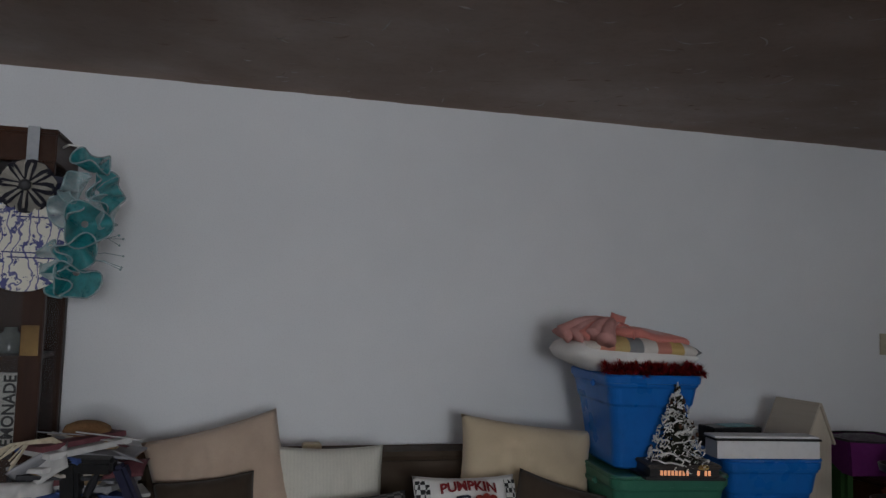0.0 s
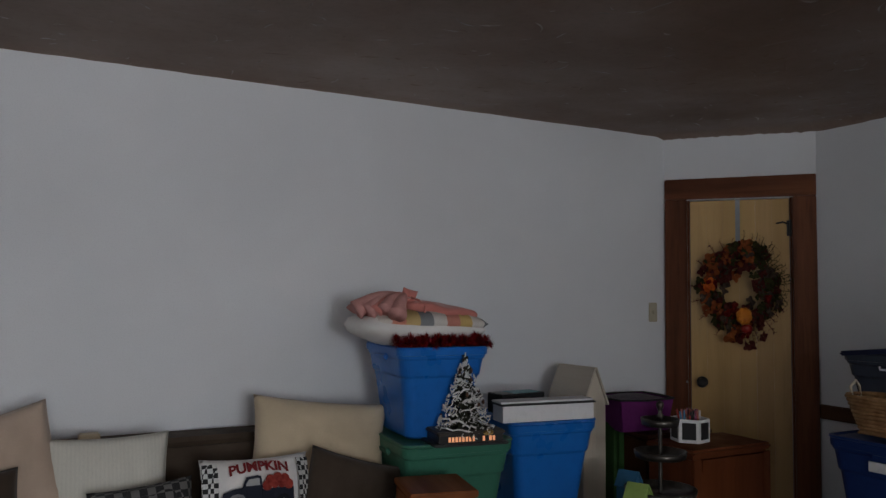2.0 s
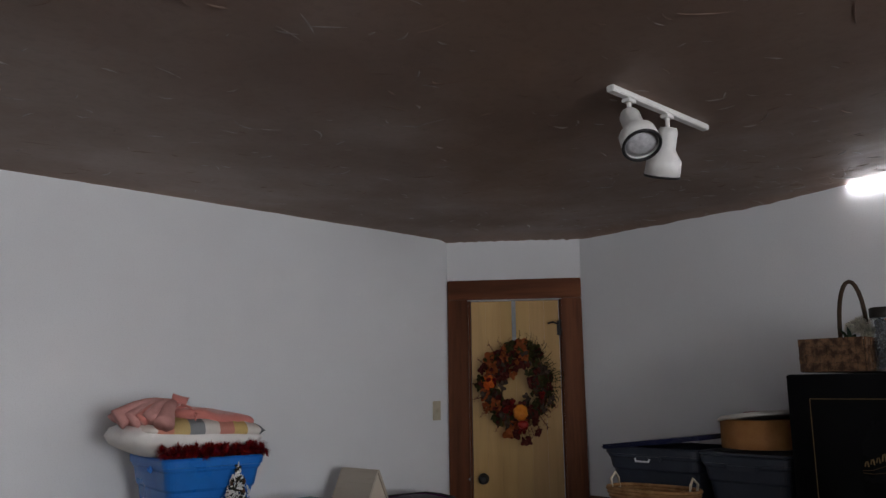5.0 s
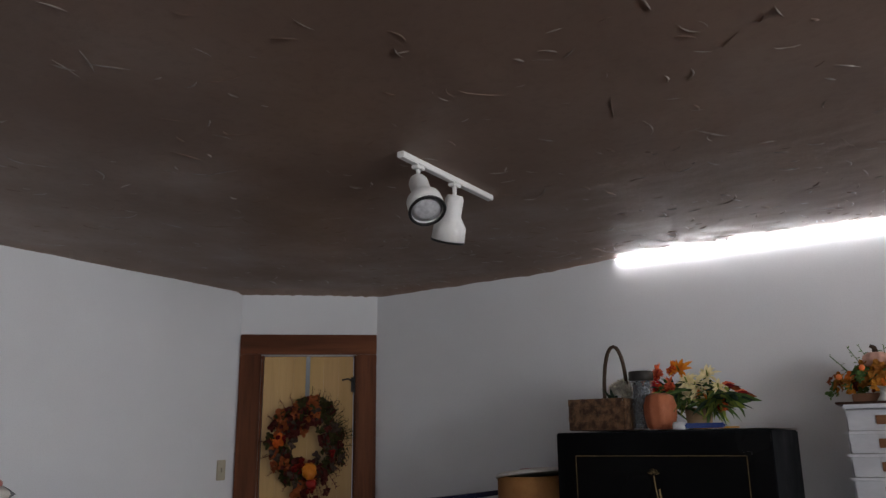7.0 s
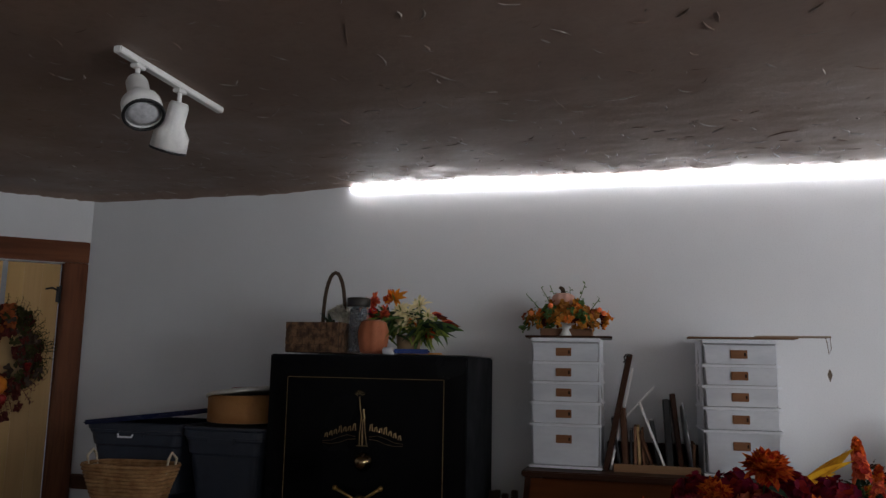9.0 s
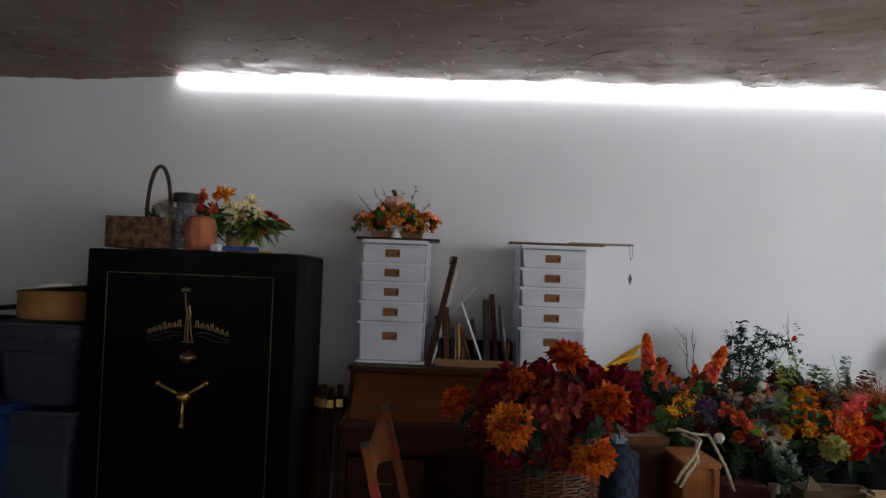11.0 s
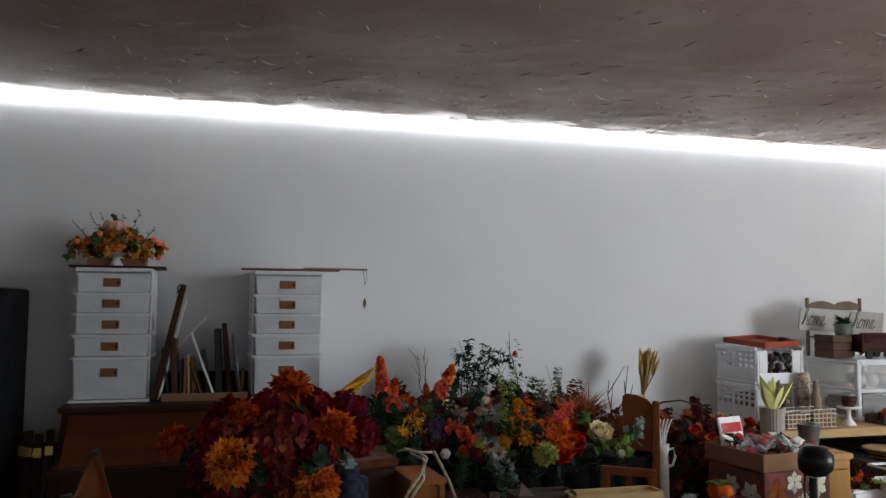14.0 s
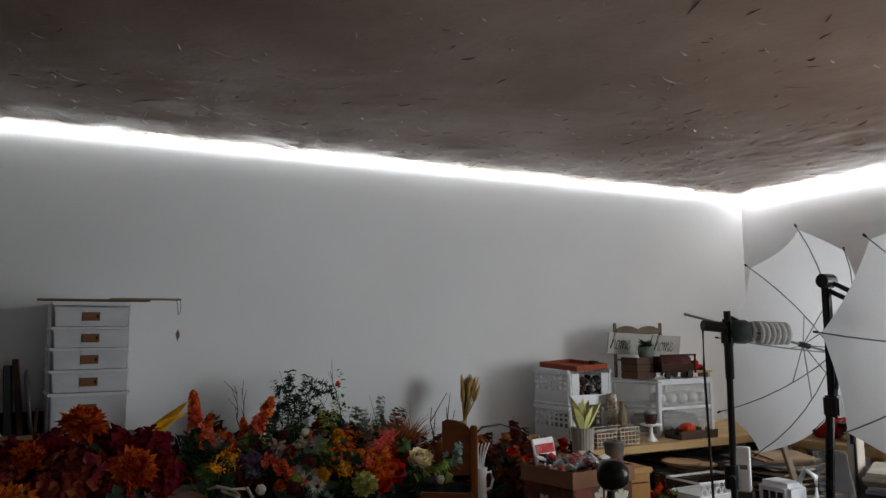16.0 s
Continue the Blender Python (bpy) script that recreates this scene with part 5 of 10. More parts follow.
part("mini_pumpkin", pumpkin_mesh(0.042), paint("pumpkin_amber", (0.62, 0.22, 0.02), (0.5, 0.14, 0.012), 0.5, coarse=20), wr, "small amber pumpkin", smooth=True, at=pose(0.018, -0.075, -0.135, 60, 15, 0))
for x, z in ((-0.03, -0.10), (-0.06, -0.13), (0.03, -0.215), (-0.15, 0.01), (0.145, -0.06)):
    for _ in range(8):
        piece("berry", "berry", lambda: ball(0.012, sub=1), P_BURG, wr, pose(x + rw.uniform(-0.022, 0.022), -0.06 + rw.uniform(-0.012, 0.012), z + rw.uniform(-0.022, 0.022)))
part("apple", ball(0.030, (0.030, -0.062, -0.195), (1.15, 0.8, 0.8), 2), paint("apple_red", (0.30, 0.022, 0.016), (0.20, 0.012, 0.010), 0.35), wr, "small red apple", smooth=True)
for a, r, mt in ((250, 0.235, P_RUST), (262, 0.225, LEAF_R), (172, 0.20, P_ORANGE), (180, 0.215, P_ORANGE), (200, 0.20, P_RUST), (140, 0.20, P_RUST), (85, 0.20, P_RUST), (95, 0.19, OLIVE)):
    a = radians(a)
    piece("leaf", ("leaf", 0.060), lambda: maple(0.060), mt, wr, aim((r * math.cos(a) * 0.95, -0.055, r * math.sin(a)), (math.cos(a) * 0.4, -1, math.sin(a) * 0.4), rw.uniform(0, 6.28)))

# ---- totes by the east wall ----
tub(0.74, 0.57, 0.42, 0.86, NAVYTUB, "navy_tote", "dark blue plastic tote with lid, white label", pose(3.45, 1.775, 0.43), NAVYTUB, group="totes by the safe")
part("label", box(-0.004, 0, -0.045, 0.045, -0.022, 0.022, 0.004), PAPERW, bpy.data.objects["navy_tote"], "small white oval label", at=pose(-0.362, 0.045, 0.33))
tub(0.74, 0.57, 0.42, 0.86, NAVYTUB, "navy_tote", "dark blue plastic tote beneath another tote", pose(3.45, 1.775, 0.0), NAVYTUB, group="totes by the safe")
g1 = tub(0.42, 0.52, 0.325, 0.82, GREYTUB, "grey_tote", "dark grey tote with a navy lid lying askew", pose(3.55, 1.905, 0.873), group="totes by the safe")
part("lid", box(-0.235, 0.235, -0.27, 0.25, 0, 0.022, 0.008), NAVYLID, g1, "navy lid lying askew", at=pose(0.0, 0.0, 0.338, -6.5, 0, 3))
part("latch", tube([(-0.222, 0.06, 0.275), (-0.226, 0.055, 0.262), (-0.226, -0.015, 0.262), (-0.222, -0.02, 0.275)], 0.005), WHITEP, g1, "small white latch")
g2 = tub(0.46, 0.42, 0.345, 0.82, GREYTUB, "grey_tote", "dark grey plastic tote with a round box on it", pose(3.56, 1.435, 0.84), GREYTUB, group="totes by the safe")
tub(0.5, 0.44, 0.40, 0.88, GREYTUB, "grey_tote", "dark grey plastic tote at the bottom of a stack", pose(3.56, 1.44, 0.42), GREYTUB, group="totes by the safe")
tub(0.5, 0.44, 0.39, 0.88, GREYTUB, "grey_tote", "dark grey plastic tote at the bottom of a stack", pose(3.56, 1.44, 0.0), GREYTUB, group="totes by the safe")
rb = thing("round_box", "round wooden box with a white lid and red mark", "round box", pose(3.55, 1.435, 1.21))
part("body", lathe([(0.176, 0), (0.178, 0.003), (0.178, 0.125), (0.168, 0.125), (0.166, 0.01)], 48), wood("bentwood", (0.36, 0.175, 0.065), (0.28, 0.125, 0.04), "x", 8, 0.5), rb, smooth=True)
part("lid", moved(lathe([(0.0, 0.022), (0.172, 0.020), (0.187, 0.012), (0.187, 0.0), (0.18, 0)], 48), pose(0, 0, 0.127, -7, 3, 0)), paint("lid_white", (0.60, 0.58, 0.54), None, 0.6), rb, "white lid", smooth=True)
part("red_mark", merge(box(-0.02, 0.02, -0.06, 0.06, 0.150, 0.156, 0.002), moved(box(-0.02, 0.02, -0.05, 0.05, 0.150, 0.155, 0.002), pose(-0.02, 0.0, 0.003, 0, 0, 50))), paint("red_ribbon", (0.28, 0.02, 0.02), None, 0.6), rb, "small red ribbon", at=pose(0, 0, 0, -7, 3, 0))


def woven_basket(parent, w, d, h, taper, rows, mat, r, seed=0):
    """Coiled rows round a rounded rectangle."""
    rp = random.Random(seed)
    for i in range(rows):
        f = i / (rows - 1)
        sx, sy, z = w / 2 * (taper + (1 - taper) * f), d / 2 * (taper + (1 - taper) * f), r + (h - 2 * r) * f
        pts = []
        for k in range(56):
            a = 2 * math.pi * k / 56
            c, s = math.cos(a), math.sin(a)
            e = (abs(c) ** 4 + abs(s) ** 4) ** -0.25
            j = 1 + 0.006 * math.sin(k * math.pi * 0.9 + i)
            pts.append((sx * c * e * j, sy * s * e * j, z + 0.0015 * math.sin(a * 3 + i)))
        part("coil", tube(pts, r * 1.05, 6, closed=True), mat, parent, smooth=True)
    part("bottom", box(-w / 2 * taper * 0.95, w / 2 * taper * 0.95, -d / 2 * taper * 0.95, d / 2 * taper * 0.95, 0.001, 0.01), mat, parent)


sb = thing("seagrass_basket", "coiled seagrass basket with rope handles", "basket", pose(3.215, 1.80, 0.875))
woven_basket(sb, 0.22, 0.41, 0.165, 0.74, 10, SEAGRASS, 0.009)
for sy in (-1, 1):
    part("handle", tube([(-0.03, sy * 0.195, 0.13), (-0.03, sy * 0.205, 0.19), (0.0, sy * 0.20, 0.215), (0.03, sy * 0.205, 0.19), (0.03, sy * 0.195, 0.13)], 0.006, 6), ROPE, sb, "pale rope handle", smooth=True)

# ---- gun-safe-like strongbox ----
SX0, SX1, SY0, SY1, SZ = 3.32, 3.87, 0.312, 1.208, 1.527
safe = thing("steel_safe", "tall glossy black steel safe with gold trim", "safe")
part("body", box(SX0 + 0.004, SX1, SY0, SY1, 0.0, SZ, 0.006), SAFEGREY, safe, "dark textured steel body")
part("front", box(SX0, SX0 + 0.0035, SY0 + 0.004, SY1 - 0.004, 0.01, SZ - 0.005), SAFEBLK, safe)
sdoor = part("door", box(SX0 - 0.010, SX0 - 0.001, SY0 + 0.075, SY1 - 0.075, 0.06, SZ - 0.082, 0.003), SAFEBLK, safe, "glossy black door")
ya, yb, zb, zt, w = SY0 + 0.094, SY1 - 0.094, 0.1, SZ - 0.099, 0.0022
for y0, y1, z0, z1 in ((ya, yb, zt, zt + w), (ya, yb, zb, zb + w), (ya, ya + w, zb + w, zt), (yb - w, yb, zb + w, zt)):
    part("pinstripe", box(SX0 - 0.0112, SX0 - 0.0102, y0, y1, z0, z1), GOLD, sdoor, "thin gold pinstripe")
yc = 0.758
fx0, fx1 = SX0 - 0.0114, SX0 - 0.0103
emb = merge(*[tube([(SX0 - 0.0108, yc + y0, z0), (SX0 - 0.0108, yc + (y0 + y1) / 2 + 0.002, (z0 + z1) / 2), (SX0 - 0.0108, yc + y1, z1)], r, 5) for y0, z0, y1, z1, r in ((-0.020, 1.150, -0.006, 1.262, 0.0022), (0.014, 1.150, 0.008, 1.262, 0.0022), (0.0, 1.15, 0.0, 1.26, 0.0035), (-0.008, 1.262, -0.002, 1.300, 0.004), (0.006, 1.262, 0.018, 1.352, 0.0022), (-0.026, 1.148, 0.026, 1.148, 0.0018))])
part("figure_emblem", emb, GOLD, sdoor, "plain gold upright emblem")
for k in range(9):
    a = radians(25 + 130 * k / 8)
    part("ray", box(-0.0004, 0.0004, -0.0007, 0.0007, 0.010, 0.026), GOLD, sdoor, at=pose(SX0 - 0.0108, yc + 0.018, 1.352, math.degrees(a) - 90))
for sgn in (-1, 1):
    for k in range(7):
        yy = yc + sgn * (0.038 + k * 0.021)
        zc2 = 1.222 - 1.3 * (yy - yc) ** 2
        hh = 0.020 if k in (0, 3) else 0.011
        part("emblem_bar", tube([(SX0 - 0.0108, yy - 0.006, zc2 - 0.010), (SX0 - 0.0108, yy - 0.003, zc2 + hh), (SX0 - 0.0108, yy + 0.003, zc2 + hh - 0.004), (SX0 - 0.0108, yy + 0.007, zc2 - 0.009)], 0.0028, 4), GOLD, sdoor, "plain gold emblem bar")
    for k in range(2):
        pts = [(SX0 - 0.0108, yc + sgn * (0.03 + t * 0.15), 1.185 - k * 0.016 + 0.008 * math.sin(t * 6 + k) - 0.02 * t * t) for t in (0, 0.25, 0.5, 0.75, 1.0)]
        part("scroll", tube(pts, 0.0013, 4), paint("dull_gold", (0.16, 0.11, 0.05), None, 0.5, metal=0.6), sdoor)
dial = part("dial", moved(lathe([(0.0, 0.040), (0.020, 0.040), (0.026, 0.030), (0.036, 0.016), (0.040, 0.006), (0.041, 0.0)], 36), pose(SX0 - 0.010, yc - 0.005, 1.083, 0, -90)), paint("old_brass", (0.34, 0.25, 0.13), (0.22, 0.15, 0.08), 0.18, metal=1, bump=0.05), sdoor, "polished brass combination dial", smooth=True)
hub = part("handle_hub", moved(lathe([(0.0, 0.06), (0.02, 0.056), (0.028, 0.03), (0.022, 0.0)], 24), pose(SX0 - 0.010, yc - 0.005, 0.925, 0, -90)), BRASS, sdoor, "brass handle hub", smooth=True)
for a in (28, 148, 268):
    a = radians(a)
    c = Vector((SX0 - 0.045, yc - 0.005, 0.925))
    e = c + Vector((-0.012, math.cos(a) * 0.115, math.sin(a) * 0.115))
    part("spoke", merge(rod(c, e, 0.0055, 10, 0.0075), ball(0.012, e, sub=2)), BRASS, hub, "brass spoke", smooth=True)

# ---- things on the safe ----
mat_ = thing("shelf_liner", "thin white paper liner on the safe's top", "liner", pose(3.58, 0.70, SZ + 0.001))
part("sheet", grid(20, 30, lambda u, v: ((u - 0.5) * 0.50, (v - 0.5) * 0.80, 0.003 + 0.004 * abs(noise.noise(Vector((u * 4, v * 7, 2)))))), PAPERW, mat_)
wk = thing("bark_basket", "square woven bark basket with a tall hoop handle", "basket", pose(3.53, 1.050, SZ + 0.008))
BARK = paint("birch_bark", (0.185, 0.100, 0.052), (0.060, 0.030, 0.018), 0.75, coarse=30, fine=120, bump=0.5, island=0.35, lo=0.4, hi=0.6)
part("body", box(-0.125, 0.125, -0.128, 0.128, 0.0, 0.128, 0.004), TWIG, wk)
for k in range(9):
    for j in range(4):
        o = 0.003 if (k + j) % 2 else 0.0
        part("strip", box(-0.131 - o, -0.126, -0.128 + k * 0.0285, -0.128 + (k + 1) * 0.0285 - 0.001, 0.002 + j * 0.034, 0.002 + (j + 1) * 0.034 - 0.001, 0.0015, 1), BARK, wk)
        part("strip", box(-0.125 + k * 0.0278, -0.125 + (k + 1) * 0.0278 - 0.001, -0.134 - o, -0.129, 0.002 + j * 0.034, 0.002 + (j + 1) * 0.034 - 0.001, 0.0015, 1), BARK, wk)
part("handle", tube([(0, -0.05 + 0.0 - 0.055 * math.cos(a), 0.10 + 0.275 * math.sin(a) ** 0.75) for a in [math.pi * k / 14 for k in range(15)]], 0.009, 7), TWIG, wk, "tall twig hoop handle", smooth=True)
jar = thing("glass_canister", "tall clear glass canister of silver beads, dark lid", "canister", pose(3.50, 0.868, SZ + 0.008))
part("glass", lathe([(0.045, 0), (0.049, 0.006), (0.049, 0.20), (0.043, 0.215)], 28), glass("jar_glass", 0.05, (0.75, 0.8, 0.84), 0.16), jar, smooth=True)
BEAD = paint("silver_beads", (0.20, 0.22, 0.27), (0.02, 0.022, 0.03), 0.15, metal=0.7, coarse=90, island=0.6)
part("beads", merge(*[ball(0.012, (0.03 * math.cos(k * 2.4) * (0.4 + 0.6 * R.random()), 0.03 * math.sin(k * 2.4), 0.014 + k * 0.0019), sub=1) for k in range(100)]), BEAD, jar)
part("lid", lathe([(0.052, 0.212), (0.054, 0.216), (0.054, 0.248), (0.050, 0.253), (0.0, 0.255)], 28), paint("dark_lid", (0.03, 0.026, 0.022), None, 0.45), jar, "dark screw lid", smooth=True)
vs = thing("pumpkin_vase", "terracotta pumpkin-shaped vase on the safe", "vase", pose(3.48, 0.785, SZ + 0.008))
part("body", lathe([(0.045, 0), (0.056, 0.01), (0.066, 0.06), (0.067, 0.10), (0.055, 0.14), (0.036, 0.152), (0.034, 0.146)], 36, 0.10, 9), TERRA, vs, smooth=True)
glue = thing("glue_tube", "white-capped blue glue tube lying on the safe", "glue tube", pose(3.40, 0.60, SZ + 0.020, 0, 0, 4))
part("tube", box(-0.013, 0.013, -0.10, 0.06, -0.010, 0.010, 0.006), paint("glue_blue", (0.02, 0.06, 0.25), None, 0.35), glue)
part("cap", moved(lathe([(0.014, 0), (0.017, 0.012), (0.017, 0.045), (0.010, 0.05)], 14), pose(0, 0.058, 0, -90)), WHITEP, glue, "white cap", smooth=True)
solo("paint_brush", merge(rod((0, -0.06, 0), (0, 0.08, 0), 0.004, 8), box(-0.008, 0.008, -0.10, -0.06, -0.003, 0.003)), P_YELL, "yellow brush lying behind the tube", "brush", pose(3.46, 0.56, SZ + 0.012))

# ---- desk and drawer towers ----
desk = thing("slant_desk", "dark wooden slant-front desk with a kneehole", "desk")
DY0, DY1 = -0.99, 0.115
part("top", box(3.585, 3.985, DY0 - 0.012, DY1 + 0.012, 1.022, 1.048, 0.005), WALNUT, desk)
prof = [(3.985, 0.0), (3.985, 1.02), (3.61, 1.02), (3.595, 0.98), (3.50, 0.86), (3.43, 0.82), (3.42, 0.78), (3.42, 0.0)]
for y in (DY0, DY1 - 0.025):
    n = len(prof)
    part("side_panel", mk([(x, y, z) for x, z in prof] + [(x, y + 0.025, z) for x, z in prof], [tuple(range(n)), tuple(reversed(range(n, 2 * n)))] + [(i, (i + 1) % n, n + (i + 1) % n, n + i) for i in range(n)]), WALNUTZ, desk)
part("slant_front", mk([(3.62, DY0 + 0.026, 1.015), (3.62, DY1 - 0.026, 1.015), (3.45, DY1 - 0.026, 0.835), (3.45, DY0 + 0.026, 0.835), (3.64, DY0 + 0.026, 1.0), (3.64, DY1 - 0.026, 1.0), (3.47, DY1 - 0.026, 0.82), (3.47, DY0 + 0.026, 0.82)], [(0, 1, 2, 3), (7, 6, 5, 4), (0, 4, 5, 1), (1, 5, 6, 2), (2, 6, 7, 3), (3, 7, 4, 0)]), wood("desk_slant", (0.125, 0.040, 0.014), (0.062, 0.019, 0.007), "y", 6, 0.4), desk)
part("writing_edge", box(3.385, 3.98, DY0 - 0.008, DY1 + 0.008, 0.80, 0.832, 0.008), WALNUT, desk)
part("apron", box(3.43, 3.45, DY0 + 0.026, DY1 - 0.026, 0.70, 0.798, 0.003), WALNUT, desk)
for y0, y1 in ((DY0 + 0.03, DY0 + 0.36), (DY1 - 0.36, DY1 - 0.03)):
    for z in (0.06, 0.27, 0.48):
        dd = part("drawer", box(3.425, 3.45, y0, y1, z, z + 0.195, 0.004), WALNUT, desk)
        part("drawer_pull", tube([(3.425, (y0 + y1) / 2 - 0.04, z + 0.1), (3.405, (y0 + y1) / 2 - 0.03, z + 0.095), (3.405, (y0 + y1) / 2 + 0.03, z + 0.095), (3.425, (y0 + y1) / 2 + 0.04, z + 0.1)], 0.004), BRASS, dd)
part("back_panel", box(3.955, 3.975, DY0 + 0.03, DY1 - 0.03, 0.02, 1.015), WALNUT, desk)
part("gallery", box(3.94, 3.958, -0.63, -0.22, 1.049, 1.155, 0.004), WALNUT, desk)

TAG = wood("wood_look_tag", (0.25, 0.115, 0.055), (0.17, 0.075, 0.035), "y", 20, 0.55)


FROST = paint("frosted_drawer", (0.56, 0.58, 0.63), (0.66, 0.68, 0.72), 0.42, coarse=9, fine=60, bump=0.06, stretch=(1, 0.5, 1.6))


def tower():
    t = thing("drawer_tower", "white plastic five-drawer tower with brown handle tags", "drawer tower", pose(3.83, -0.052, 1.05), "drawer towers on the desk")
    for y in (-0.1515, 0.1515):
        part("frame_side", box(-0.108, 0.14, y - 0.0025, y + 0.0025, 0.006, 0.565, 0.002), WHITEP, t)
    part("back", box(0.136, 0.14, -0.148, 0.148, 0.006, 0.565), WHITEP, t)
    part("top", box(-0.146, 0.142, -0.156, 0.156, 0.556, 0.572, 0.005), WHITEP, t)
    # Solid block added behind the drawers; its grey paints in the gap shade.
    part("inner_case", box(-0.110, 0.134, -0.147, 0.147, 0.006, 0.555), paint("tower_gap_shade", (0.42, 0.42, 0.44), None, 0.6), t, "grey filler block, gap shade painted in")
    zs = [0.010, 0.190, 0.285, 0.375, 0.463, 0.556]
    for i in range(5):
        z0, z1 = zs[i], zs[i + 1]
        part("divider", box(-0.157, 0.135, -0.162, 0.162, z0 - 0.008, z0 + 0.003, 0.004), WHITEP, t)
        o = (0.0, 0.004, 0.001, 0.003, 0.0)[i]
        h, tp = z1 - z0 - 0.016, 0.006
        bmd = box(-0.144 - o, -0.088, -0.146, 0.146, z0 + 0.006, z0 + 0.006 + h, 0.004)
        for v in bmd.verts:
            v.co.y *= 1 - tp * 6 * max(0.0, 1 - (v.co.z - z0 - 0.006) / h) ** 1.5
        d = part("drawer", merge(bmd, box(-0.152 - o, -0.142, -0.150, 0.150, z1 - 0.019, z1 - 0.009, 0.004)), FROST, t, "frosted white drawer")
        zt = (z0 + z1) / 2 + (0.028 if i == 0 else 0.0)
        part("handle_tag", box(-0.1482 - o, -0.1442 - o, -0.029, 0.040, zt - 0.018, zt + 0.018, 0.0015), TAG, d, "brown wood-look handle tag")
        part("finger_hole", box(-0.1490 - o, -0.1484 - o, -0.023, -0.015, zt - 0.007, zt + 0.007), WALNUT, d, "dark finger hole")
    return t


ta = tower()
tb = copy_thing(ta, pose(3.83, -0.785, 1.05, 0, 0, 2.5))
solo("thin_board", box(-0.12, 0.13, -0.20, 0.19, 0, 0.010, 0.002), WALNUT, "thin dark brown board under the flowers", "board", pose(3.82, -0.055, 1.623, 0, 0, 3))
sk = thing("hanging_sign", "thin brown wooden sign lying flat with string and tag", "sign", pose(3.72, -0.86, 1.626))
part("board", box(-0.05, 0.05, -0.16, 0.28, 0, 0.007, 0.001), wood("sign_brown", (0.22, 0.12, 0.065), (0.15, 0.08, 0.04), "y", 8, 0.6), sk)
part("board", box(-0.03, 0.05, -0.29, 0.0, 0.0075, 0.014, 0.001), wood("sign_grey", (0.30, 0.23, 0.17), (0.2, 0.15, 0.11), "y", 8, 0.7), sk)
part("string", tube([(-0.02, -0.27, 0.014), (-0.03, -0.285, 0.012), (-0.034, -0.287, -0.04), (-0.03, -0.278, -0.06), (-0.03, -0.272, -0.01), (-0.02, -0.268, 0.014)], 0.0016, 5), GREYWOOD, sk, "dark twisted string")
part("string", rod((-0.033, -0.283, -0.05), (-0.033, -0.277, -0.125), 0.0006, 4), WHITEP, sk)
part("tag", mk([(-0.034, -0.277, -0.12), (-0.034, -0.287, -0.145), (-0.034, -0.277, -0.175), (-0.034, -0.267, -0.145), (-0.032, -0.277, -0.12), (-0.032, -0.287, -0.145), (-0.032, -0.277, -0.175), (-0.032, -0.267, -0.145)], [(0, 1, 2, 3), (7, 6, 5, 4), (0, 4, 5, 1), (1, 5, 6, 2), (2, 6, 7, 3), (3, 7, 4, 0)]), GREYWOOD, sk, "small grey leaf tag")

# ---- boards, books and frames between the towers ----


def leaning(name, label, cat, w, th, a, b, mat, group="frames and boards on the desk"):
    """A flat board from its foot a to its top b, broad side along x."""
    a, b = Vector(a), Vector(b)
    z = (b - a).normalized()
    x = Vector((1, 0, 0))
    x = (x - z * x.dot(z)).normalized()
    y = z.cross(x)
    m = Matrix((x, y, z)).transposed().to_4x4()
    m.translation = a
    return solo(name, box(-w / 2, w / 2, -th / 2, th / 2, 0, (b - a).length, min(th, w) * 0.15, 1), mat, label, cat, m, group)


leaning("picture_frame", "dark wooden frame side leaning on a tower", "frame", 0.05, 0.026, (3.72, -0.225, 1.05), (3.74, -0.335, 1.555), WALNUTZ)
leaning("picture_frame", "white frame side leaning beside the dark one", "frame", 0.03, 0.010, (3.74, -0.245, 1.05), (3.78, -0.345, 1.49), WHITEM)
solo("frame_hook", tube([(0, 0, 0), (-0.01, 0.016, 0.008), (-0.01, 0.024, -0.004), (-0.01, 0.020, -0.02), (-0.01, 0.028, -0.028)], 0.004), BLACKM, "small black hook at the frame's top", "hook", pose(3.715, -0.335, 1.545))
BOOKW = wood("book_brown", (0.10, 0.045, 0.024), (0.06, 0.026, 0.014), "z", 8)
for i, (y, h, th, mt, tilt) in enumerate(((-0.272, 0.20, 0.012, BLACKP, 0.01), (-0.298, 0.245, 0.026, BOOKW, 0.004), (-0.322, 0.15, 0.010, BLACKP, 0), (-0.340, 0.165, 0.012, CARD, 0), (-0.358, 0.165, 0.012, PINE, 0.002), (-0.376, 0.155, 0.010, CARD, 0.002), (-0.392, 0.145, 0.010, BOOKW, 0.012), (-0.412, 0.13, 0.010, CARD, 0.016), (-0.44, 0.19, 0.02, BLACKP, 0.01))):
    leaning("book", "slim book or block standing in the desk rack", "book", 0.14, th, (3.80, y - 0.012, 1.075), (3.80, y - 0.012 + tilt * 3, 1.075 + h), mt, "books in the desk rack")
leaning("white_stick", "thin white stick leaning across the books", "stick", 0.012, 0.010, (3.70, -0.475, 1.075), (3.72, -0.372, 1.345), WHITEM)
leaning("white_stick", "thin white stick leaning across the books", "stick", 0.012, 0.008, (3.80, -0.28, 1.24), (3.82, -0.435, 1.41), WHITEM)
leaning("picture_frame", "black picture frame standing on edge", "frame", 0.2, 0.03, (3.80, -0.50, 1.05), (3.81, -0.485, 1.36), BLACKP)
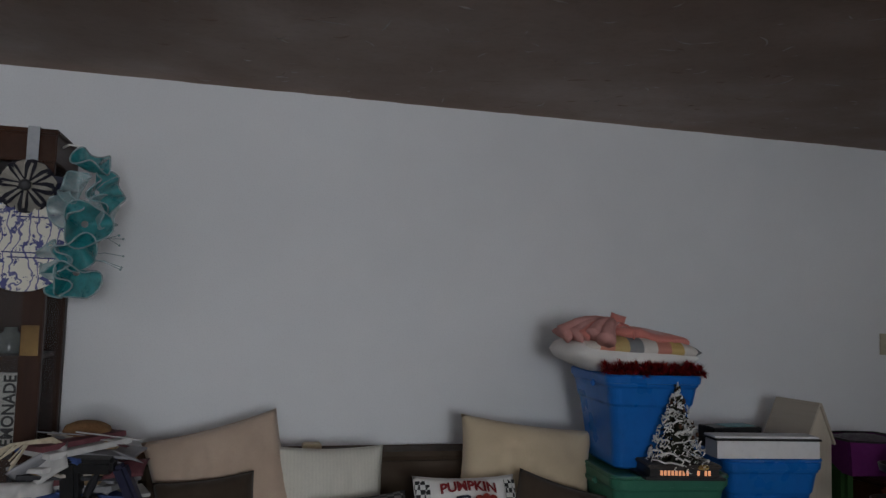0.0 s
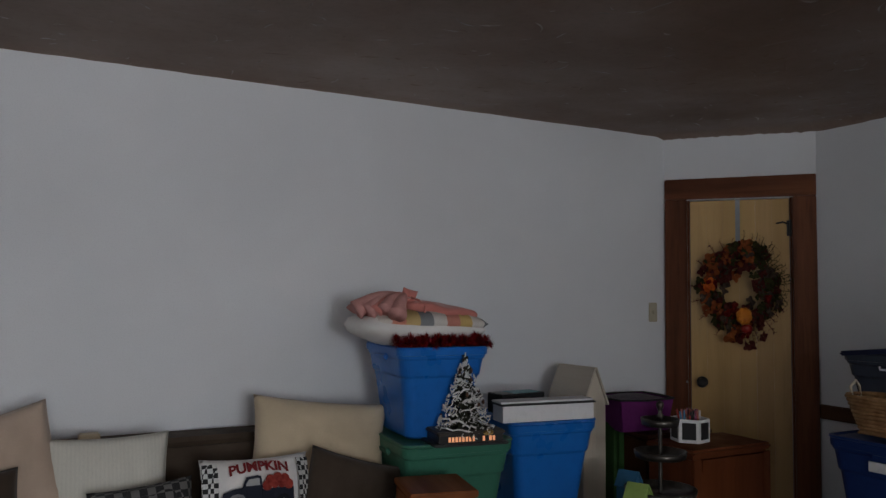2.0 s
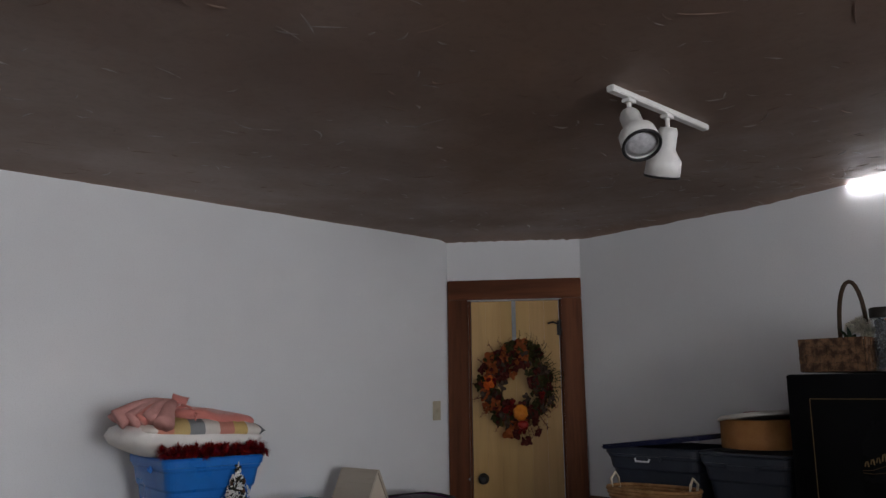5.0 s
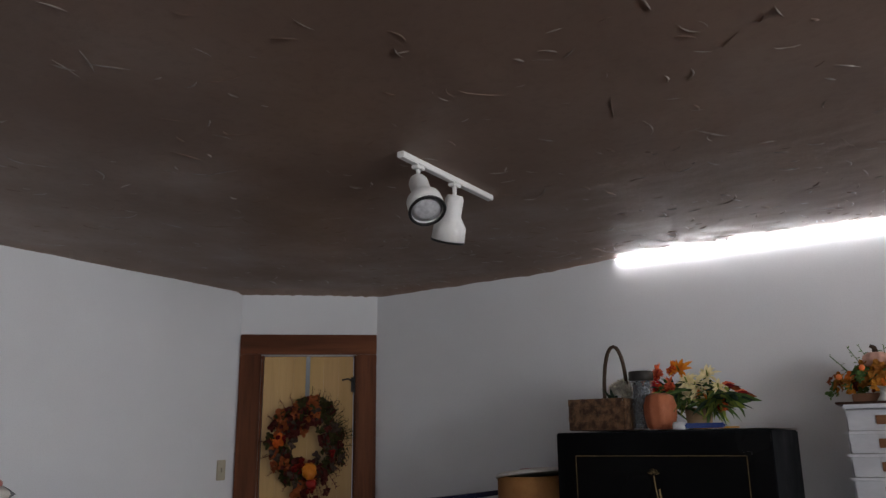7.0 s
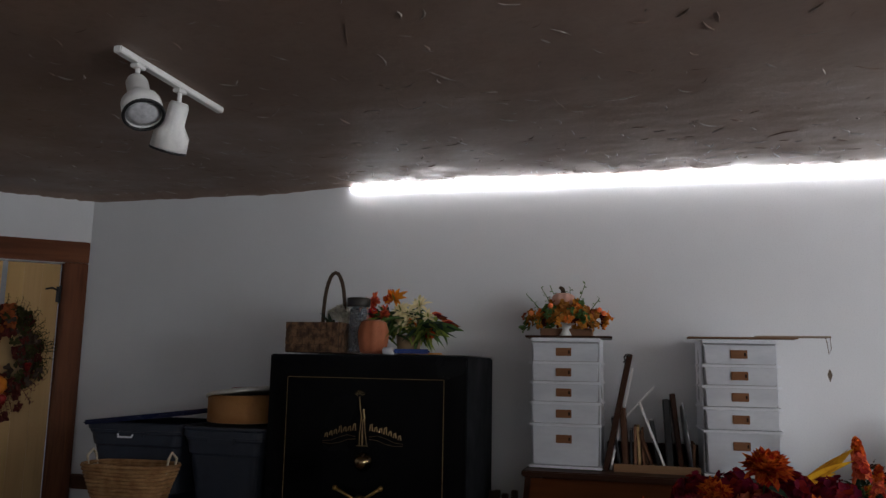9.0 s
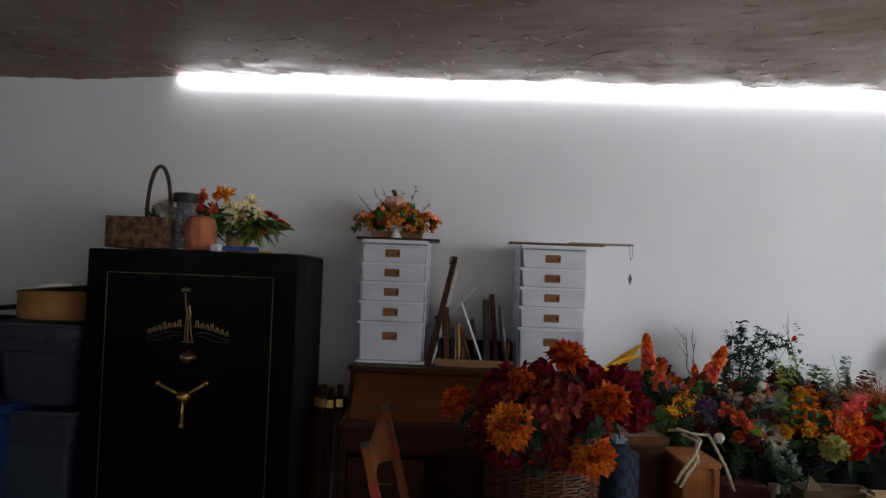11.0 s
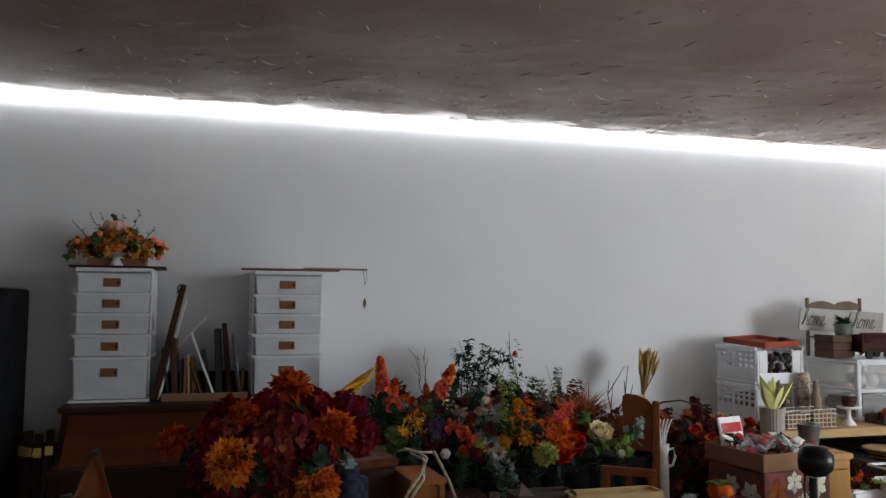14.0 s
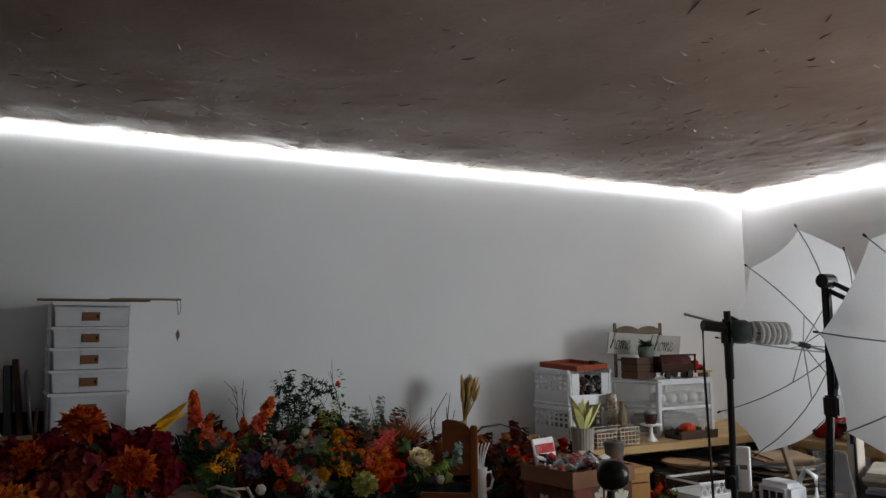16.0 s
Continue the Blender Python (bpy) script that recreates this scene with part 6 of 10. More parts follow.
leaning("picture_frame", "dark brown picture frame standing on edge", "frame", 0.2, 0.022, (3.79, -0.545, 1.05), (3.80, -0.512, 1.385), WALNUTZ)
pl = thing("silver_plate", "silver-rimmed round plate standing among frames", "plate", pose(3.79, -0.572, 1.05, 0, 0, 0))
part("disc", moved(lathe([(0.0, 0.0), (0.13, 0.0), (0.145, 0.012), (0.142, 0.016), (0.125, 0.006), (0.0, 0.004)], 36), pose(0, 0.012, 0.15, 83)), SILVER, pl, smooth=True)
leaning("wood_box_lid", "brown wooden lid standing by the tower", "lid", 0.2, 0.012, (3.85, -0.595, 1.05), (3.85, -0.60, 1.17), CARD)
solo("book_rack", merge(box(-0.09, 0.09, -0.20, 0.16, 0, 0.022, 0.003), box(-0.098, -0.088, -0.20, 0.16, 0.0, 0.034, 0.002)), wood("rack_wood", (0.26, 0.15, 0.08), (0.18, 0.10, 0.05), "y", 8, 0.6), "flat wooden rack under the books", "rack", pose(3.78, -0.42, 1.0495))

# ---- leaning posts with brass bands beside the safe ----
for i, (y, x) in enumerate(((0.262, 3.70), (0.222, 3.68), (0.185, 3.72), (0.292, 3.74))):
    pst = thing("banded_post", "slim dark wooden post with a brass band", "post", pose(x, y, 0, 0, 3, 0), "posts beside the safe")
    part("post", box(-0.016, 0.016, -0.014, 0.014, 0, 0.935 - 0.01 * (i % 2), 0.003), WALNUTZ if i % 2 else wood("post_wood", (0.060, 0.032, 0.017), (0.035, 0.018, 0.010), "z", 8), pst)
    part("band", box(-0.0175, 0.0175, -0.0155, 0.0155, 0.83, 0.868, 0.001), BRASS, pst, "shiny brass band")

# ---- folding chair ----
fc = thing("folding_chair", "orange wooden folding chair with worn posts", "folding chair", pose(0, 0, 0))
slope = Vector((0.0, -0.26, -1.0)).normalized()
tops = [Vector((2.40, -0.125, 0.965)), Vector((2.68, -0.150, 1.03))]
for tpt in tops:
    bpt = tpt + slope * (tpt.z / -slope.z)
    pst = part("post", moved(box(-0.010, 0.010, -0.013, 0.013, 0, (bpt - tpt).length, 0.003), aim(tpt, slope)), OAKO, fc)
    part("red_paint", moved(box(-0.0106, 0.0106, -0.0136, 0.0136, 0.12, 0.17), aim(tpt, slope)), paint("worn_red", (0.30, 0.02, 0.02), (0.22, 0.05, 0.02), 0.5), pst, "worn red paint")
    part("metal_cap", moved(box(-0.011, 0.011, -0.014, 0.014, -0.002, 0.016, 0.002), aim(tpt, slope)), GALV, pst)
sl = []
for k in range(13):
    f = k / 12
    p = tops[0].lerp(tops[1], f) + slope * 0.10 + Vector((0, 0.02 * math.sin(math.pi * f), 0))
    h = 0.055 + 0.02 * math.cos(2 * math.pi * f)
    for q, o in ((0, -h), (0, h)):
        sl.append(p + slope * (-o))
    for q in (0, 1):
        sl.append(sl[-2] + Vector((0, 0.012, 0)) if q == 0 else sl[-2] + Vector((0, 0.012, 0)))
part("back_slat", mk(sl, [(4 * k + a, 4 * k + b, 4 * k + 4 + b, 4 * k + 4 + a) for k in range(12) for a, b in ((0, 1), (1, 3), (3, 2), (2, 0))]), OAKOX, fc)
mid = [tpt + slope * 0.55 for tpt in tops]
part("seat", moved(box(-0.02, 0.30, -0.36, 0.02, -0.01, 0.012, 0.004), Matrix.Translation(mid[0])), OAKOX, fc)
for tpt in mid:
    part("rear_leg", rod(tpt + Vector((0, 0.02, 0.02)), Vector((tpt.x, tpt.y + 0.16, 0.0)), 0.012, 8), OAKO, fc)
part("stretcher", rod(tops[0] + slope * 0.75, tops[1] + slope * 0.75, 0.010, 8), OAKO, fc)

# ---- artificial flowers: one of each kind, then copies ----
CAMV = Vector((-0.86, 0.28, 0.42))


def stem_part(parent, length, r=0.0025, bend=0.04, mat=None):
    return part("stem", tube([(0, 0, 0.0), (bend * 0.3, 0, -length * 0.4), (bend, bend * 0.4, -length)], r, 6), mat or STEM, parent)


def side_leaves(parent, length, mat, n=5, ln=0.07, wd=0.035, seed=0):
    rp = random.Random(seed)
    part("leaf", petals([(rp.uniform(0, 6.28), rp.uniform(-0.2, 0.6), ln * rp.uniform(0.7, 1.2), wd, 0.5, 0.4, 0.003, -length * rp.uniform(0.1, 0.6), 0.8) for _ in range(n)], 4), mat, parent)


def mum(r, mat, centre, seed):
    rp = random.Random(seed)
    rows = []
    for L in range(9):
        f = L / 8
        n = int(40 - 20 * f)
        for k in range(n):
            rows.append((6.283 * k / n + L * 0.37 + rp.uniform(-0.12, 0.12), -0.15 + 1.5 * f + rp.uniform(-0.18, 0.18), r * (0.98 - 0.45 * f) * rp.uniform(0.85, 1.08), r * 0.30, -0.1 + rp.uniform(-0.5, 0.6), 0.7, r * 0.05, r * 0.10 * f, 1.7))
    return petals(rows, 5)


def hydrangea(r, seed, n=46):
    rp = random.Random(seed)
    bms = [ball(r * 0.45, (0, 0, -0.02 * r), (1, 1, 0.95), 2)]
    for k in range(n):
        z = 1 - 1.45 * (k + 0.5) / n
        a = k * 2.399
        s = math.sqrt(max(1 - z * z, 0))
        d = Vector((s * math.cos(a), s * math.sin(a), z))
        rr = r * rp.uniform(0.62, 1.02)
        b = petals([(1.5708 * q + rp.uniform(-0.2, 0.2), rp.uniform(0.0, 0.9), r * 0.38, r * 0.36, rp.uniform(-0.3, 0.9), rp.uniform(0.2, 1.0), 0.001, 0, 1.7) for q in range(5)], 4)
        bms.append(moved(b, aim(d * rr, d, rp.uniform(0, 6))))
    return merge(*bms)


def spike(length, r, seed, n=42):
    rp = random.Random(seed)
    bms = []
    for k in range(n):
        f = k / n
        a = k * 2.399
        d = Vector((math.cos(a), math.sin(a), 0.35 + 0.5 * f))
        rad = r * (1.05 - 0.65 * f)
        bms.append(moved(petals([(1.256 * q, 0.35 + rp.uniform(-0.2, 0.3), r * 0.75 * (1.05 - 0.5 * f), r * 0.55, 0.5, 0.6, 0.001, 0, 1.5) for q in range(5)], 4), aim((math.cos(a) * rad * 0.35 * rp.uniform(0.6, 1.2), math.sin(a) * rad * 0.35 * rp.uniform(0.6, 1.2), f * length), d, rp.uniform(0, 6))))
    return merge(*bms)


def cup_flower(r, layers, seed, open_=0.5, wide=0.8):
    rp = random.Random(seed)
    rows = []
    for L in range(layers):
        f = L / max(layers - 1, 1)
        n = 8 if L < layers - 1 else 6
        for k in range(n):
            rows.append((6.283 * k / n + L * 0.45 + rp.uniform(-0.1, 0.1), open_ - 0.35 + 1.15 * f, r * (1.0 - 0.40 * f) * rp.uniform(0.92, 1.08), r * wide * (1 - 0.3 * f), -0.75 + rp.uniform(-0.4, 0.4), 0.75, r * 0.04, 0, 1.9))
    return petals(rows, 5)


def sprig_mesh(length, n, ln, wd, seed, point=0.8, bend=0.06):
    return merge(tube([(0, 0, 0), (bend * 0.3, 0, length * 0.5), (bend, 0, length)], 0.0022, 5, 0.001), petals(leaf_rows(n, length, ln, wd, seed, 0.9, 0.1, 0.5, point), 4))


def grass_mesh(length, n, spread, seed, w=0.004):
    rp = random.Random(seed)
    return petals([(rp.uniform(0, 6.28), 1.5 - rp.uniform(0, spread), length * rp.uniform(0.7, 1.1), w, rp.uniform(0.5, 1.6), 0.2, 0.004, 0, 0.5) for _ in range(n)], 6)


def twig_mesh(length, seed, buds=0.0):
    rp = random.Random(seed)
    pts = [Vector((0, 0, 0))]
    for k in range(5):
        pts.append(pts[-1] + Vector((rp.uniform(-0.015, 0.015), rp.uniform(-0.015, 0.015), length / 5)))
    bms = [tube(pts, 0.003, 5, 0.0012)]
    for k in range(2, 6):
        e = pts[k] + Vector((rp.uniform(-0.05, 0.05), rp.uniform(-0.05, 0.05), rp.uniform(0.02, 0.06)))
        bms.append(tube([pts[k - 1], (pts[k - 1] + e) / 2, e], 0.0018, 4, 0.001))
        if buds:
            bms.append(ball(buds, e, (1, 1, 1.3), 1))
    return merge(*bms)


def berries_mesh(r, n, spread, seed):
    rp = random.Random(seed)
    out = []
    for _ in range(n):
        d = Vector((rp.gauss(0, 1), rp.gauss(0, 1), rp.gauss(0.4, 0.8))).normalized() * spread * rp.uniform(0.05, 1)
        out.append(ball(r * rp.uniform(0.8, 1.15), d, sub=1))
    return merge(*out)


KINDS = {}


def bloom(kind, label, cat, bm, mat, stem=0.22, leaf=None, centre=None, smooth=False, group="flower stems on the table", stemmat=None):
    t = thing(kind, label, cat, Matrix(), group)
    part("flower_head", bm, mat, t, smooth=True)
    if stem:
        stem_part(t, stem, mat=stemmat)
    if leaf:
        side_leaves(t, stem, leaf, seed=len(kind))
    if centre:
        part("flower_centre", lathe([(centre[0], 0), (centre[0], centre[0] * 0.5), (centre[0] * 0.6, centre[0] * 0.9), (0, centre[0])], 14), centre[1], t, smooth=True)
    KINDS[kind] = [t, False]


def plant(kind, at, way, spin=None, scale=1.0, group=""):
    t, used = KINDS[kind]
    m = aim(at, way, R.uniform(0, 6.28) if spin is None else spin) @ Matrix.Diagonal((scale, scale, scale, 1))
    if not used:
        KINDS[kind][1] = True
        t.matrix_basis = m
        ob = t
    else:
        ob = copy_thing(t, Matrix())
        ob.matrix_basis = m
    if group:
        ob["group"] = group
    return ob


bloom("orange_mum", "large orange silk chrysanthemum with dark leaves", "silk flower", mum(0.078, P_ORANGE, None, 1), P_ORANGE, 0.30, LEAF_D)
bloom("amber_mum", "large amber silk chrysanthemum with dark leaves", "silk flower", mum(0.082, P_GOLD, None, 2), P_GOLD, 0.30, LEAF_D, (0.018, TWIG))
bloom("burgundy_hydrangea", "dark burgundy silk hydrangea head", "silk flower", hydrangea(0.080, 3, 44), P_BURG, 0.30, LEAF_D)
bloom("plum_hydrangea", "dusty plum and pink silk hydrangea head", "silk flower", hydrangea(0.074, 4, 42), P_PLUM, 0.30, LEAF_D)
bloom("coral_gladiolus", "upright coral orange silk flower spike", "silk flower", spike(0.115, 0.048, 5, 17), P_CORAL, 0.26, LEAF_G)
part("bud_tip", moved(spike(0.05, 0.034, 35, 10), pose(0, 0, 0.105)), P_ORANGE, KINDS["coral_gladiolus"][0], "lighter orange buds", smooth=True)
bloom("cream_peony", "full cream silk peony", "silk flower", cup_flower(0.072, 5, 6, 0.38, 0.8), P_CREAM, 0.2, LEAF_G)
bloom("red_poppy", "bright red silk poppy", "silk flower", cup_flower(0.062, 2, 7, 0.5, 1.0), P_RED, 0.2, LEAF_D, (0.012, TWIG))
bloom("orange_poppy", "orange silk poppy with green leaves", "silk flower", cup_flower(0.05, 3, 8, 0.5, 0.95), P_ORANGE, 0.2, LEAF_G)
bloom("lime_mum", "pale lime silk chrysanthemum", "silk flower", mum(0.058, P_LIME, None, 9), P_LIME, 0.2, LEAF_G)
bloom("yellow_dahlia", "mustard yellow silk dahlia", "silk flower", mum(0.048, P_YELL, None, 10), P_YELL, 0.2, LEAF_G)
bloom("white_daisy", "white silk daisy with a dark centre", "silk flower", petals([(6.283 * k / 13, 0.1, 0.045, 0.016, -0.2, 0.3, 0.008, 0, 0.7) for k in range(13)] + [(6.283 * k / 13 + 0.2, 0.35, 0.036, 0.014, -0.2, 0.3, 0.008, 0, 0.7) for k in range(13)], 4), P_WHITE, 0.2, LEAF_E, (0.012, TWIG))
bloom("yellow_berries", "spray of small yellow berries", "berry spray", berries_mesh(0.0058, 60, 0.058, 11), P_YELL, 0.2, LEAF_G)
bloom("amber_rosebuds", "cluster of amber orange silk buds", "silk flower", merge(*[moved(cup_flower(0.022, 3, 20 + k, 0.9, 0.9), pose(0.034 * math.cos(k * 1.3), 0.034 * math.sin(k * 1.3), 0.008 * (k % 3), R.uniform(-25, 25), R.uniform(-25, 25))) for k in range(7)]), P_AMBER, 0.2, LEAF_G)
bloom("pale_filler", "small pale pink and cream silk filler flowers", "silk flower", merge(*[moved(cup_flower(0.013, 2, 60 + k, 0.5, 0.9), pose(0.036 * math.cos(k * 2.4) * (k / 12) ** 0.5, 0.036 * math.sin(k * 2.4) * (k / 12) ** 0.5, 0.006 * (k % 4), R.uniform(-30, 30), R.uniform(-30, 30))) for k in range(12)]), P_PALE, 0.16, LEAF_E)
bloom("silver_leaf", "silvery grey silk leaf rosette", "foliage stem", petals([(k * 2.4, R.uniform(0.1, 1.0), R.uniform(0.035, 0.06), 0.014, 0.4, 0.4, 0.003, 0.002 * (k % 5), 0.8) for k in range(22)], 4), P_SILVER, 0.12, LEAF_E)
bloom("rust_plume", "feathery rusty orange silk plume", "silk spray", merge(*[moved(spike(0.055, 0.020, 70 + k, 20), aim((0.012 * (k - 2), 0.006 * ((k * 3) % 4 - 1.5), 0.0), (0.25 * (k - 2), 0.2 * ((k * 3) % 4 - 1.5), 1.0))) for k in range(5)]), P_CORAL, 0.18, LEAF_D)
bloom("purple_cluster", "dusky purple silk flower cluster", "silk flower", hydrangea(0.050, 12, 50), P_PURP, 0.2, LEAF_E)
bloom("white_gourd", "small white gourd on a pick", "gourd pick", pumpkin_mesh(0.017, 0.9, 6), P_WHITE, 0.1, None, smooth=True)
bloom("red_spray", "bright coral feathery silk spray", "silk spray", spike(0.09, 0.05, 14, 60), P_RED, 0.2, LEAF_D)
bloom("coral_spray", "pinkish coral feathery silk spray", "silk spray", sprig_mesh(0.13, 80, 0.045, 0.010, 15, 0.8), P_PINK, 0.2, LEAF_D)
bloom("dark_ivy", "dark green silk ivy sprig", "foliage stem", sprig_mesh(0.26, 34, 0.048, 0.034, 15, 0.6), LEAF_D, 0)
bloom("green_sprig", "mid green silk foliage sprig", "foliage stem", sprig_mesh(0.22, 30, 0.05, 0.024, 16), LEAF_G, 0)
bloom("lime_sprig", "lime green silk foliage sprig", "foliage stem", sprig_mesh(0.20, 30, 0.05, 0.022, 17), LEAF_L, 0)
bloom("eucalyptus", "grey-green silk eucalyptus sprig", "foliage stem", sprig_mesh(0.22, 26, 0.036, 0.036, 18, 0.55), LEAF_E, 0)
bloom("maroon_sprig", "dark maroon silk leaf sprig", "foliage stem", sprig_mesh(0.20, 32, 0.055, 0.040, 19, 0.9), LEAF_R, 0)
bloom("orange_leaf_sprig", "rust orange silk leaf sprig", "foliage stem", sprig_mesh(0.18, 30, 0.055, 0.040, 20, 0.9), P_ORANGE, 0)
bloom("rust_sprig", "dark rust silk leaf sprig", "foliage stem", sprig_mesh(0.18, 30, 0.060, 0.046, 27, 1.0), P_RUST, 0)
bloom("fern", "fine dark green silk fern", "foliage stem", sprig_mesh(0.24, 60, 0.042, 0.008, 21), LEAF_D, 0)
bloom("rust_grass", "tuft of rust-coloured silk grass", "foliage stem", grass_mesh(0.22, 110, 1.2, 22, 0.0055), P_GRASS, 0)
bloom("bare_twig", "bare brown twig with buds", "twig", twig_mesh(0.22, 23), TWIG, 0)
bloom("berry_twig", "thin twig with green leaves, red flower and dark buds", "twig", merge(twig_mesh(0.25, 24), petals(leaf_rows(18, 0.26, 0.034, 0.019, 3, 0.9, 0.1, 0.5), 3)), LEAF_G, 0)
part("red_flower", cup_flower(0.019, 2, 41, 0.4, 1.0), P_RED, KINDS["berry_twig"][0], "red silk flower", at=aim((-0.012, 0.004, 0.185), (-0.9, 0.1, 0.3)))
part("bud", berries_mesh(0.007, 5, 0.03, 42), LEAF_R, KINDS["berry_twig"][0], "dark maroon buds", at=pose(-0.02, -0.055, 0.07))
bloom("gold_leaf_spray", "long golden yellow corn-leaf spray", "foliage stem", merge(petals([(0.0, 1.52, 0.30, 0.055, 0.05, 0.5, 0, 0, 1.2), (1.57, 1.50, 0.27, 0.050, 0.08, 0.5, 0, 0, 1.2), (3.3, 1.35, 0.20, 0.045, 0.2, 0.5, 0, 0, 1.0)], 8), tube([(0, 0, -0.12), (0, 0, 0.0), (0.012, 0, 0.13), (0.036, 0, 0.28)], 0.0022, 5, 0.001)), P_YELL, 0)

# Wicker hamper with its bouquet.
hb = thing("wicker_hamper", "tall round reddish wicker hamper full of silk flowers", "basket", pose(2.52, -0.655, 0.0))
HR, HZ = 0.170, 0.937
for i in range(96):
    z = 0.02 + i * (HZ - 0.03) / 95
    rr = HR * (0.84 + 0.16 * (z / HZ))
    if z < 0.5 and i % 3:
        continue
    part("weave", tube([((rr + 0.0045 * math.sin(k * math.pi / 2 + (i % 2) * math.pi)) * math.cos(k * math.pi / 40), (rr + 0.0045 * math.sin(k * math.pi / 2 + (i % 2) * math.pi)) * math.sin(k * math.pi / 40), z) for k in range(80)], 0.0050 if z > 0.5 else 0.015, 5, closed=True), WICKER, hb, smooth=True)
for k in range(20):
    a = 2 * math.pi * k / 20
    part("stake", rod((HR * 0.83 * math.cos(a), HR * 0.83 * math.sin(a), 0.01), (HR * math.cos(a), HR * math.sin(a), HZ), 0.006, 6), WICKER, hb)
part("rim", tube([((HR + 0.004) * math.cos(k * math.pi / 24), (HR + 0.004) * math.sin(k * math.pi / 24), HZ + 0.004 + 0.004 * math.sin(k * 2.1)) for k in range(48)], 0.011, 7, closed=True), WICKER, hb, smooth=True)
part("liner", lathe([(HR * 0.8, 0.01), (HR * 0.93, HZ - 0.07), (0.0, HZ - 0.06)], 24), BROWNCLOTH, hb)
G1 = "silk flowers in the hamper"
HC = Vector((2.47, -0.655, 0.93))
for kind, x, y, z, s in (("orange_mum", 2.36, -0.72, 1.245, 0.85), ("amber_mum", 2.26, -0.56, 1.06, 0.92), ("orange_mum", 2.36, -0.845, 1.12, 0.88), ("amber_mum", 2.28, -0.79, 0.985, 0.85), ("orange_mum", 2.45, -0.405, 1.09, 0.68), ("orange_mum", 2.46, -0.60, 1.16, 0.70), ("orange_mum", 2.40, -0.60, 1.165, 0.55)):
    P = Vector((x, y + 0.015, z))
    plant(kind, P, (P - HC).normalized() * 0.7 + CAMV * (1.0 if z < 1.2 else 0.2) + Vector((0, 0, 0.25)), None, s, G1)
for kind, x, y, z, s in (("burgundy_hydrangea", 2.50, -0.90, 1.15, 0.85), ("burgundy_hydrangea", 2.47, -0.93, 1.09, 0.75), ("plum_hydrangea", 2.38, -0.70, 1.12, 1.0), ("plum_hydrangea", 2.36, -0.68, 1.03, 0.85), ("plum_hydrangea", 2.35, -0.63, 1.09, 0.8), ("burgundy_hydrangea", 2.34, -0.62, 1.0, 0.7), ("plum_hydrangea", 2.33, -0.71, 0.98, 0.7), ("burgundy_hydrangea", 2.36, -0.55, 0.98, 0.7), ("plum_hydrangea", 2.40, -0.53, 1.13, 0.6), ("burgundy_hydrangea", 2.48, -0.64, 1.16, 0.85), ("burgundy_hydrangea", 2.42, -0.50, 1.11, 0.7), ("burgundy_hydrangea", 2.40, -0.49, 1.02, 0.75), ("maroon_sprig", 2.38, -0.50, 0.98, 0.6), ("burgundy_hydrangea", 2.42, -0.53, 0.97, 0.7), ("burgundy_hydrangea", 2.55, -0.54, 1.13, 0.9), ("burgundy_hydrangea", 2.34, -0.78, 1.05, 0.7), ("burgundy_hydrangea", 2.5, -0.78, 1.16, 0.9)):
    P = HC + (Vector((x, y, z)) - HC) * 0.94
    plant(kind, P, (P - HC).normalized() + CAMV * 0.5, None, s, G1)
for k in range(16):
    a = R.uniform(0, 6.28)
    P = HC + Vector((0.10 * math.cos(a), 0.12 * math.sin(a), R.uniform(-0.03, 0.06)))
    plant(("dark_ivy", "dark_ivy", "fern", "maroon_sprig")[k % 4], P, (math.cos(a) * 0.7, math.sin(a) * 0.8, R.uniform(0.3, 0.9)), None, R.uniform(0.65, 0.9), G1)

# Table of loose stems.
ft = thing("folding_table", "dark folding table covered with silk flower stems", "table", pose(3.46, -1.72, 0))
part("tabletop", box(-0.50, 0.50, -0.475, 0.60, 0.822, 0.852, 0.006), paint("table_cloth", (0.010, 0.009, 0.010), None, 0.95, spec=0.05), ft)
for x in (-0.43, 0.43):
    for y in (-0.42, 0.5):
        part("leg", rod((x, y, 0), (x, y, 0.822), 0.014, 10), BLACKM, ft)
part("skirt_rail", box(-0.42, 0.42, -0.43, -0.41, 0.72, 0.821), BLACKM, ft)
# Black sheets round the legs, added to stand for the shade below the top.
part("cloth_skirt", merge(grid(40, 6, lambda u, v: (-0.485 + 0.012 * math.sin(u * 60), -0.455 + 1.045 * u, 0.02 + 0.80 * v)), grid(30, 6, lambda u, v: (-0.485 + 0.95 * u, 0.59 + 0.012 * math.sin(u * 50), 0.02 + 0.80 * v)), grid(30, 6, lambda u, v: (-0.485 + 0.95 * u, -0.455 - 0.012 * math.sin(u * 50), 0.02 + 0.80 * v))), paint("under_table_shade", (0.006, 0.0055, 0.006), (0.009, 0.008, 0.008), 0.95, spec=0.05), ft, "black sheet added for the shade under the table")
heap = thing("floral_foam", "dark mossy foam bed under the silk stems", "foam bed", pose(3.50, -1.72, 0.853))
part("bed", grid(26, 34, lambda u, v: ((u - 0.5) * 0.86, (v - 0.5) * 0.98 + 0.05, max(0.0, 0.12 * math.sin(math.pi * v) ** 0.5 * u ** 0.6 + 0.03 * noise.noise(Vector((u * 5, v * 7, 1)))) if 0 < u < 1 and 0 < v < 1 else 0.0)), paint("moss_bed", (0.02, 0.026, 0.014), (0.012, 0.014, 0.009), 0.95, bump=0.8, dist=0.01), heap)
GT = "flower stems on the table"
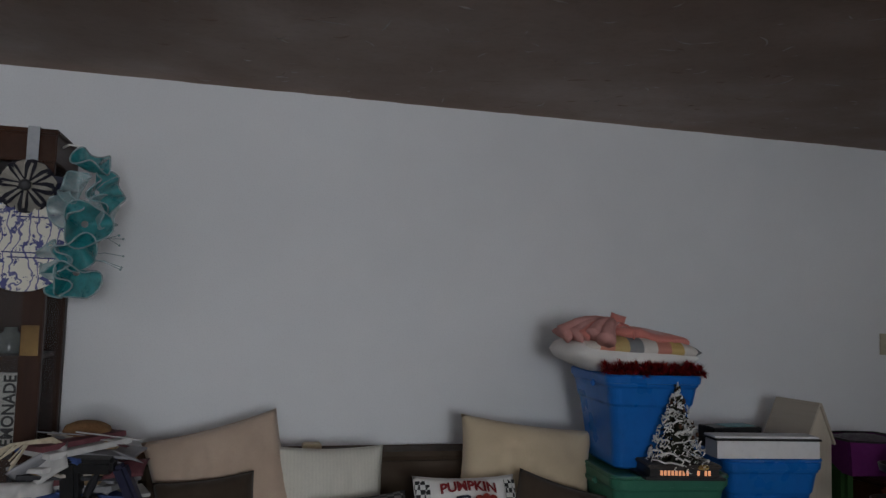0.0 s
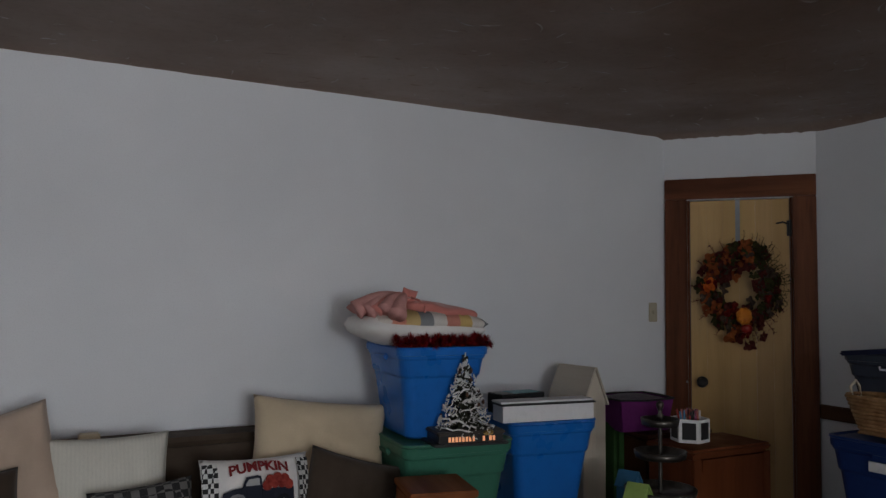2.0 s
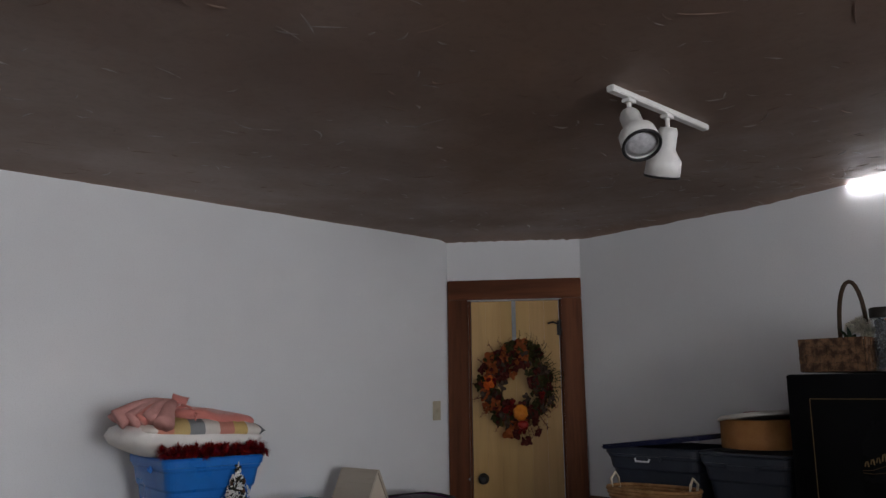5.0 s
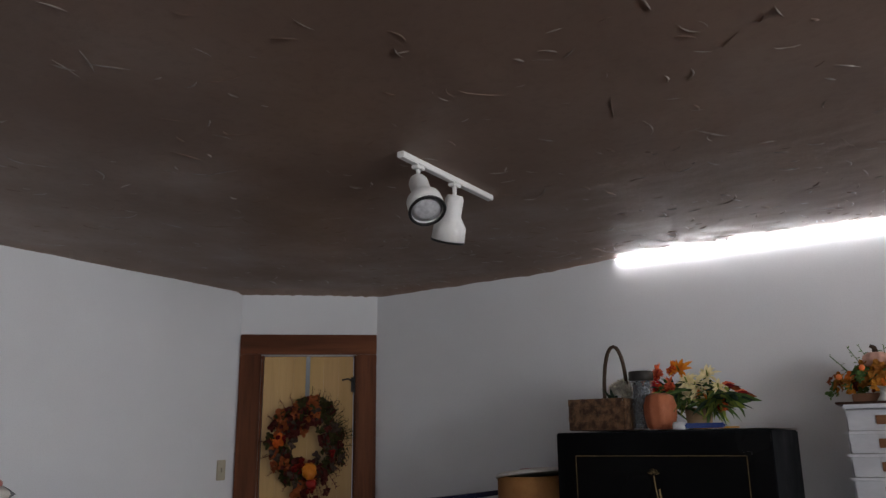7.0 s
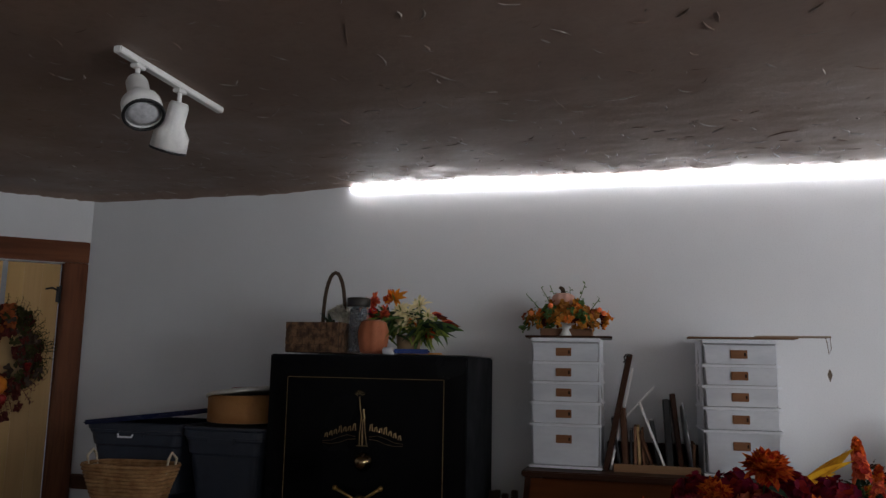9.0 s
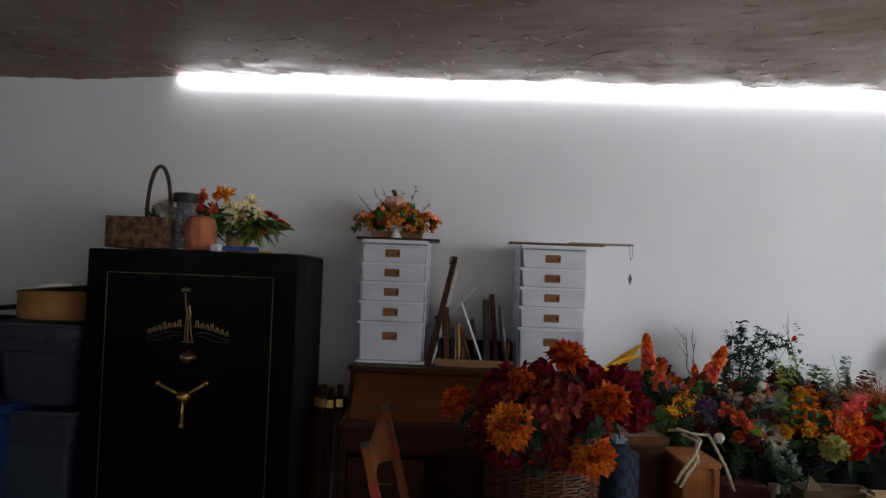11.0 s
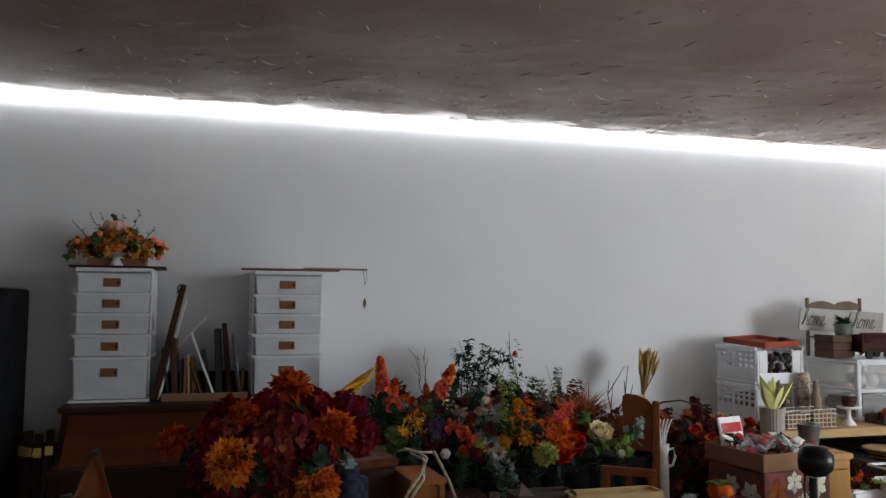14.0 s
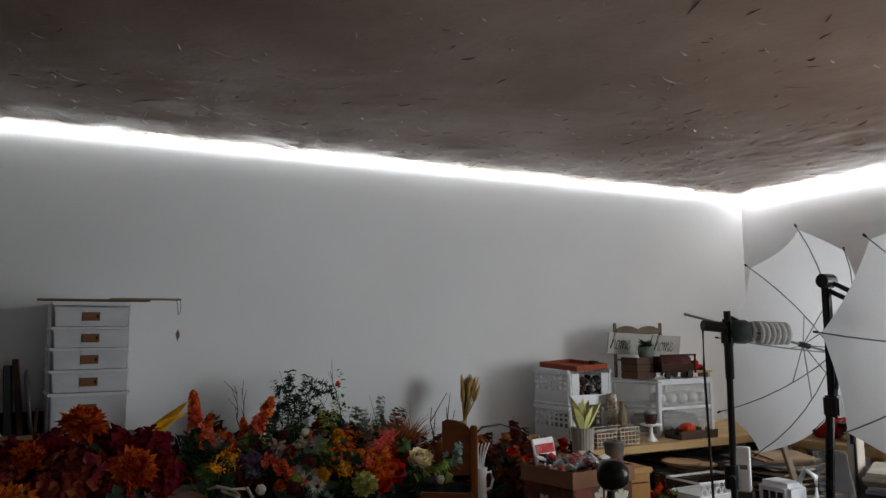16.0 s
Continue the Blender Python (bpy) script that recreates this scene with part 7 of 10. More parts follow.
FILL = ["dark_ivy", "green_sprig", "eucalyptus", "fern", "maroon_sprig", "dark_ivy", "green_sprig", "lime_sprig", "orange_leaf_sprig"]
for k in range(250):
    y = R.uniform(-2.17, -1.08)
    x = R.uniform(3.02, 3.85)
    back = (x - 3.0) / 0.85
    z = 0.83 + 0.10 * back * R.random() + 0.04
    way = Vector((R.uniform(-1.0, 0.25), R.gauss(0, 0.75), R.uniform(0.05, 0.5) + 0.3 * back))
    if y < -2.0:
        way.y = abs(way.y)
    plant(R.choice(FILL), (x, y, z + 0.02), way, None, R.uniform(0.5, 0.9), GT)
for kind, x, y, z, s in (("yellow_berries", 3.08, -1.20, 0.98, 1.15), ("yellow_berries", 3.10, -1.25, 0.94, 1.0), ("yellow_berries", 3.14, -1.27, 1.015, 0.8), ("purple_cluster", 3.14, -1.335, 0.975, 1.0), ("purple_cluster", 3.10, -1.31, 0.945, 0.75), ("purple_cluster", 3.22, -1.43, 1.0, 0.7), ("rust_plume", 3.10, -1.40, 0.985, 0.8), ("rust_plume", 3.06, -1.445, 0.95, 0.85), ("rust_plume", 3.03, -1.49, 0.92, 0.75), ("silver_leaf", 3.04, -1.505, 0.955, 0.7), ("silver_leaf", 3.2, -1.62, 1.03, 0.8), ("pale_filler", 3.2, -1.46, 1.03, 0.9), ("pale_filler", 3.2, -1.55, 1.03, 0.8), ("pale_filler", 3.04, -1.68, 0.97, 0.6), ("white_gourd", 2.98, -1.335, 0.915, 1.1), ("orange_poppy", 3.02, -1.42, 0.905, 0.7), ("white_daisy", 3.0, -1.525, 0.935, 0.95), ("white_daisy", 2.98, -1.55, 0.905, 0.7), ("yellow_dahlia", 3.0, -1.572, 0.945, 0.75), ("amber_rosebuds", 3.06, -1.685, 1.045, 0.8), ("amber_rosebuds", 3.04, -1.645, 1.005, 0.75), ("amber_rosebuds", 3.04, -1.72, 0.995, 0.7), ("amber_rosebuds", 3.0, -1.70, 0.945, 0.8), ("yellow_berries", 3.0, -1.66, 0.95, 0.8), ("yellow_dahlia", 3.15, -1.69, 1.075, 0.5), ("rust_plume", 3.0, -1.75, 0.96, 0.7)):
    plant(kind, (x, y, z), CAMV + Vector((0, R.uniform(-0.3, 0.3), 0.5)), None, s, GT)
for kind, x, y, z, s in (("lime_mum", 2.94, -1.725, 0.905, 0.95), ("red_poppy", 2.98, -1.86, 0.92, 1.1), ("red_poppy", 2.95, -1.80, 0.885, 1.0), ("orange_poppy", 2.97, -1.835, 0.925, 1.1), ("orange_poppy", 3.0, -1.78, 0.945, 0.9), ("red_poppy", 3.08, -1.95, 0.965, 0.9), ("cream_peony", 3.0, -1.985, 0.960, 0.85), ("white_gourd", 2.98, -2.07, 0.885, 1.0), ("orange_poppy", 3.03, -2.15, 0.915, 0.85), ("red_spray", 3.10, -1.93, 0.97, 0.6), ("orange_leaf_sprig", 3.04, -1.86, 0.97, 0.45), ("amber_rosebuds", 3.1, -1.80, 0.98, 0.8), ("rust_plume", 3.3, -1.62, 1.04, 0.6), ("plum_hydrangea", 3.25, -1.52, 1.0, 0.45), ("cream_peony", 3.28, -1.43, 1.05, 0.45), ("white_gourd", 3.3, -1.60, 1.07, 1.0)):
    plant(kind, (x, y, z), CAMV + Vector((0, R.uniform(-0.3, 0.3), 0.55)), None, s, GT)
# Small accents through the middle of the bed.
for k in range(110):
    x, y = R.uniform(3.06, 3.62), R.uniform(-2.14, -1.20)
    kind, s = R.choice([("purple_cluster", 0.5), ("rust_plume", 0.6), ("cream_peony", 0.35), ("yellow_dahlia", 0.4), ("plum_hydrangea", 0.4), ("dark_ivy", 0.4), ("amber_rosebuds", 0.5), ("yellow_berries", 0.6), ("maroon_sprig", 0.6), ("pale_filler", 0.7), ("orange_poppy", 0.4), ("silver_leaf", 0.55), ("pale_filler", 0.6), ("rust_plume", 0.7)])
    plant(kind, (x, y, 0.93 + 0.16 * (x - 3.1) + R.uniform(-0.01, 0.04)), CAMV + Vector((0, R.uniform(-0.4, 0.4), 0.3)), None, s * R.uniform(0.8, 1.2), GT)
# Upright pieces at the back.
for kind, x, y, z, wx, wy, s in (("coral_gladiolus", 3.50, -1.193, 1.10, 0.0, 0.12, 0.95), ("coral_gladiolus", 3.42, -1.222, 1.03, 0.0, -0.08, 0.80), ("coral_gladiolus", 3.50, -1.435, 1.05, 0.0, -0.52, 1.10), ("coral_gladiolus", 3.52, -1.40, 1.03, 0.0, 0.1, 0.6), ("gold_leaf_spray", 3.42, -0.93, 1.05, 0.0, -1.5, 0.90), ("bare_twig", 3.70, -1.42, 1.06, 0.0, 0.25, 0.85), ("bare_twig", 3.72, -1.43, 1.06, 0, -0.02, 0.8), ("dark_ivy", 3.70, -1.66, 1.06, 0, 0.05, 0.95), ("dark_ivy", 3.74, -1.70, 1.05, 0, -0.2, 0.9), ("fern", 3.72, -1.62, 1.03, 0, 0.15, 1.0), ("fern", 3.68, -1.70, 1.04, 0, -0.05, 1.0), ("fern", 3.66, -1.76, 1.02, 0, -0.2, 0.85)):
    plant(kind, (x, y, z), (wx, wy, 1), None, s, GT)
for kind, x, y, z, wx, wy, s in (("lime_sprig", 3.60, -1.78, 1.0, -0.1, 0.1, 0.75), ("lime_sprig", 3.62, -1.82, 0.98, -0.1, -0.15, 0.7), ("berry_twig", 3.72, -1.909, 1.06, 0, 0.0, 0.95), ("eucalyptus", 3.60, -2.05, 0.97, 0, -0.1, 0.95), ("eucalyptus", 3.62, -2.08, 0.95, 0, 0.05, 0.95), ("eucalyptus", 3.55, -2.0, 0.95, -0.2, 0.3, 0.85), ("eucalyptus", 3.50, -1.95, 0.95, -0.2, 0.2, 0.8), ("maroon_sprig", 3.6, -2.12, 0.98, 0, -0.2, 0.7), ("maroon_sprig", 3.62, -2.15, 0.97, 0, -0.3, 0.75), ("rust_grass", 3.30, -2.02, 0.95, -0.1, 0.0, 1.05), ("rust_grass", 3.28, -2.04, 0.96, -0.2, -0.5, 1.05), ("rust_grass", 3.32, -2.06, 0.96, -0.1, -0.3, 1.05), ("rust_grass", 3.30, -2.05, 0.96, -0.3, -0.1, 0.95), ("coral_spray", 3.19, -1.89, 0.965, -0.3, -0.1, 0.85), ("coral_spray", 3.20, -1.91, 0.965, -0.3, -0.3, 0.9), ("coral_spray", 3.17, -1.87, 0.955, -0.4, 0.15, 0.7), ("lime_sprig", 3.52, -1.79, 1.04, -0.2, -0.1, 0.7), ("lime_sprig", 3.50, -1.75, 1.02, -0.3, 0.1, 0.6), ("bare_twig", 3.70, -2.44, 0.75, 0, 0.02, 1.6), ("bare_twig", 3.70, -2.47, 0.75, 0, -0.05, 1.6)):
    plant(kind, (x, y, z), (wx, wy, 1), None, s, GT)
for kind, x, y, z, wy, wz, s in (("fern", 3.02, -1.42, 0.87, 0.3, -0.1, 0.9), ("fern", 3.0, -1.50, 0.86, -0.2, -0.2, 1.0), ("eucalyptus", 3.0, -1.53, 0.89, 0.0, -0.6, 0.9), ("eucalyptus", 2.99, -1.58, 0.88, -0.2, -0.9, 0.8), ("fern", 2.98, -1.46, 0.88, 0.1, -0.9, 0.8), ("dark_ivy", 2.97, -1.49, 0.87, 0.0, -1.3, 0.6), ("fern", 2.98, -1.40, 0.88, 0.3, -0.6, 0.7), ("dark_ivy", 2.97, -1.68, 0.87, 0.1, -0.8, 0.5), ("dark_ivy", 2.97, -1.95, 0.87, -0.1, -0.9, 0.5), ("fern", 2.97, -2.05, 0.87, 0.1, -0.8, 0.5), ("lime_sprig", 3.04, -2.06, 0.90, -0.2, 0.5, 0.55), ("green_sprig", 3.03, -2.10, 0.90, -0.1, 0.7, 0.5), ("lime_sprig", 3.02, -2.12, 0.88, 0.3, 0.2, 0.5)):
    plant(kind, (x, y, z), (-0.8, wy, wz), None, s, GT)

# Bushy dark greenery against the wall, with lacy arching tips.
def arched_frond(pts, n, ln, wd, seed):
    rp = random.Random(seed)
    bms = [tube(pts, 0.0022, 5, 0.0008)]
    for k in range(n):
        f = (k + 0.5) / n * (len(pts) - 1)
        q = min(int(f), len(pts) - 2)
        p = Vector(pts[q]).lerp(Vector(pts[q + 1]), f - q)
        w = (Vector(pts[q + 1]) - Vector(pts[q])).normalized()
        side = Vector((rp.gauss(0, 1), rp.gauss(0, 1), rp.gauss(0, 1))).cross(w).normalized()
        bms.append(moved(petals([(0, 1.2, ln * rp.uniform(0.6, 1.1), wd, 0.2, 0.3, 0, 0, 0.8)], 3), aim(p, side + w * 0.6, rp.uniform(0, 6))))
    return merge(*bms)


for k, (x, y, z, tips) in enumerate(((3.68, -1.64, 0.97, ((-0.02, 0.05, 0.27), (-0.03, -0.16, 0.285), (0.0, 0.0, 0.315))), (3.66, -1.70, 0.97, ((0.0, -0.13, 0.24), (-0.02, 0.04, 0.22), (0.0, -0.06, 0.26))), (3.68, -1.57, 0.95, ((0.0, 0.03, 0.19), (-0.02, -0.04, 0.21), (-0.04, 0.0, 0.17))), (3.64, -1.78, 0.95, ((-0.02, -0.06, 0.16), (0.0, 0.03, 0.19), (-0.05, -0.02, 0.15))), (3.62, -1.95, 0.88, ((-0.02, -0.05, 0.14), (0.0, 0.05, 0.15), (-0.05, 0.0, 0.13))), (3.6, -2.13, 0.88, ((-0.02, -0.05, 0.15), (0.0, 0.04, 0.16), (-0.05, 0.0, 0.13))))):
    gb2 = thing("fern_bush", "bushy dark green silk fern with arching tips", "foliage stem", pose(x, y, z), GT)
    for q, (a, b, c) in enumerate(tips):
        part("frond", arched_frond([(0, 0, -0.10), (a * 0.15, b * 0.1, c * 0.45), (a * 0.35, b * 0.3, c * 0.85), (a * 0.7, b * 0.65, c), (a, b, c * 0.97), (a * 1.15, b * 1.25, c * 0.86)], 150, 0.026, 0.0065, 60 + 5 * k + q), LEAF_D, gb2)
    for q in range(7):
        piece("side_frond", "frond%d" % (q % 3), lambda: sprig_mesh(0.15, 80, 0.030, 0.009, 60 + q, 0.75, 0.05), LEAF_D, gb2, aim((0, 0, -0.06), (0.45 * math.cos(q * 2.4) - 0.15, 0.55 * math.sin(q * 2.4), 1.0), q) @ Matrix.Scale(R.uniform(0.8, 1.15), 4))

# Wheat sheaf against the wall.
wh = thing("wheat_sheaf", "tied sheaf of pale dried wheat against the wall", "wheat sheaf", pose(3.74, -2.60, 0.925))
for k in range(70):
    a, r = R.uniform(0, 6.28), R.uniform(0, 0.043)
    e = Vector((r * math.cos(a), r * math.sin(a) - 0.03, 0.185 + R.uniform(0.0, 0.075)))
    part("wheat_stalk", merge(tube([(e.x * 0.2, e.y * 0.2, 0), (e.x * 0.25, e.y * 0.25, 0.11), e], 0.0014, 4), moved(lathe([(0.001, 0), (0.0058, 0.012), (0.0058, 0.045), (0.001, 0.080)], 6), aim(e, e - Vector((0, 0, 0.05))))), STRAW, wh)
part("tie", tube([(0.018 * math.cos(k * 0.628), 0.018 * math.sin(k * 0.628), 0.09) for k in range(10)], 0.005, 5, closed=True), ROPE, wh)

# Dark autumn foliage basket in the gap beside the table.
fb = thing("foliage_bin", "dark bin heaped with maroon and rust leaf stems", "bin", pose(3.52, -2.74, 0))
part("body", box(-0.30, 0.20, -0.26, 0.46, 0, 0.62, 0.02), BROWNCLOTH, fb)
for k in range(270):
    x, y = R.uniform(3.17, 3.66), R.uniform(-2.98, -2.28)
    P = Vector((x, y, R.uniform(0.46, 0.80) + 0.25 * (x - 3.2)))
    plant(R.choice(["maroon_sprig", "rust_sprig", "rust_sprig", "dark_ivy", "maroon_sprig", "rust_sprig", "maroon_sprig", "rust_sprig"]), P, (R.uniform(-1, 0.2), R.gauss(0, 0.7), R.uniform(0, 0.8)), None, R.uniform(0.6, 0.95), "leaf stems in the bin")
for k in range(34):
    y = R.uniform(-2.95, -2.35)
    plant(R.choice(["rust_sprig", "rust_sprig", "maroon_sprig", "rust_plume", "maroon_sprig"]), (R.uniform(3.25, 3.5), y, R.uniform(0.80, 0.93)), (R.uniform(-0.9, -0.2), R.gauss(0, 0.5), R.uniform(0.3, 0.9)), None, R.uniform(0.45, 0.75), "leaf stems in the bin")
for x, y, z in ((3.22, -2.56, 0.92), (3.25, -2.78, 0.90), (3.20, -2.66, 0.80), (3.28, -2.90, 0.93)):
    plant("red_poppy", (x, y, z), CAMV, None, 0.55, "leaf stems in the bin")
plant("red_poppy", (3.3, -2.70, 0.86), CAMV, None, 0.7, "leaf stems in the bin")
solo("curved_branch", tube([(0, 0.22, -0.04), (0, 0.16, 0.01), (0, 0.05, 0.018), (0, -0.05, -0.01), (0, -0.13, -0.05)], 0.006, 6, 0.003), TWIG, "dark curved branch lying over the leaves", "branch", pose(3.62, -2.80, 0.985), smooth=True)

# Arrangement on the safe and on the drawer tower.
ar = thing("lily_arrangement", "silk arrangement of cream lilies, red and orange flowers with dark leaves", "flower arrangement", pose(3.62, 0.66, SZ + 0.008))
part("pot", lathe([(0.05, 0), (0.06, 0.09), (0.055, 0.09), (0.045, 0.01)], 20), paint("tan_pot", (0.40, 0.28, 0.16), None, 0.7), ar, smooth=True)
for k, (y, z, s, mt) in enumerate(((0.19, 0.18, 0.045, P_CORAL), (0.14, 0.13, 0.045, P_RED), (0.08, 0.27, 0.04, P_ORANGE), (-0.11, 0.17, 0.045, P_CREAM), (0.20, 0.23, 0.045, P_ORANGE), (0.15, 0.26, 0.05, P_CORAL), (0.16, 0.21, 0.04, P_RED), (0.10, 0.20, 0.045, P_CORAL), (0.05, 0.25, 0.065, P_AMBER), (0.02, 0.20, 0.055, P_CREAM), (-0.02, 0.17, 0.07, P_CREAM), (-0.07, 0.22, 0.06, P_CREAM), (-0.05, 0.15, 0.05, P_GOLD), (0.0, 0.13, 0.06, P_CREAM), (-0.12, 0.11, 0.04, P_ORANGE), (0.12, 0.15, 0.045, P_CORAL))):
    if mt not in (P_CREAM, P_GOLD, P_AMBER):
        part("flower_head", mum(s * 0.62, mt, None, 30 + k) if k % 2 else hydrangea(s * 0.55, 30 + k, 26), mt, ar, at=aim((-0.07, y, z - 0.02), (-0.8, y * 1.5, 0.6)))
        part("bud", petals([(R.uniform(0, 6.28), R.uniform(0.9, 1.4), 0.034, 0.014, 0.2, 0.3, 0.004, 0, 0.8) for _ in range(5)], 4), mt, ar, at=aim((-0.06, y, z), (-0.2, y, 0.9)))
        continue
    ly = part("lily", tube([(0, 0, -0.04), (0, 0, 0.0), (0, 0, s * 0.6)], 0.003, 6), LEAF_L, ar, at=aim((-0.07, y, z), (-0.8, y * 1.5, 0.6)))
    for q in range(15):
        o = q < 8
        piece("petal", ("lily", o), lambda: petals([(0, 0.75 if o else 1.1, 1.0 if o else 0.7, 0.30 if o else 0.26, 1.0 if o else 0.6, 0.5, 0.05, 0, 1.1)], 6), mt, ly, Matrix.Rotation(6.283 * q / (8 if o else 7) + k + R.uniform(-0.3, 0.3), 4, "Z") @ Matrix.Rotation(R.uniform(-0.35, 0.35), 4, "X") @ Matrix.Scale(s * R.uniform(0.8, 1.15), 4))
for k in range(84):
    a = R.uniform(-1.0, 1.0)
    y0 = R.uniform(-0.12, 0.2)
    part("leaf_sprig", petals([(0, 0.2, R.uniform(0.10, 0.17), 0.022, 0.5, 0.4, 0, 0, 0.7), (0.5, 0.3, 0.10, 0.02, 0.5, 0.4, 0, 0.01, 0.7), (-0.5, 0.3, 0.10, 0.02, 0.5, 0.4, 0, 0.01, 0.7)], 5), R.choice([LEAF_D, LEAF_G, LEAF_G, LEAF_L]), ar, at=aim((-0.04, y0, 0.10 + R.uniform(0, 0.07)), (-0.5, -0.4 + a * 0.4, 0.8)) @ Matrix.Rotation(R.uniform(0, 6.28), 4, "Z"))
for k in range(8):
    e = Vector((-0.08, -0.13 - 0.012 * k, 0.185 - 0.008 * k))
    part("red_tip", moved(petals([(0, 0.1, 0.05, 0.02, 0.3, 0.4, 0, 0, 0.8)], 4), Matrix.Translation(e) @ Matrix.Rotation(-1.57 + R.uniform(-0.6, 0.6), 4, "Z") @ Matrix.Rotation(-1.1 + R.uniform(-0.4, 0.4), 4, "X")), (P_CORAL, P_BURG, LEAF_R, P_RUST)[k % 4], ar)
for k in range(18):
    part("leaf", moved(petals([(0, 0.35 - 0.05 * k, 0.115, 0.032, 0.3, 0.4, 0, 0, 0.7)], 5), Matrix.Translation((-0.05 - 0.005 * k, -0.05 - 0.008 * k, 0.11 + R.uniform(-0.02, 0.03))) @ Matrix.Rotation(-1.57 + R.uniform(-0.9, 0.9), 4, "Z") @ Matrix.Rotation(-1.0 + R.uniform(-0.5, 0.5), 4, "X")), (LEAF_D, LEAF_G, LEAF_G, LEAF_D, LEAF_L)[k % 5], ar)
bq = thing("white_bouquet", "small white silk flowers in the bark basket", "flower arrangement", pose(3.55, 1.020, SZ + 0.13))
for k, (y, z) in enumerate(((-0.055, 0.075), (-0.02, 0.06), (-0.075, 0.045))):
    part("flower_head", mum(0.038, P_WHITE, None, 61 + k), P_WHITE, bq, at=pose(-0.02, y, z, 0, -50, 0))
part("leaf_sprig", petals([(R.uniform(0, 6.28), R.uniform(0.1, 0.9), 0.12, 0.018, 0.5, 0.3, 0.01, 0, 0.75) for _ in range(26)], 5), LEAF_D, bq)
fa = thing("fall_centrepiece", "fall leaf centrepiece with a pale pink pumpkin on a white foot", "flower arrangement", pose(3.80, -0.045, 1.635))
part("foot", lathe([(0.03, 0), (0.026, 0.008), (0.014, 0.03), (0.03, 0.05), (0.06, 0.06)], 20), WHITEM, fa, smooth=True)
part("box", box(-0.05, 0.05, -0.12, 0.12, 0.002, 0.035, 0.003), CARD, fa, at=pose(0.06, 0.0, 0))
part("mini_pumpkin", pumpkin_mesh(0.062, 0.62, 9), paint("pink_pumpkin", (0.58, 0.34, 0.27), (0.50, 0.27, 0.21), 0.7), fa, "pale pink small pumpkin", smooth=True, at=pose(0.0, 0.01, 0.168) @ Matrix.Scale(0.86, 4))
part("pumpkin_stem", tube([(0, 0.01, 0.20), (0, 0.014, 0.22), (0, 0.028, 0.227)], 0.012, 7, 0.008), TWIG, fa, smooth=True)
AMBERLEAF = petal_paint("leaf_brown_amber", (0.42, 0.17, 0.030), (0.22, 0.08, 0.018))
for k in range(170):
    a = R.uniform(0, 6.28)
    rr = R.uniform(0.03, 0.17)
    P = Vector((rr * 0.75 * math.cos(a), rr * 1.15 * math.sin(a), R.uniform(0.03, 0.10) + 0.5 * (0.16 - rr)))
    mt = [AMBERLEAF, LEAF_G, P_RUST, LEAF_Y, P_GOLD, LEAF_R, AMBERLEAF, LEAF_G, LEAF_Y, AMBERLEAF][k % 10]
    for _ in range(3):
        piece("leaf", ("leaf", 0.027), lambda: maple(0.027), mt, fa, aim(P, (math.cos(a), math.sin(a), R.uniform(-0.2, 0.9)), R.uniform(0, 6.28)) @ pose(0, 0, 0, 0, R.uniform(-60, 5), 0) @ Matrix.Diagonal((*[R.uniform(0.8, 1.3)] * 3, 1)))
for y, z, l in ((0.20, 0.13, 0.14), (0.12, 0.17, 0.12), (-0.10, 0.18, 0.13), (-0.19, 0.12, 0.12), (0.17, 0.09, 0.11), (0.08, 0.2, 0.1), (-0.03, 0.2, 0.09)):
    d = Vector((-0.2, y * 2.2, 0.5))
    part("sprig", merge(tube([(0, 0, 0), (0.004, 0, l * 0.6), (0, 0, l)], 0.0018, 4), petals(leaf_rows(7, l, 0.024, 0.014, int(y * 100)), 3)), LEAF_G, fa, at=aim((0, y * 0.45, z * 0.7), d))
for y, z in ((-0.16, 0.115), (0.15, 0.10), (0.06, 0.135), (-0.18, 0.10)):
    part("berry", ball(0.012, (-0.08, y, z), sub=2), P_CORAL, fa, smooth=True)

# ---- in front of and under the flower table ----
HONEYB = wood("honey_box", (0.40, 0.165, 0.050), (0.27, 0.100, 0.028), "z", 8, 0.45)
wbx2 = thing("rope_box", "honey wooden box draped with thick jute rope", "box", pose(2.86, -1.205, -0.008, 0, 0, 4) @ Matrix.Diagonal((1, 0.70, 1, 1)))
part("body", box(-0.10, 0.12, -0.075, 0.085, 0, 0.86, 0.005), HONEYB, wbx2)
part("corner_post", box(-0.112, -0.075, -0.085, -0.05, 0, 0.865, 0.006), HONEYB, wbx2)
part("corner_post", box(-0.112, -0.075, 0.055, 0.095, 0, 0.865, 0.006), HONEYB, wbx2)
part("lid", box(-0.118, 0.13, -0.09, 0.10, 0.866, 0.885, 0.004), HONEYB, wbx2)
rp_ = thing("jute_rope", "thick pale jute rope draped over a wooden box", "rope", pose(2.80, -1.195, 0.886) @ Matrix.Diagonal((1, 0.9, 0.9, 1)))
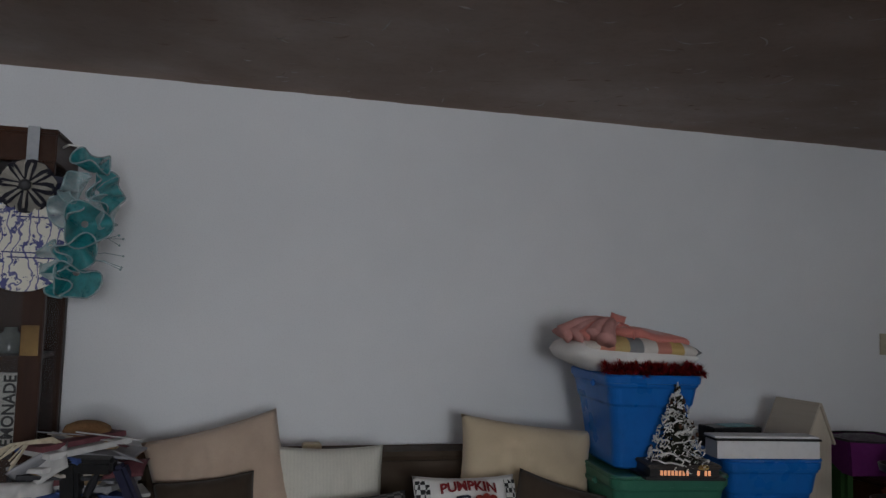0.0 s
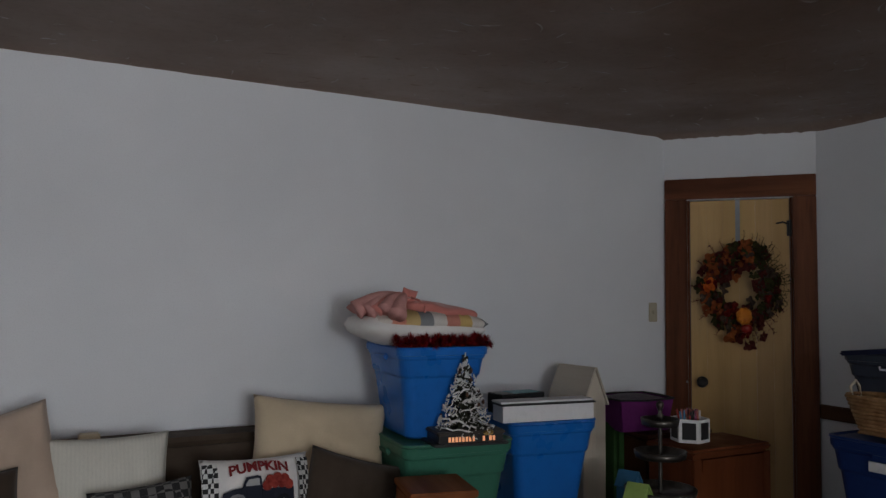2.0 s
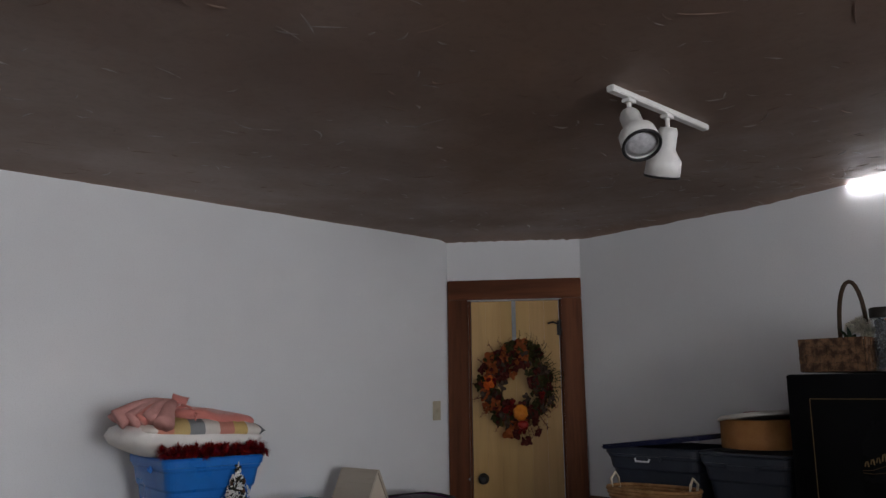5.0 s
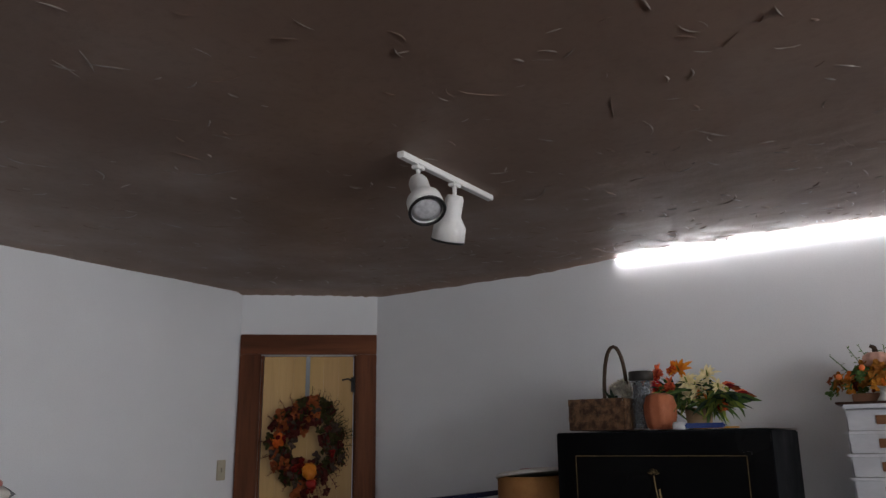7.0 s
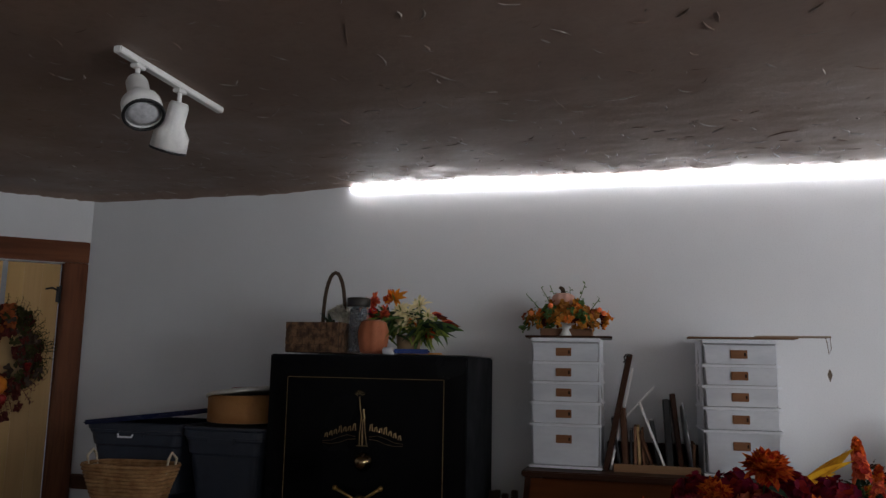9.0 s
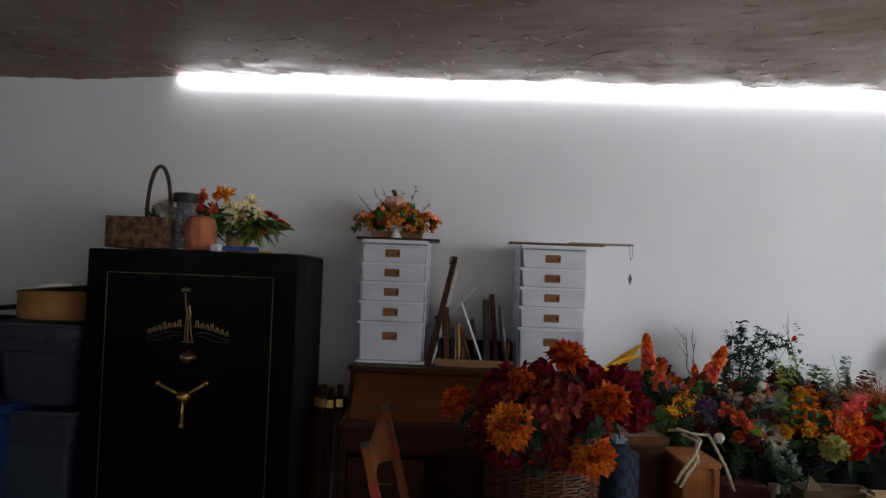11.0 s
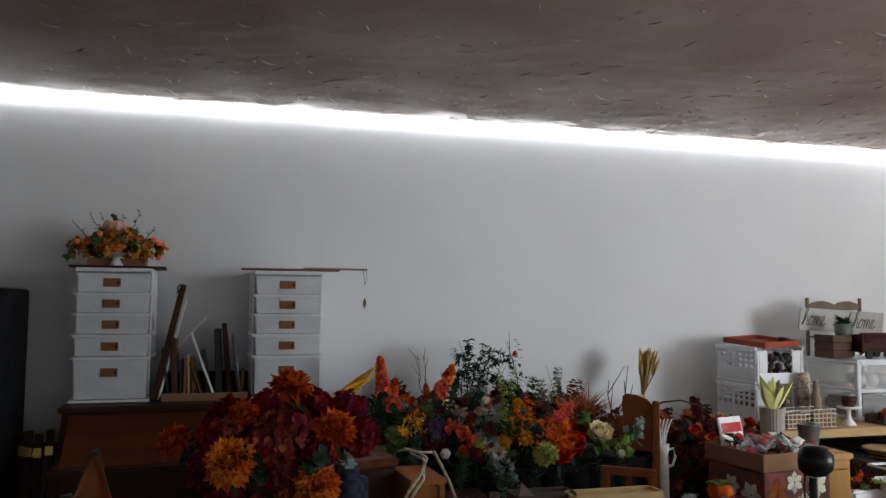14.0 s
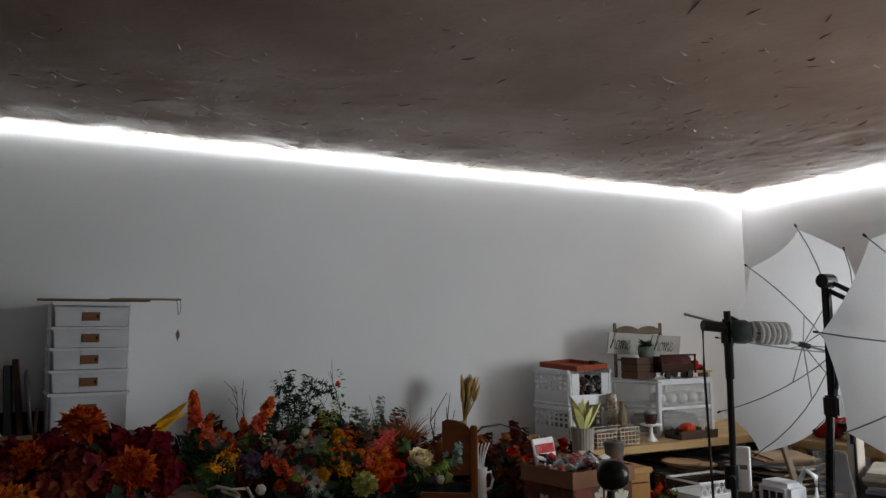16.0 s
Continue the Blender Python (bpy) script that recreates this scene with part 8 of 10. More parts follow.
for pts in ([(0.05, 0.05, 0.09), (-0.01, 0.01, 0.085), (-0.05, -0.01, 0.07), (-0.09, 0.025, 0.02), (-0.117, 0.075, -0.03), (-0.120, 0.100, -0.075)],
            [(0.05, 0.03, 0.07), (-0.02, -0.005, 0.06), (-0.08, 0.01, 0.0), (-0.12, 0.06, -0.045), (-0.122, 0.085, -0.09)],
            [(0.05, -0.02, 0.07), (-0.01, -0.05, 0.085), (-0.06, -0.06, 0.05), (-0.10, -0.085, -0.01), (-0.12, -0.10, -0.06), (-0.122, -0.11, -0.09)],
            [(0.05, 0.08, 0.08), (0.0, 0.06, 0.095), (-0.03, 0.02, 0.09), (-0.02, -0.03, 0.085), (0.04, -0.07, 0.07)]):
    fine = []
    for i in range(len(pts) - 1):
        for k in range(10):
            fine.append(Vector(pts[i]).lerp(Vector(pts[i + 1]), k / 10))
    two = []
    for s in (0, math.pi):
        two.append(tube([p + Vector((0.0026 * math.cos(i * 0.8 + s), 0.0026 * math.sin(i * 0.8 + s), 0)) for i, p in enumerate(fine)], 0.0045, 6))
    part("strand", merge(*two), ROPE, rp_, smooth=True)
bx = thing("brown_box", "dark brown wooden box behind the hamper", "box", pose(2.98, -1.00, 0, 0, 0, 12))
part("body", box(-0.12, 0.12, -0.10, 0.10, 0, 0.90, 0.006), WALNUTZ, bx)
part("lid", box(-0.13, 0.13, -0.11, 0.11, 0.901, 0.93, 0.006), CASING, bx)
PLAID = checked("blue_plaid", (0.002, 0.004, 0.015), (0.010, 0.019, 0.055), 0.030)
pd = thing("plaid_bag", "dark blue plaid cloth bag beside the hamper", "bag", pose(2.72, -0.935, 0.034))
part("body", box(-0.06, 0.06, -0.055, 0.07, 0, 0.90, 0.03, 3), PLAID, pd, smooth=True)
part("folded_top", box(-0.02, 0.03, -0.02, 0.03, 0.90, 0.925, 0.010), paint("pale_blue", (0.25, 0.33, 0.42), None, 0.8), pd, "pale folded top edge")
rg = thing("red_glitter_box", "dark red glittered box under the table", "box", pose(2.84, -1.36, 0))
part("body", box(-0.08, 0.08, -0.085, 0.085, 0, 0.80, 0.01), paint("red_glitter", (0.065, 0.005, 0.008), (0.03, 0.002, 0.004), 0.35, coarse=60, fine=300, bump=0.6, metal=0.3), rg)
wbt = thing("white_bottle", "white bottle with dark script under the table edge", "bottle", pose(2.86, -1.49, 0.0))
part("body", lathe([(0.05, 0), (0.052, 0.01), (0.052, 0.70), (0.03, 0.75), (0.02, 0.76), (0.02, 0.79)], 24), paint("bottle_white", (0.24, 0.21, 0.15), None, 0.5), wbt, smooth=True)
for z in (0.62, 0.68, 0.74):
    part("script_bar", box(-0.054, -0.05, -0.012, 0.016, z, z + 0.03), BLACKP, wbt, "dark script bar")
for i, (x, y, w, d, z, mt) in enumerate(((2.56, -1.55, 0.21, 0.09, 0.862, wood("dark_crate", (0.10, 0.072, 0.048), (0.06, 0.042, 0.028), "y", 7, 0.8)), (2.51, -1.79, 0.32, 0.085, 0.862, PINE))):
    cr = thing("wooden_crate", ("weathered grey wooden crate" if i == 0 else "pale wooden tray crate with a red-brown panel") + " before the table", "crate", pose(x, y, 0), "crates before the table")
    for sx in (-1, 1):
        part("end_board", box(sx * d / 2 - 0.006, sx * d / 2 + 0.006, -w / 2, w / 2, z - 0.20, z, 0.002), mt, cr)
        part("side_board", box(-d / 2 + 0.007, d / 2 - 0.007, sx * w / 2 - 0.006, sx * w / 2 + 0.006, z - 0.20, z - (0.0 if i else 0.0), 0.002), mt, cr)
    part("lid_board", box(-d / 2 + 0.009, d / 2 - 0.009, -w / 2 + 0.009, w / 2 - 0.009, z - 0.022, z - 0.010, 0.002), mt, cr, "inset top board")
    part("floor_board", box(-d / 2, d / 2, -w / 2, w / 2, z - 0.21, z - 0.201), mt, cr)
    part("stand", box(-d / 2 + 0.02, d / 2 - 0.02, -w / 2 + 0.02, w / 2 - 0.02, 0, z - 0.211), CARD, cr)
    if i:
        part("panel", box(-d / 2 - 0.0085, -d / 2 - 0.0065, -w / 2 + 0.02, w / 2 - 0.02, z - 0.10, z - 0.025), paint("redbrown_panel", (0.10, 0.035, 0.022), None, 0.6), cr, "red-brown front panel")
    else:
        for k in (-1, 1):
            part("peak", mk([(-d / 2 - 0.007, 0.10, z), (-d / 2 - 0.007, 0.045, z), (-d / 2 - 0.007, 0.09, z + 0.045), (-d / 2 + 0.005, 0.10, z), (-d / 2 + 0.005, 0.045, z), (-d / 2 + 0.005, 0.09, z + 0.045)], [(0, 1, 2), (5, 4, 3), (0, 3, 4, 1), (1, 4, 5, 2), (2, 5, 3, 0)]), GREYWOOD, cr) if k > 0 else None
        for k in range(4):
            part("print_bar", box(-d / 2 - 0.0075, -d / 2 - 0.0065, -0.05 + k * 0.028, -0.05 + k * 0.028 + 0.018, z - 0.12, z - 0.04), BLACKP, cr, "dark print bar")
ch = thing("small_chair", "orange-brown wooden chair with a solid shaped back", "chair", pose(2.99, -2.15, 0.05, 0, 0, -36))
pr = [(-0.058, 0.0), (-0.058, 0.185), (-0.040, 0.205), (0.0, 0.22), (0.040, 0.225), (0.058, 0.215), (0.058, 0.0)]
n = len(pr)
part("back_panel", mk([(-0.008, y, 0.845 + z) for y, z in pr] + [(0.010, y, 0.845 + z) for y, z in pr], [tuple(range(n)), tuple(reversed(range(n, 2 * n)))] + [(i, (i + 1) % n, n + (i + 1) % n, n + i) for i in range(n)]), OAKOX, ch)
for y in (-0.074, 0.070):
    part("back_post", box(-0.016, 0.016, y - 0.014, y + 0.014, 0, 1.045 if y < 0 else 0.98, 0.004), OAKO, ch)
for y in (0.0,):
    part("spindle", box(-0.30, -0.285, y - 0.012, y + 0.012, 0.45, 0.80, 0.003), OAKO, ch)
part("seat", box(-0.32, 0.02, -0.13, 0.13, 0.42, 0.45, 0.006), OAKOX, ch)
part("foot_block", box(-0.33, 0.03, -0.14, 0.14, -0.05, -0.001), OAKOX, ch)
part("arm_rail", box(-0.305, -0.28, -0.10, 0.10, 0.80, 0.83, 0.004), OAKOX, ch)
for y in (-0.085, 0.085):
    part("front_leg", box(-0.31, -0.28, y - 0.015, y + 0.015, 0, 0.82, 0.004), OAKO, ch)
pt = thing("white_pitcher", "tall white enamel pitcher beside the chair", "pitcher", pose(3.06, -2.305, 0.055))
part("body", lathe([(0.026, 0), (0.030, 0.01), (0.027, 0.70), (0.024, 0.80), (0.030, 0.845), (0.027, 0.845), (0.021, 0.80)], 24), WHITEM, pt, smooth=True)
part("base", lathe([(0.06, -0.055), (0.06, -0.001)], 20), WHITEM, pt)
part("handle", tube([(0, -0.024, 0.82), (0, -0.052, 0.825), (0, -0.062, 0.79), (0, -0.050, 0.755), (0, -0.024, 0.75)], 0.006, 7), WHITEM, pt, smooth=True)
pg = thing("white_prongs", "white plastic five-pronged ornament in the pitcher", "ornament", pose(3.06, -2.305, 0.88) @ Matrix.Diagonal((1, 0.85, 1, 1)))
for k in range(5):
    a = (k - 2) * 0.22
    part("prong", tube([(0, 0.006 * (k - 2), 0.0), (0, 0.012 * (k - 2), 0.06), (-0.006, 0.014 * (k - 2) + 0.02 * math.sin(a), 0.10), (-0.02, 0.014 * (k - 2) + 0.03 * math.sin(a), 0.125)], 0.0045, 6, 0.003), WHITEM, pg, smooth=True)

lb = thing("low_bench", "low dark bench covered with papers and flat packets", "bench", pose(2.66, -2.28, 0))
part("top", box(-0.16, 0.14, -0.22, 0.22, 0.715, 0.74, 0.004), WALNUT, lb)
for x in (-0.13, 0.11):
    for y in (-0.18, 0.18):
        part("leg", box(x - 0.02, x + 0.02, y - 0.02, y + 0.02, 0, 0.714), WALNUTZ, lb)
for k in range(9):
    c = ((0.55, 0.53, 0.55), (0.30, 0.02, 0.03), (0.03, 0.03, 0.035))[k % 3]
    solo("flat_packet", pillow_mesh(R.uniform(0.10, 0.15), R.uniform(0.06, 0.09), 0.014, 170 + k, 9), paint("flat_packet_%d" % (k % 3), c, None, 0.2, coarse=30, bump=0.4, fine=60), "flat crinkled clear packet on the bench", "packet", pose(2.62 + R.uniform(-0.08, 0.08), -2.22 + R.uniform(-0.12, 0.10), 0.749 + 0.004 * k, 90 + R.uniform(-6, 6), R.uniform(-6, 6), R.uniform(0, 180)), "packets on the bench", smooth=True)
op = thing("fabric_pumpkin", "small bright orange pumpkin with green leaves", "pumpkin", pose(2.74, -2.36, 0.775))
part("body", pumpkin_mesh(0.046, 0.72, 8), P_ORANGE, op, smooth=True)
part("leaf", petals([(k * 1.25, 0.4, 0.055, 0.035, 0.6, 0.4, 0.005, 0.030, 1.0) for k in range(5)], 4), LEAF_G, op)

# ---- packets box, cabinet and fan ----
fl = thing("floral_box", "dark floral box under a cardboard tray", "box", pose(2.86, -2.668, 0, 0, 0, 8))
part("body", box(-0.15, 0.15, -0.175, 0.175, 0, 0.848, 0.004), paint("floral_print", (0.20, 0.040, 0.028), (0.10, 0.045, 0.034), 0.7, coarse=12, fine=60, lo=0.46, hi=0.52), fl)
for k, (u, z, r) in enumerate(((-0.10, 0.78, 0.050), (0.02, 0.80, 0.040), (0.11, 0.77, 0.048), (-0.03, 0.71, 0.05), (0.12, 0.66, 0.045), (-0.12, 0.63, 0.05))):
    for face in (0, 1):
        m = pose(-0.1525, u, z, 0, -90, 0) if face == 0 else pose(u * 0.85, 0.1775, z - 0.03, -90, 0, 0)
        fp = part("flower_print", petals([(6.283 * q / 6, 0.0, r, r * 0.7, 0.0, 0.0, 0.004, 0.0, 1.6) for q in range(6)], 4), P_WHITE if k % 3 != 2 else P_RUST, fl, "white or rust flower print", at=m)
bxo = thing("cardboard_tray", "open brown cardboard box of red and white packets", "cardboard box", pose(2.86, -2.668, 0.850, 0, 0, 8))
part("base", box(-0.155, 0.155, -0.18, 0.18, 0, 0.006), CARD, bxo)
for x0, x1, y0, y1 in ((-0.158, -0.153, -0.183, 0.183), (0.153, 0.158, -0.183, 0.183), (-0.152, 0.152, -0.183, -0.178), (-0.152, 0.152, 0.178, 0.183)):
    part("wall", box(x0, x1, y0, y1, 0.0, 0.066), CARD, bxo)
cols = [(0.50, 0.02, 0.025), (0.66, 0.65, 0.64), (0.015, 0.015, 0.016), (0.42, 0.015, 0.02), (0.72, 0.71, 0.71), (0.02, 0.02, 0.022)]
BAGFILM = paint("clear_film", (0.80, 0.80, 0.82), None, 0.12, coarse=20, bump=0.3, fine=40, dist=0.004, spec=0.7, alpha=0.16)
for k in range(58):
    c = cols[k % 6]
    solo("candy_packet", pillow_mesh(R.uniform(0.03, 0.065), R.uniform(0.025, 0.05), 0.013, 70 + k, 9), paint("packet_%d" % (k % 6), c, None, 0.18, coarse=30, bump=0.5, fine=45, dist=0.004, spec=0.6), "crumpled red, white or black foil packet in a box", "packet", pose(2.86 + R.uniform(-0.125, 0.125), -2.668 + R.uniform(-0.15, 0.15), 0.885 + 0.0011 * k, R.uniform(10, 80), R.uniform(-30, 30), R.uniform(0, 180)), "packets in the cardboard box", smooth=True)
for x, y, z, a in ((2.80, -2.57, 0.935, 20), (2.79, -2.70, 0.935, 140)):
    solo("clear_bag", pillow_mesh(0.13, 0.10, 0.035, int(a), 17, 0.4), BAGFILM, "crumpled clear plastic bag over the packets", "plastic bag", pose(x, y, z, 55, 0, a), "bags in the cardboard box", smooth=True)
pkt = thing("tall_packet", "white and red printed packet standing in a box", "packet", pose(2.975, -2.60, 0.866, -14, 0, -75))
part("body", box(-0.07, 0.07, -0.006, 0.006, 0, 0.15, 0.003), PAPERW, pkt)
part("print_bar", box(-0.06, 0.06, -0.0085, -0.0065, 0.085, 0.125), paint("packet_0", cols[0]), pkt, "red print bar")
part("print_bar", box(-0.04, 0.06, -0.0085, -0.0065, 0.045, 0.07), paint("packet_0", cols[0]), pkt, "red print bar")
oc = thing("oak_cabinet", "honey-coloured wooden cabinet behind the black fan", "cabinet", pose(2.90, -2.96, 0))
part("body", box(-0.14, 0.33, -0.025, 0.105, 0, 0.865, 0.004), wood("honey_wood", (0.42, 0.22, 0.075), (0.34, 0.165, 0.05), "z", 5, 0.5), oc)
part("top", box(-0.15, 0.34, -0.035, 0.115, 0.866, 0.89, 0.005), wood("honey_top", (0.46, 0.27, 0.11), (0.38, 0.20, 0.07), "y", 5, 0.5), oc)
part("door", box(-0.148, -0.1405, -0.012, 0.092, 0.05, 0.83, 0.004), MATS["honey_wood"], oc)
vz = thing("ribbed_vase", "grey ribbed vase with yellow-green leaves", "vase", pose(3.165, -2.935, 0.891))
part("body", lathe([(0.045, 0), (0.05, 0.005), (0.055, 0.13), (0.05, 0.13), (0.045, 0.01)], 60, 0.05, 24), paint("grey_ceramic", (0.34, 0.31, 0.27), None, 0.6), vz, smooth=False)
PALELEAF = paint("pale_yellow_leaf", (0.62, 0.60, 0.26), (0.50, 0.50, 0.18), 0.6, coarse=20, island=0.2)
for k, (a, lift, ln) in enumerate(((1.75, 1.15, 0.19), (2.1, 0.90, 0.165), (4.4, 0.98, 0.175), (4.9, 1.25, 0.16), (3.2, 1.50, 0.17), (0.3, 1.45, 0.15), (3.9, 1.2, 0.14))):
    part("leaf", petals([(a, lift, ln, 0.058, -0.12, 0.7, 0.010, 0.10, 1.3)], 9), PALELEAF, vz)
bu = thing("tin_bucket", "small shiny tin bucket", "bucket", pose(2.90, -2.905, 0.891) @ Matrix.Scale(1.12, 4))
part("body", lathe([(0.03, 0), (0.032, 0.003), (0.042, 0.085), (0.044, 0.087), (0.040, 0.087), (0.03, 0.01)], 24), SILVER, bu, smooth=True)
fan = thing("desk_fan", "round black desk fan on a thin stand", "fan", pose(1.90, -2.065, 0.008))
part("housing", moved(lathe([(0.0, 0.052), (0.022, 0.049), (0.036, 0.035), (0.042, 0.016), (0.043, 0.0), (0.041, -0.018), (0.031, -0.031), (0.0, -0.036)], 36), pose(0, 0, 1.06, 0, -90, 35)), paint("fan_black", (0.010, 0.010, 0.011), None, 0.3, bump=0.02), fan, smooth=True)
part("neck", rod((0, 0, 0.02), (0, 0, 1.015), 0.011, 10), BLACKM, fan)
part("foot", lathe([(0.11, 0), (0.10, 0.015), (0.02, 0.025)], 28), BLACKM, fan, smooth=True)
part("cable", tube([(0.03, 0.0, 1.03), (0.07, -0.03, 0.98), (0.09, -0.05, 0.9), (0.09, -0.05, 0.6), (0.11, -0.05, 0.01)], 0.003, 5), BLACKP, fan)

# ---- work table in the south-east corner ----
wt = thing("work_table", "long pine-topped work table along the wall", "table", pose(0, 0, 0))
part("tabletop", box(3.30, 3.975, -5.0, -3.02, 0.845, 0.885, 0.004), PINE, wt)
for x in (3.36, 3.92):
    for y in (-4.94, -3.10):
        part("leg", box(x - 0.03, x + 0.03, y - 0.03, y + 0.03, 0, 0.845, 0.004), WALNUTZ, wt)
part("lower_shelf", box(3.34, 3.95, -4.9, -3.15, 0.42, 0.45, 0.004), WALNUT, wt)

CRATEP = paint("crate_plastic", (0.80, 0.81, 0.83), (0.74, 0.75, 0.78), 0.35, coarse=6, bump=0.03, alpha=0.62)
CLEARP = paint("frosted_plastic", (0.74, 0.76, 0.79), (0.70, 0.72, 0.75), 0.3, coarse=6, bump=0.02, alpha=0.22)


def mesh_crate(z):
    c = thing("plastic_crate", "translucent white slotted plastic crate stacked on the table", "crate", pose(3.71, -3.285, z), "stacked white crates")
    w, d, h = 0.29, 0.33, 0.195
    for sy in (-1, 1):
        y = sy * w / 2
        part("panel", box(-d / 2 + 0.006, d / 2 - 0.006, y - 0.002, y + 0.002, 0.012, 0.078, 0.001), CRATEP, c)
        for q in range(8):
            x0 = -d / 2 + q * (d - 0.018) / 7
            part("slat", box(x0, x0 + 0.018, y - 0.002, y + 0.002, 0.0785, h - 0.026, 0.001), CRATEP, c)
        for zz in (0.100, 0.126, 0.152):
            part("rail", box(-d / 2 + 0.004, d / 2 - 0.004, y - 0.0032, y + 0.0032, zz, zz + 0.012, 0.001), CRATEP, c)
        part("rim", box(-d / 2 - 0.006, d / 2 + 0.006, y - 0.008, y + 0.008, h - 0.025, h - 0.006, 0.003), WHITEP, c)
        part("foot_rail", box(-d / 2, d / 2, y - 0.005, y + 0.005, 0.0, 0.012, 0.002), WHITEP, c)
        part("corner_post", box(-d / 2 - 0.004, -d / 2 + 0.010, y - sy * 0.012 - 0.006, y - sy * 0.012 + 0.006, 0.013, h - 0.026, 0.003), WHITEP, c)
    part("front_rail", box(-d / 2 - 0.0045, -d / 2 + 0.0045, -w / 2 + 0.009, w / 2 - 0.009, 0, 0.055, 0.002), WHITEP, c)
    part("front_panel", box(-d / 2 - 0.003, -d / 2 + 0.003, -w / 2 + 0.02, -w / 2 + 0.07, 0.056, h - 0.026, 0.002), CRATEP, c)
    part("front_panel", box(-d / 2 - 0.003, -d / 2 + 0.003, w / 2 - 0.07, w / 2 - 0.02, 0.056, h - 0.026, 0.002), CRATEP, c)
    part("back", box(d / 2 - 0.005, d / 2, -w / 2 + 0.009, w / 2 - 0.009, 0, h - 0.02), CRATEP, c)
    part("bottom", box(-d / 2 + 0.005, d / 2 - 0.006, -w / 2 + 0.006, w / 2 - 0.006, 0.0, 0.006), WHITEP, c)
    return c


c1 = mesh_crate(0.886)
c2 = copy_thing(c1, pose(3.71, -3.285, 1.083))
rt = thing("rust_tray", "rust-red tray lying on the crates", "tray", pose(3.70, -3.29, 1.278, -2, -4, 12))
part("tray", merge(box(-0.14, 0.14, -0.13, 0.13, 0, 0.010, 0.003), box(-0.14, -0.13, -0.13, 0.13, 0.010, 0.030, 0.002), box(0.13, 0.14, -0.13, 0.13, 0.010, 0.030, 0.002), box(-0.13, 0.13, -0.13, -0.12, 0.010, 0.030, 0.002), box(-0.13, 0.13, 0.12, 0.13, 0.010, 0.030, 0.002)), paint("rust_red", (0.34, 0.065, 0.025), (0.26, 0.045, 0.018), 0.5), rt)
part("clip", box(-0.11, -0.06, -0.09, -0.06, 0.0105, 0.042, 0.002), TWIG, rt, "small dark wooden clip")
for k, (x, y, c) in enumerate(((3.61, -3.385, (0.03, 0.026, 0.026)), (3.60, -3.335, (0.10, 0.095, 0.10)), (3.61, -3.29, (0.06, 0.02, 0.02)), (3.66, -3.36, (0.02, 0.02, 0.02)), (3.60, -3.36, (0.45, 0.45, 0.47)))):
    ob_ = thing("ornament_bundle", "bundle of small dark and silver ornaments in a crate", "ornaments", pose(x, y, 1.091), "ornament bundles in the crate")
    for q in range(16):
        part("bauble", ball(R.uniform(0.008, 0.018), (R.uniform(-0.022, 0.022), R.uniform(-0.028, 0.028), 0.018 + R.uniform(0, 0.12)), sub=1), paint("bundle_%d" % k, c, None, 0.35, rand=0.5), ob_, smooth=True)
solo("box_in_crate", box(-0.10, 0.10, -0.08, 0.08, 0, 0.12, 0.004), paint("brown_stuff", (0.17, 0.11, 0.07), None, 0.8), "brown card box inside the lower crate", "box", pose(3.72, -3.30, 0.893))

dwr = thing("drawer_unit", "white-framed clear plastic two-drawer unit on the table", "drawer unit", pose(3.70, -3.945, 0.886))
w, d, h = 0.43, 0.40, 0.30
for x in (-d / 2 + 0.012, d / 2 - 0.012):
    for y in (-w / 2 + 0.012, w / 2 - 0.012):
        part("post", box(x - 0.012, x + 0.012, y - 0.012, y + 0.012, 0, h, 0.003), WHITEP, dwr)
for z in (0, 0.145, h - 0.012):
    part("frame", merge(box(-d / 2 + 0.001, -d / 2 + 0.02, -w / 2 + 0.025, w / 2 - 0.025, z, z + 0.016, 0.002), box(-d / 2 + 0.025, d / 2 - 0.025, w / 2 - 0.02, w / 2 - 0.001, z, z + 0.012, 0.002)), WHITEP, dwr)
part("top", box(-d / 2, d / 2, -w / 2, w / 2, h + 0.005, h + 0.018, 0.004), WHITEP, dwr)
part("side_panel", box(-d / 2 + 0.025, d / 2 - 0.025, w / 2 - 0.010, w / 2 - 0.007, 0.012, h - 0.012), CLEARP, dwr)
part("side_panel", box(-d / 2 + 0.025, d / 2 - 0.025, -w / 2 + 0.007, -w / 2 + 0.010, 0.012, h - 0.012), CLEARP, dwr)
for z in (0.018, 0.163):
    dd = part("drawer", box(-d / 2 - 0.004, -d / 2 + 0.0, -w / 2 + 0.027, w / 2 - 0.027, z, z + 0.122, 0.002), CLEARP, dwr, "clear drawer front")
    part("drawer_floor", box(-d / 2 + 0.005, d / 2 - 0.02, -w / 2 + 0.03, w / 2 - 0.03, z, z + 0.004), CLEARP, dd)
for k in range(9):
    solo("white_bauble", ball(0.036, sub=2), WHITEM, "white bauble inside the clear drawer", "bauble", pose(3.555 + 0.08 * (k % 2), -3.79 - 0.042 * k, 1.092), "baubles in the drawer", smooth=True)
solo("brown_pouch", box(-0.12, 0.12, -0.17, 0.17, 0, 0.08, 0.02), paint("pouch", (0.20, 0.14, 0.10), (0.08, 0.08, 0.09), 0.8, coarse=9), "brown cloth pouch inside the lower drawer", "pouch", pose(3.69, -3.945, 0.910))

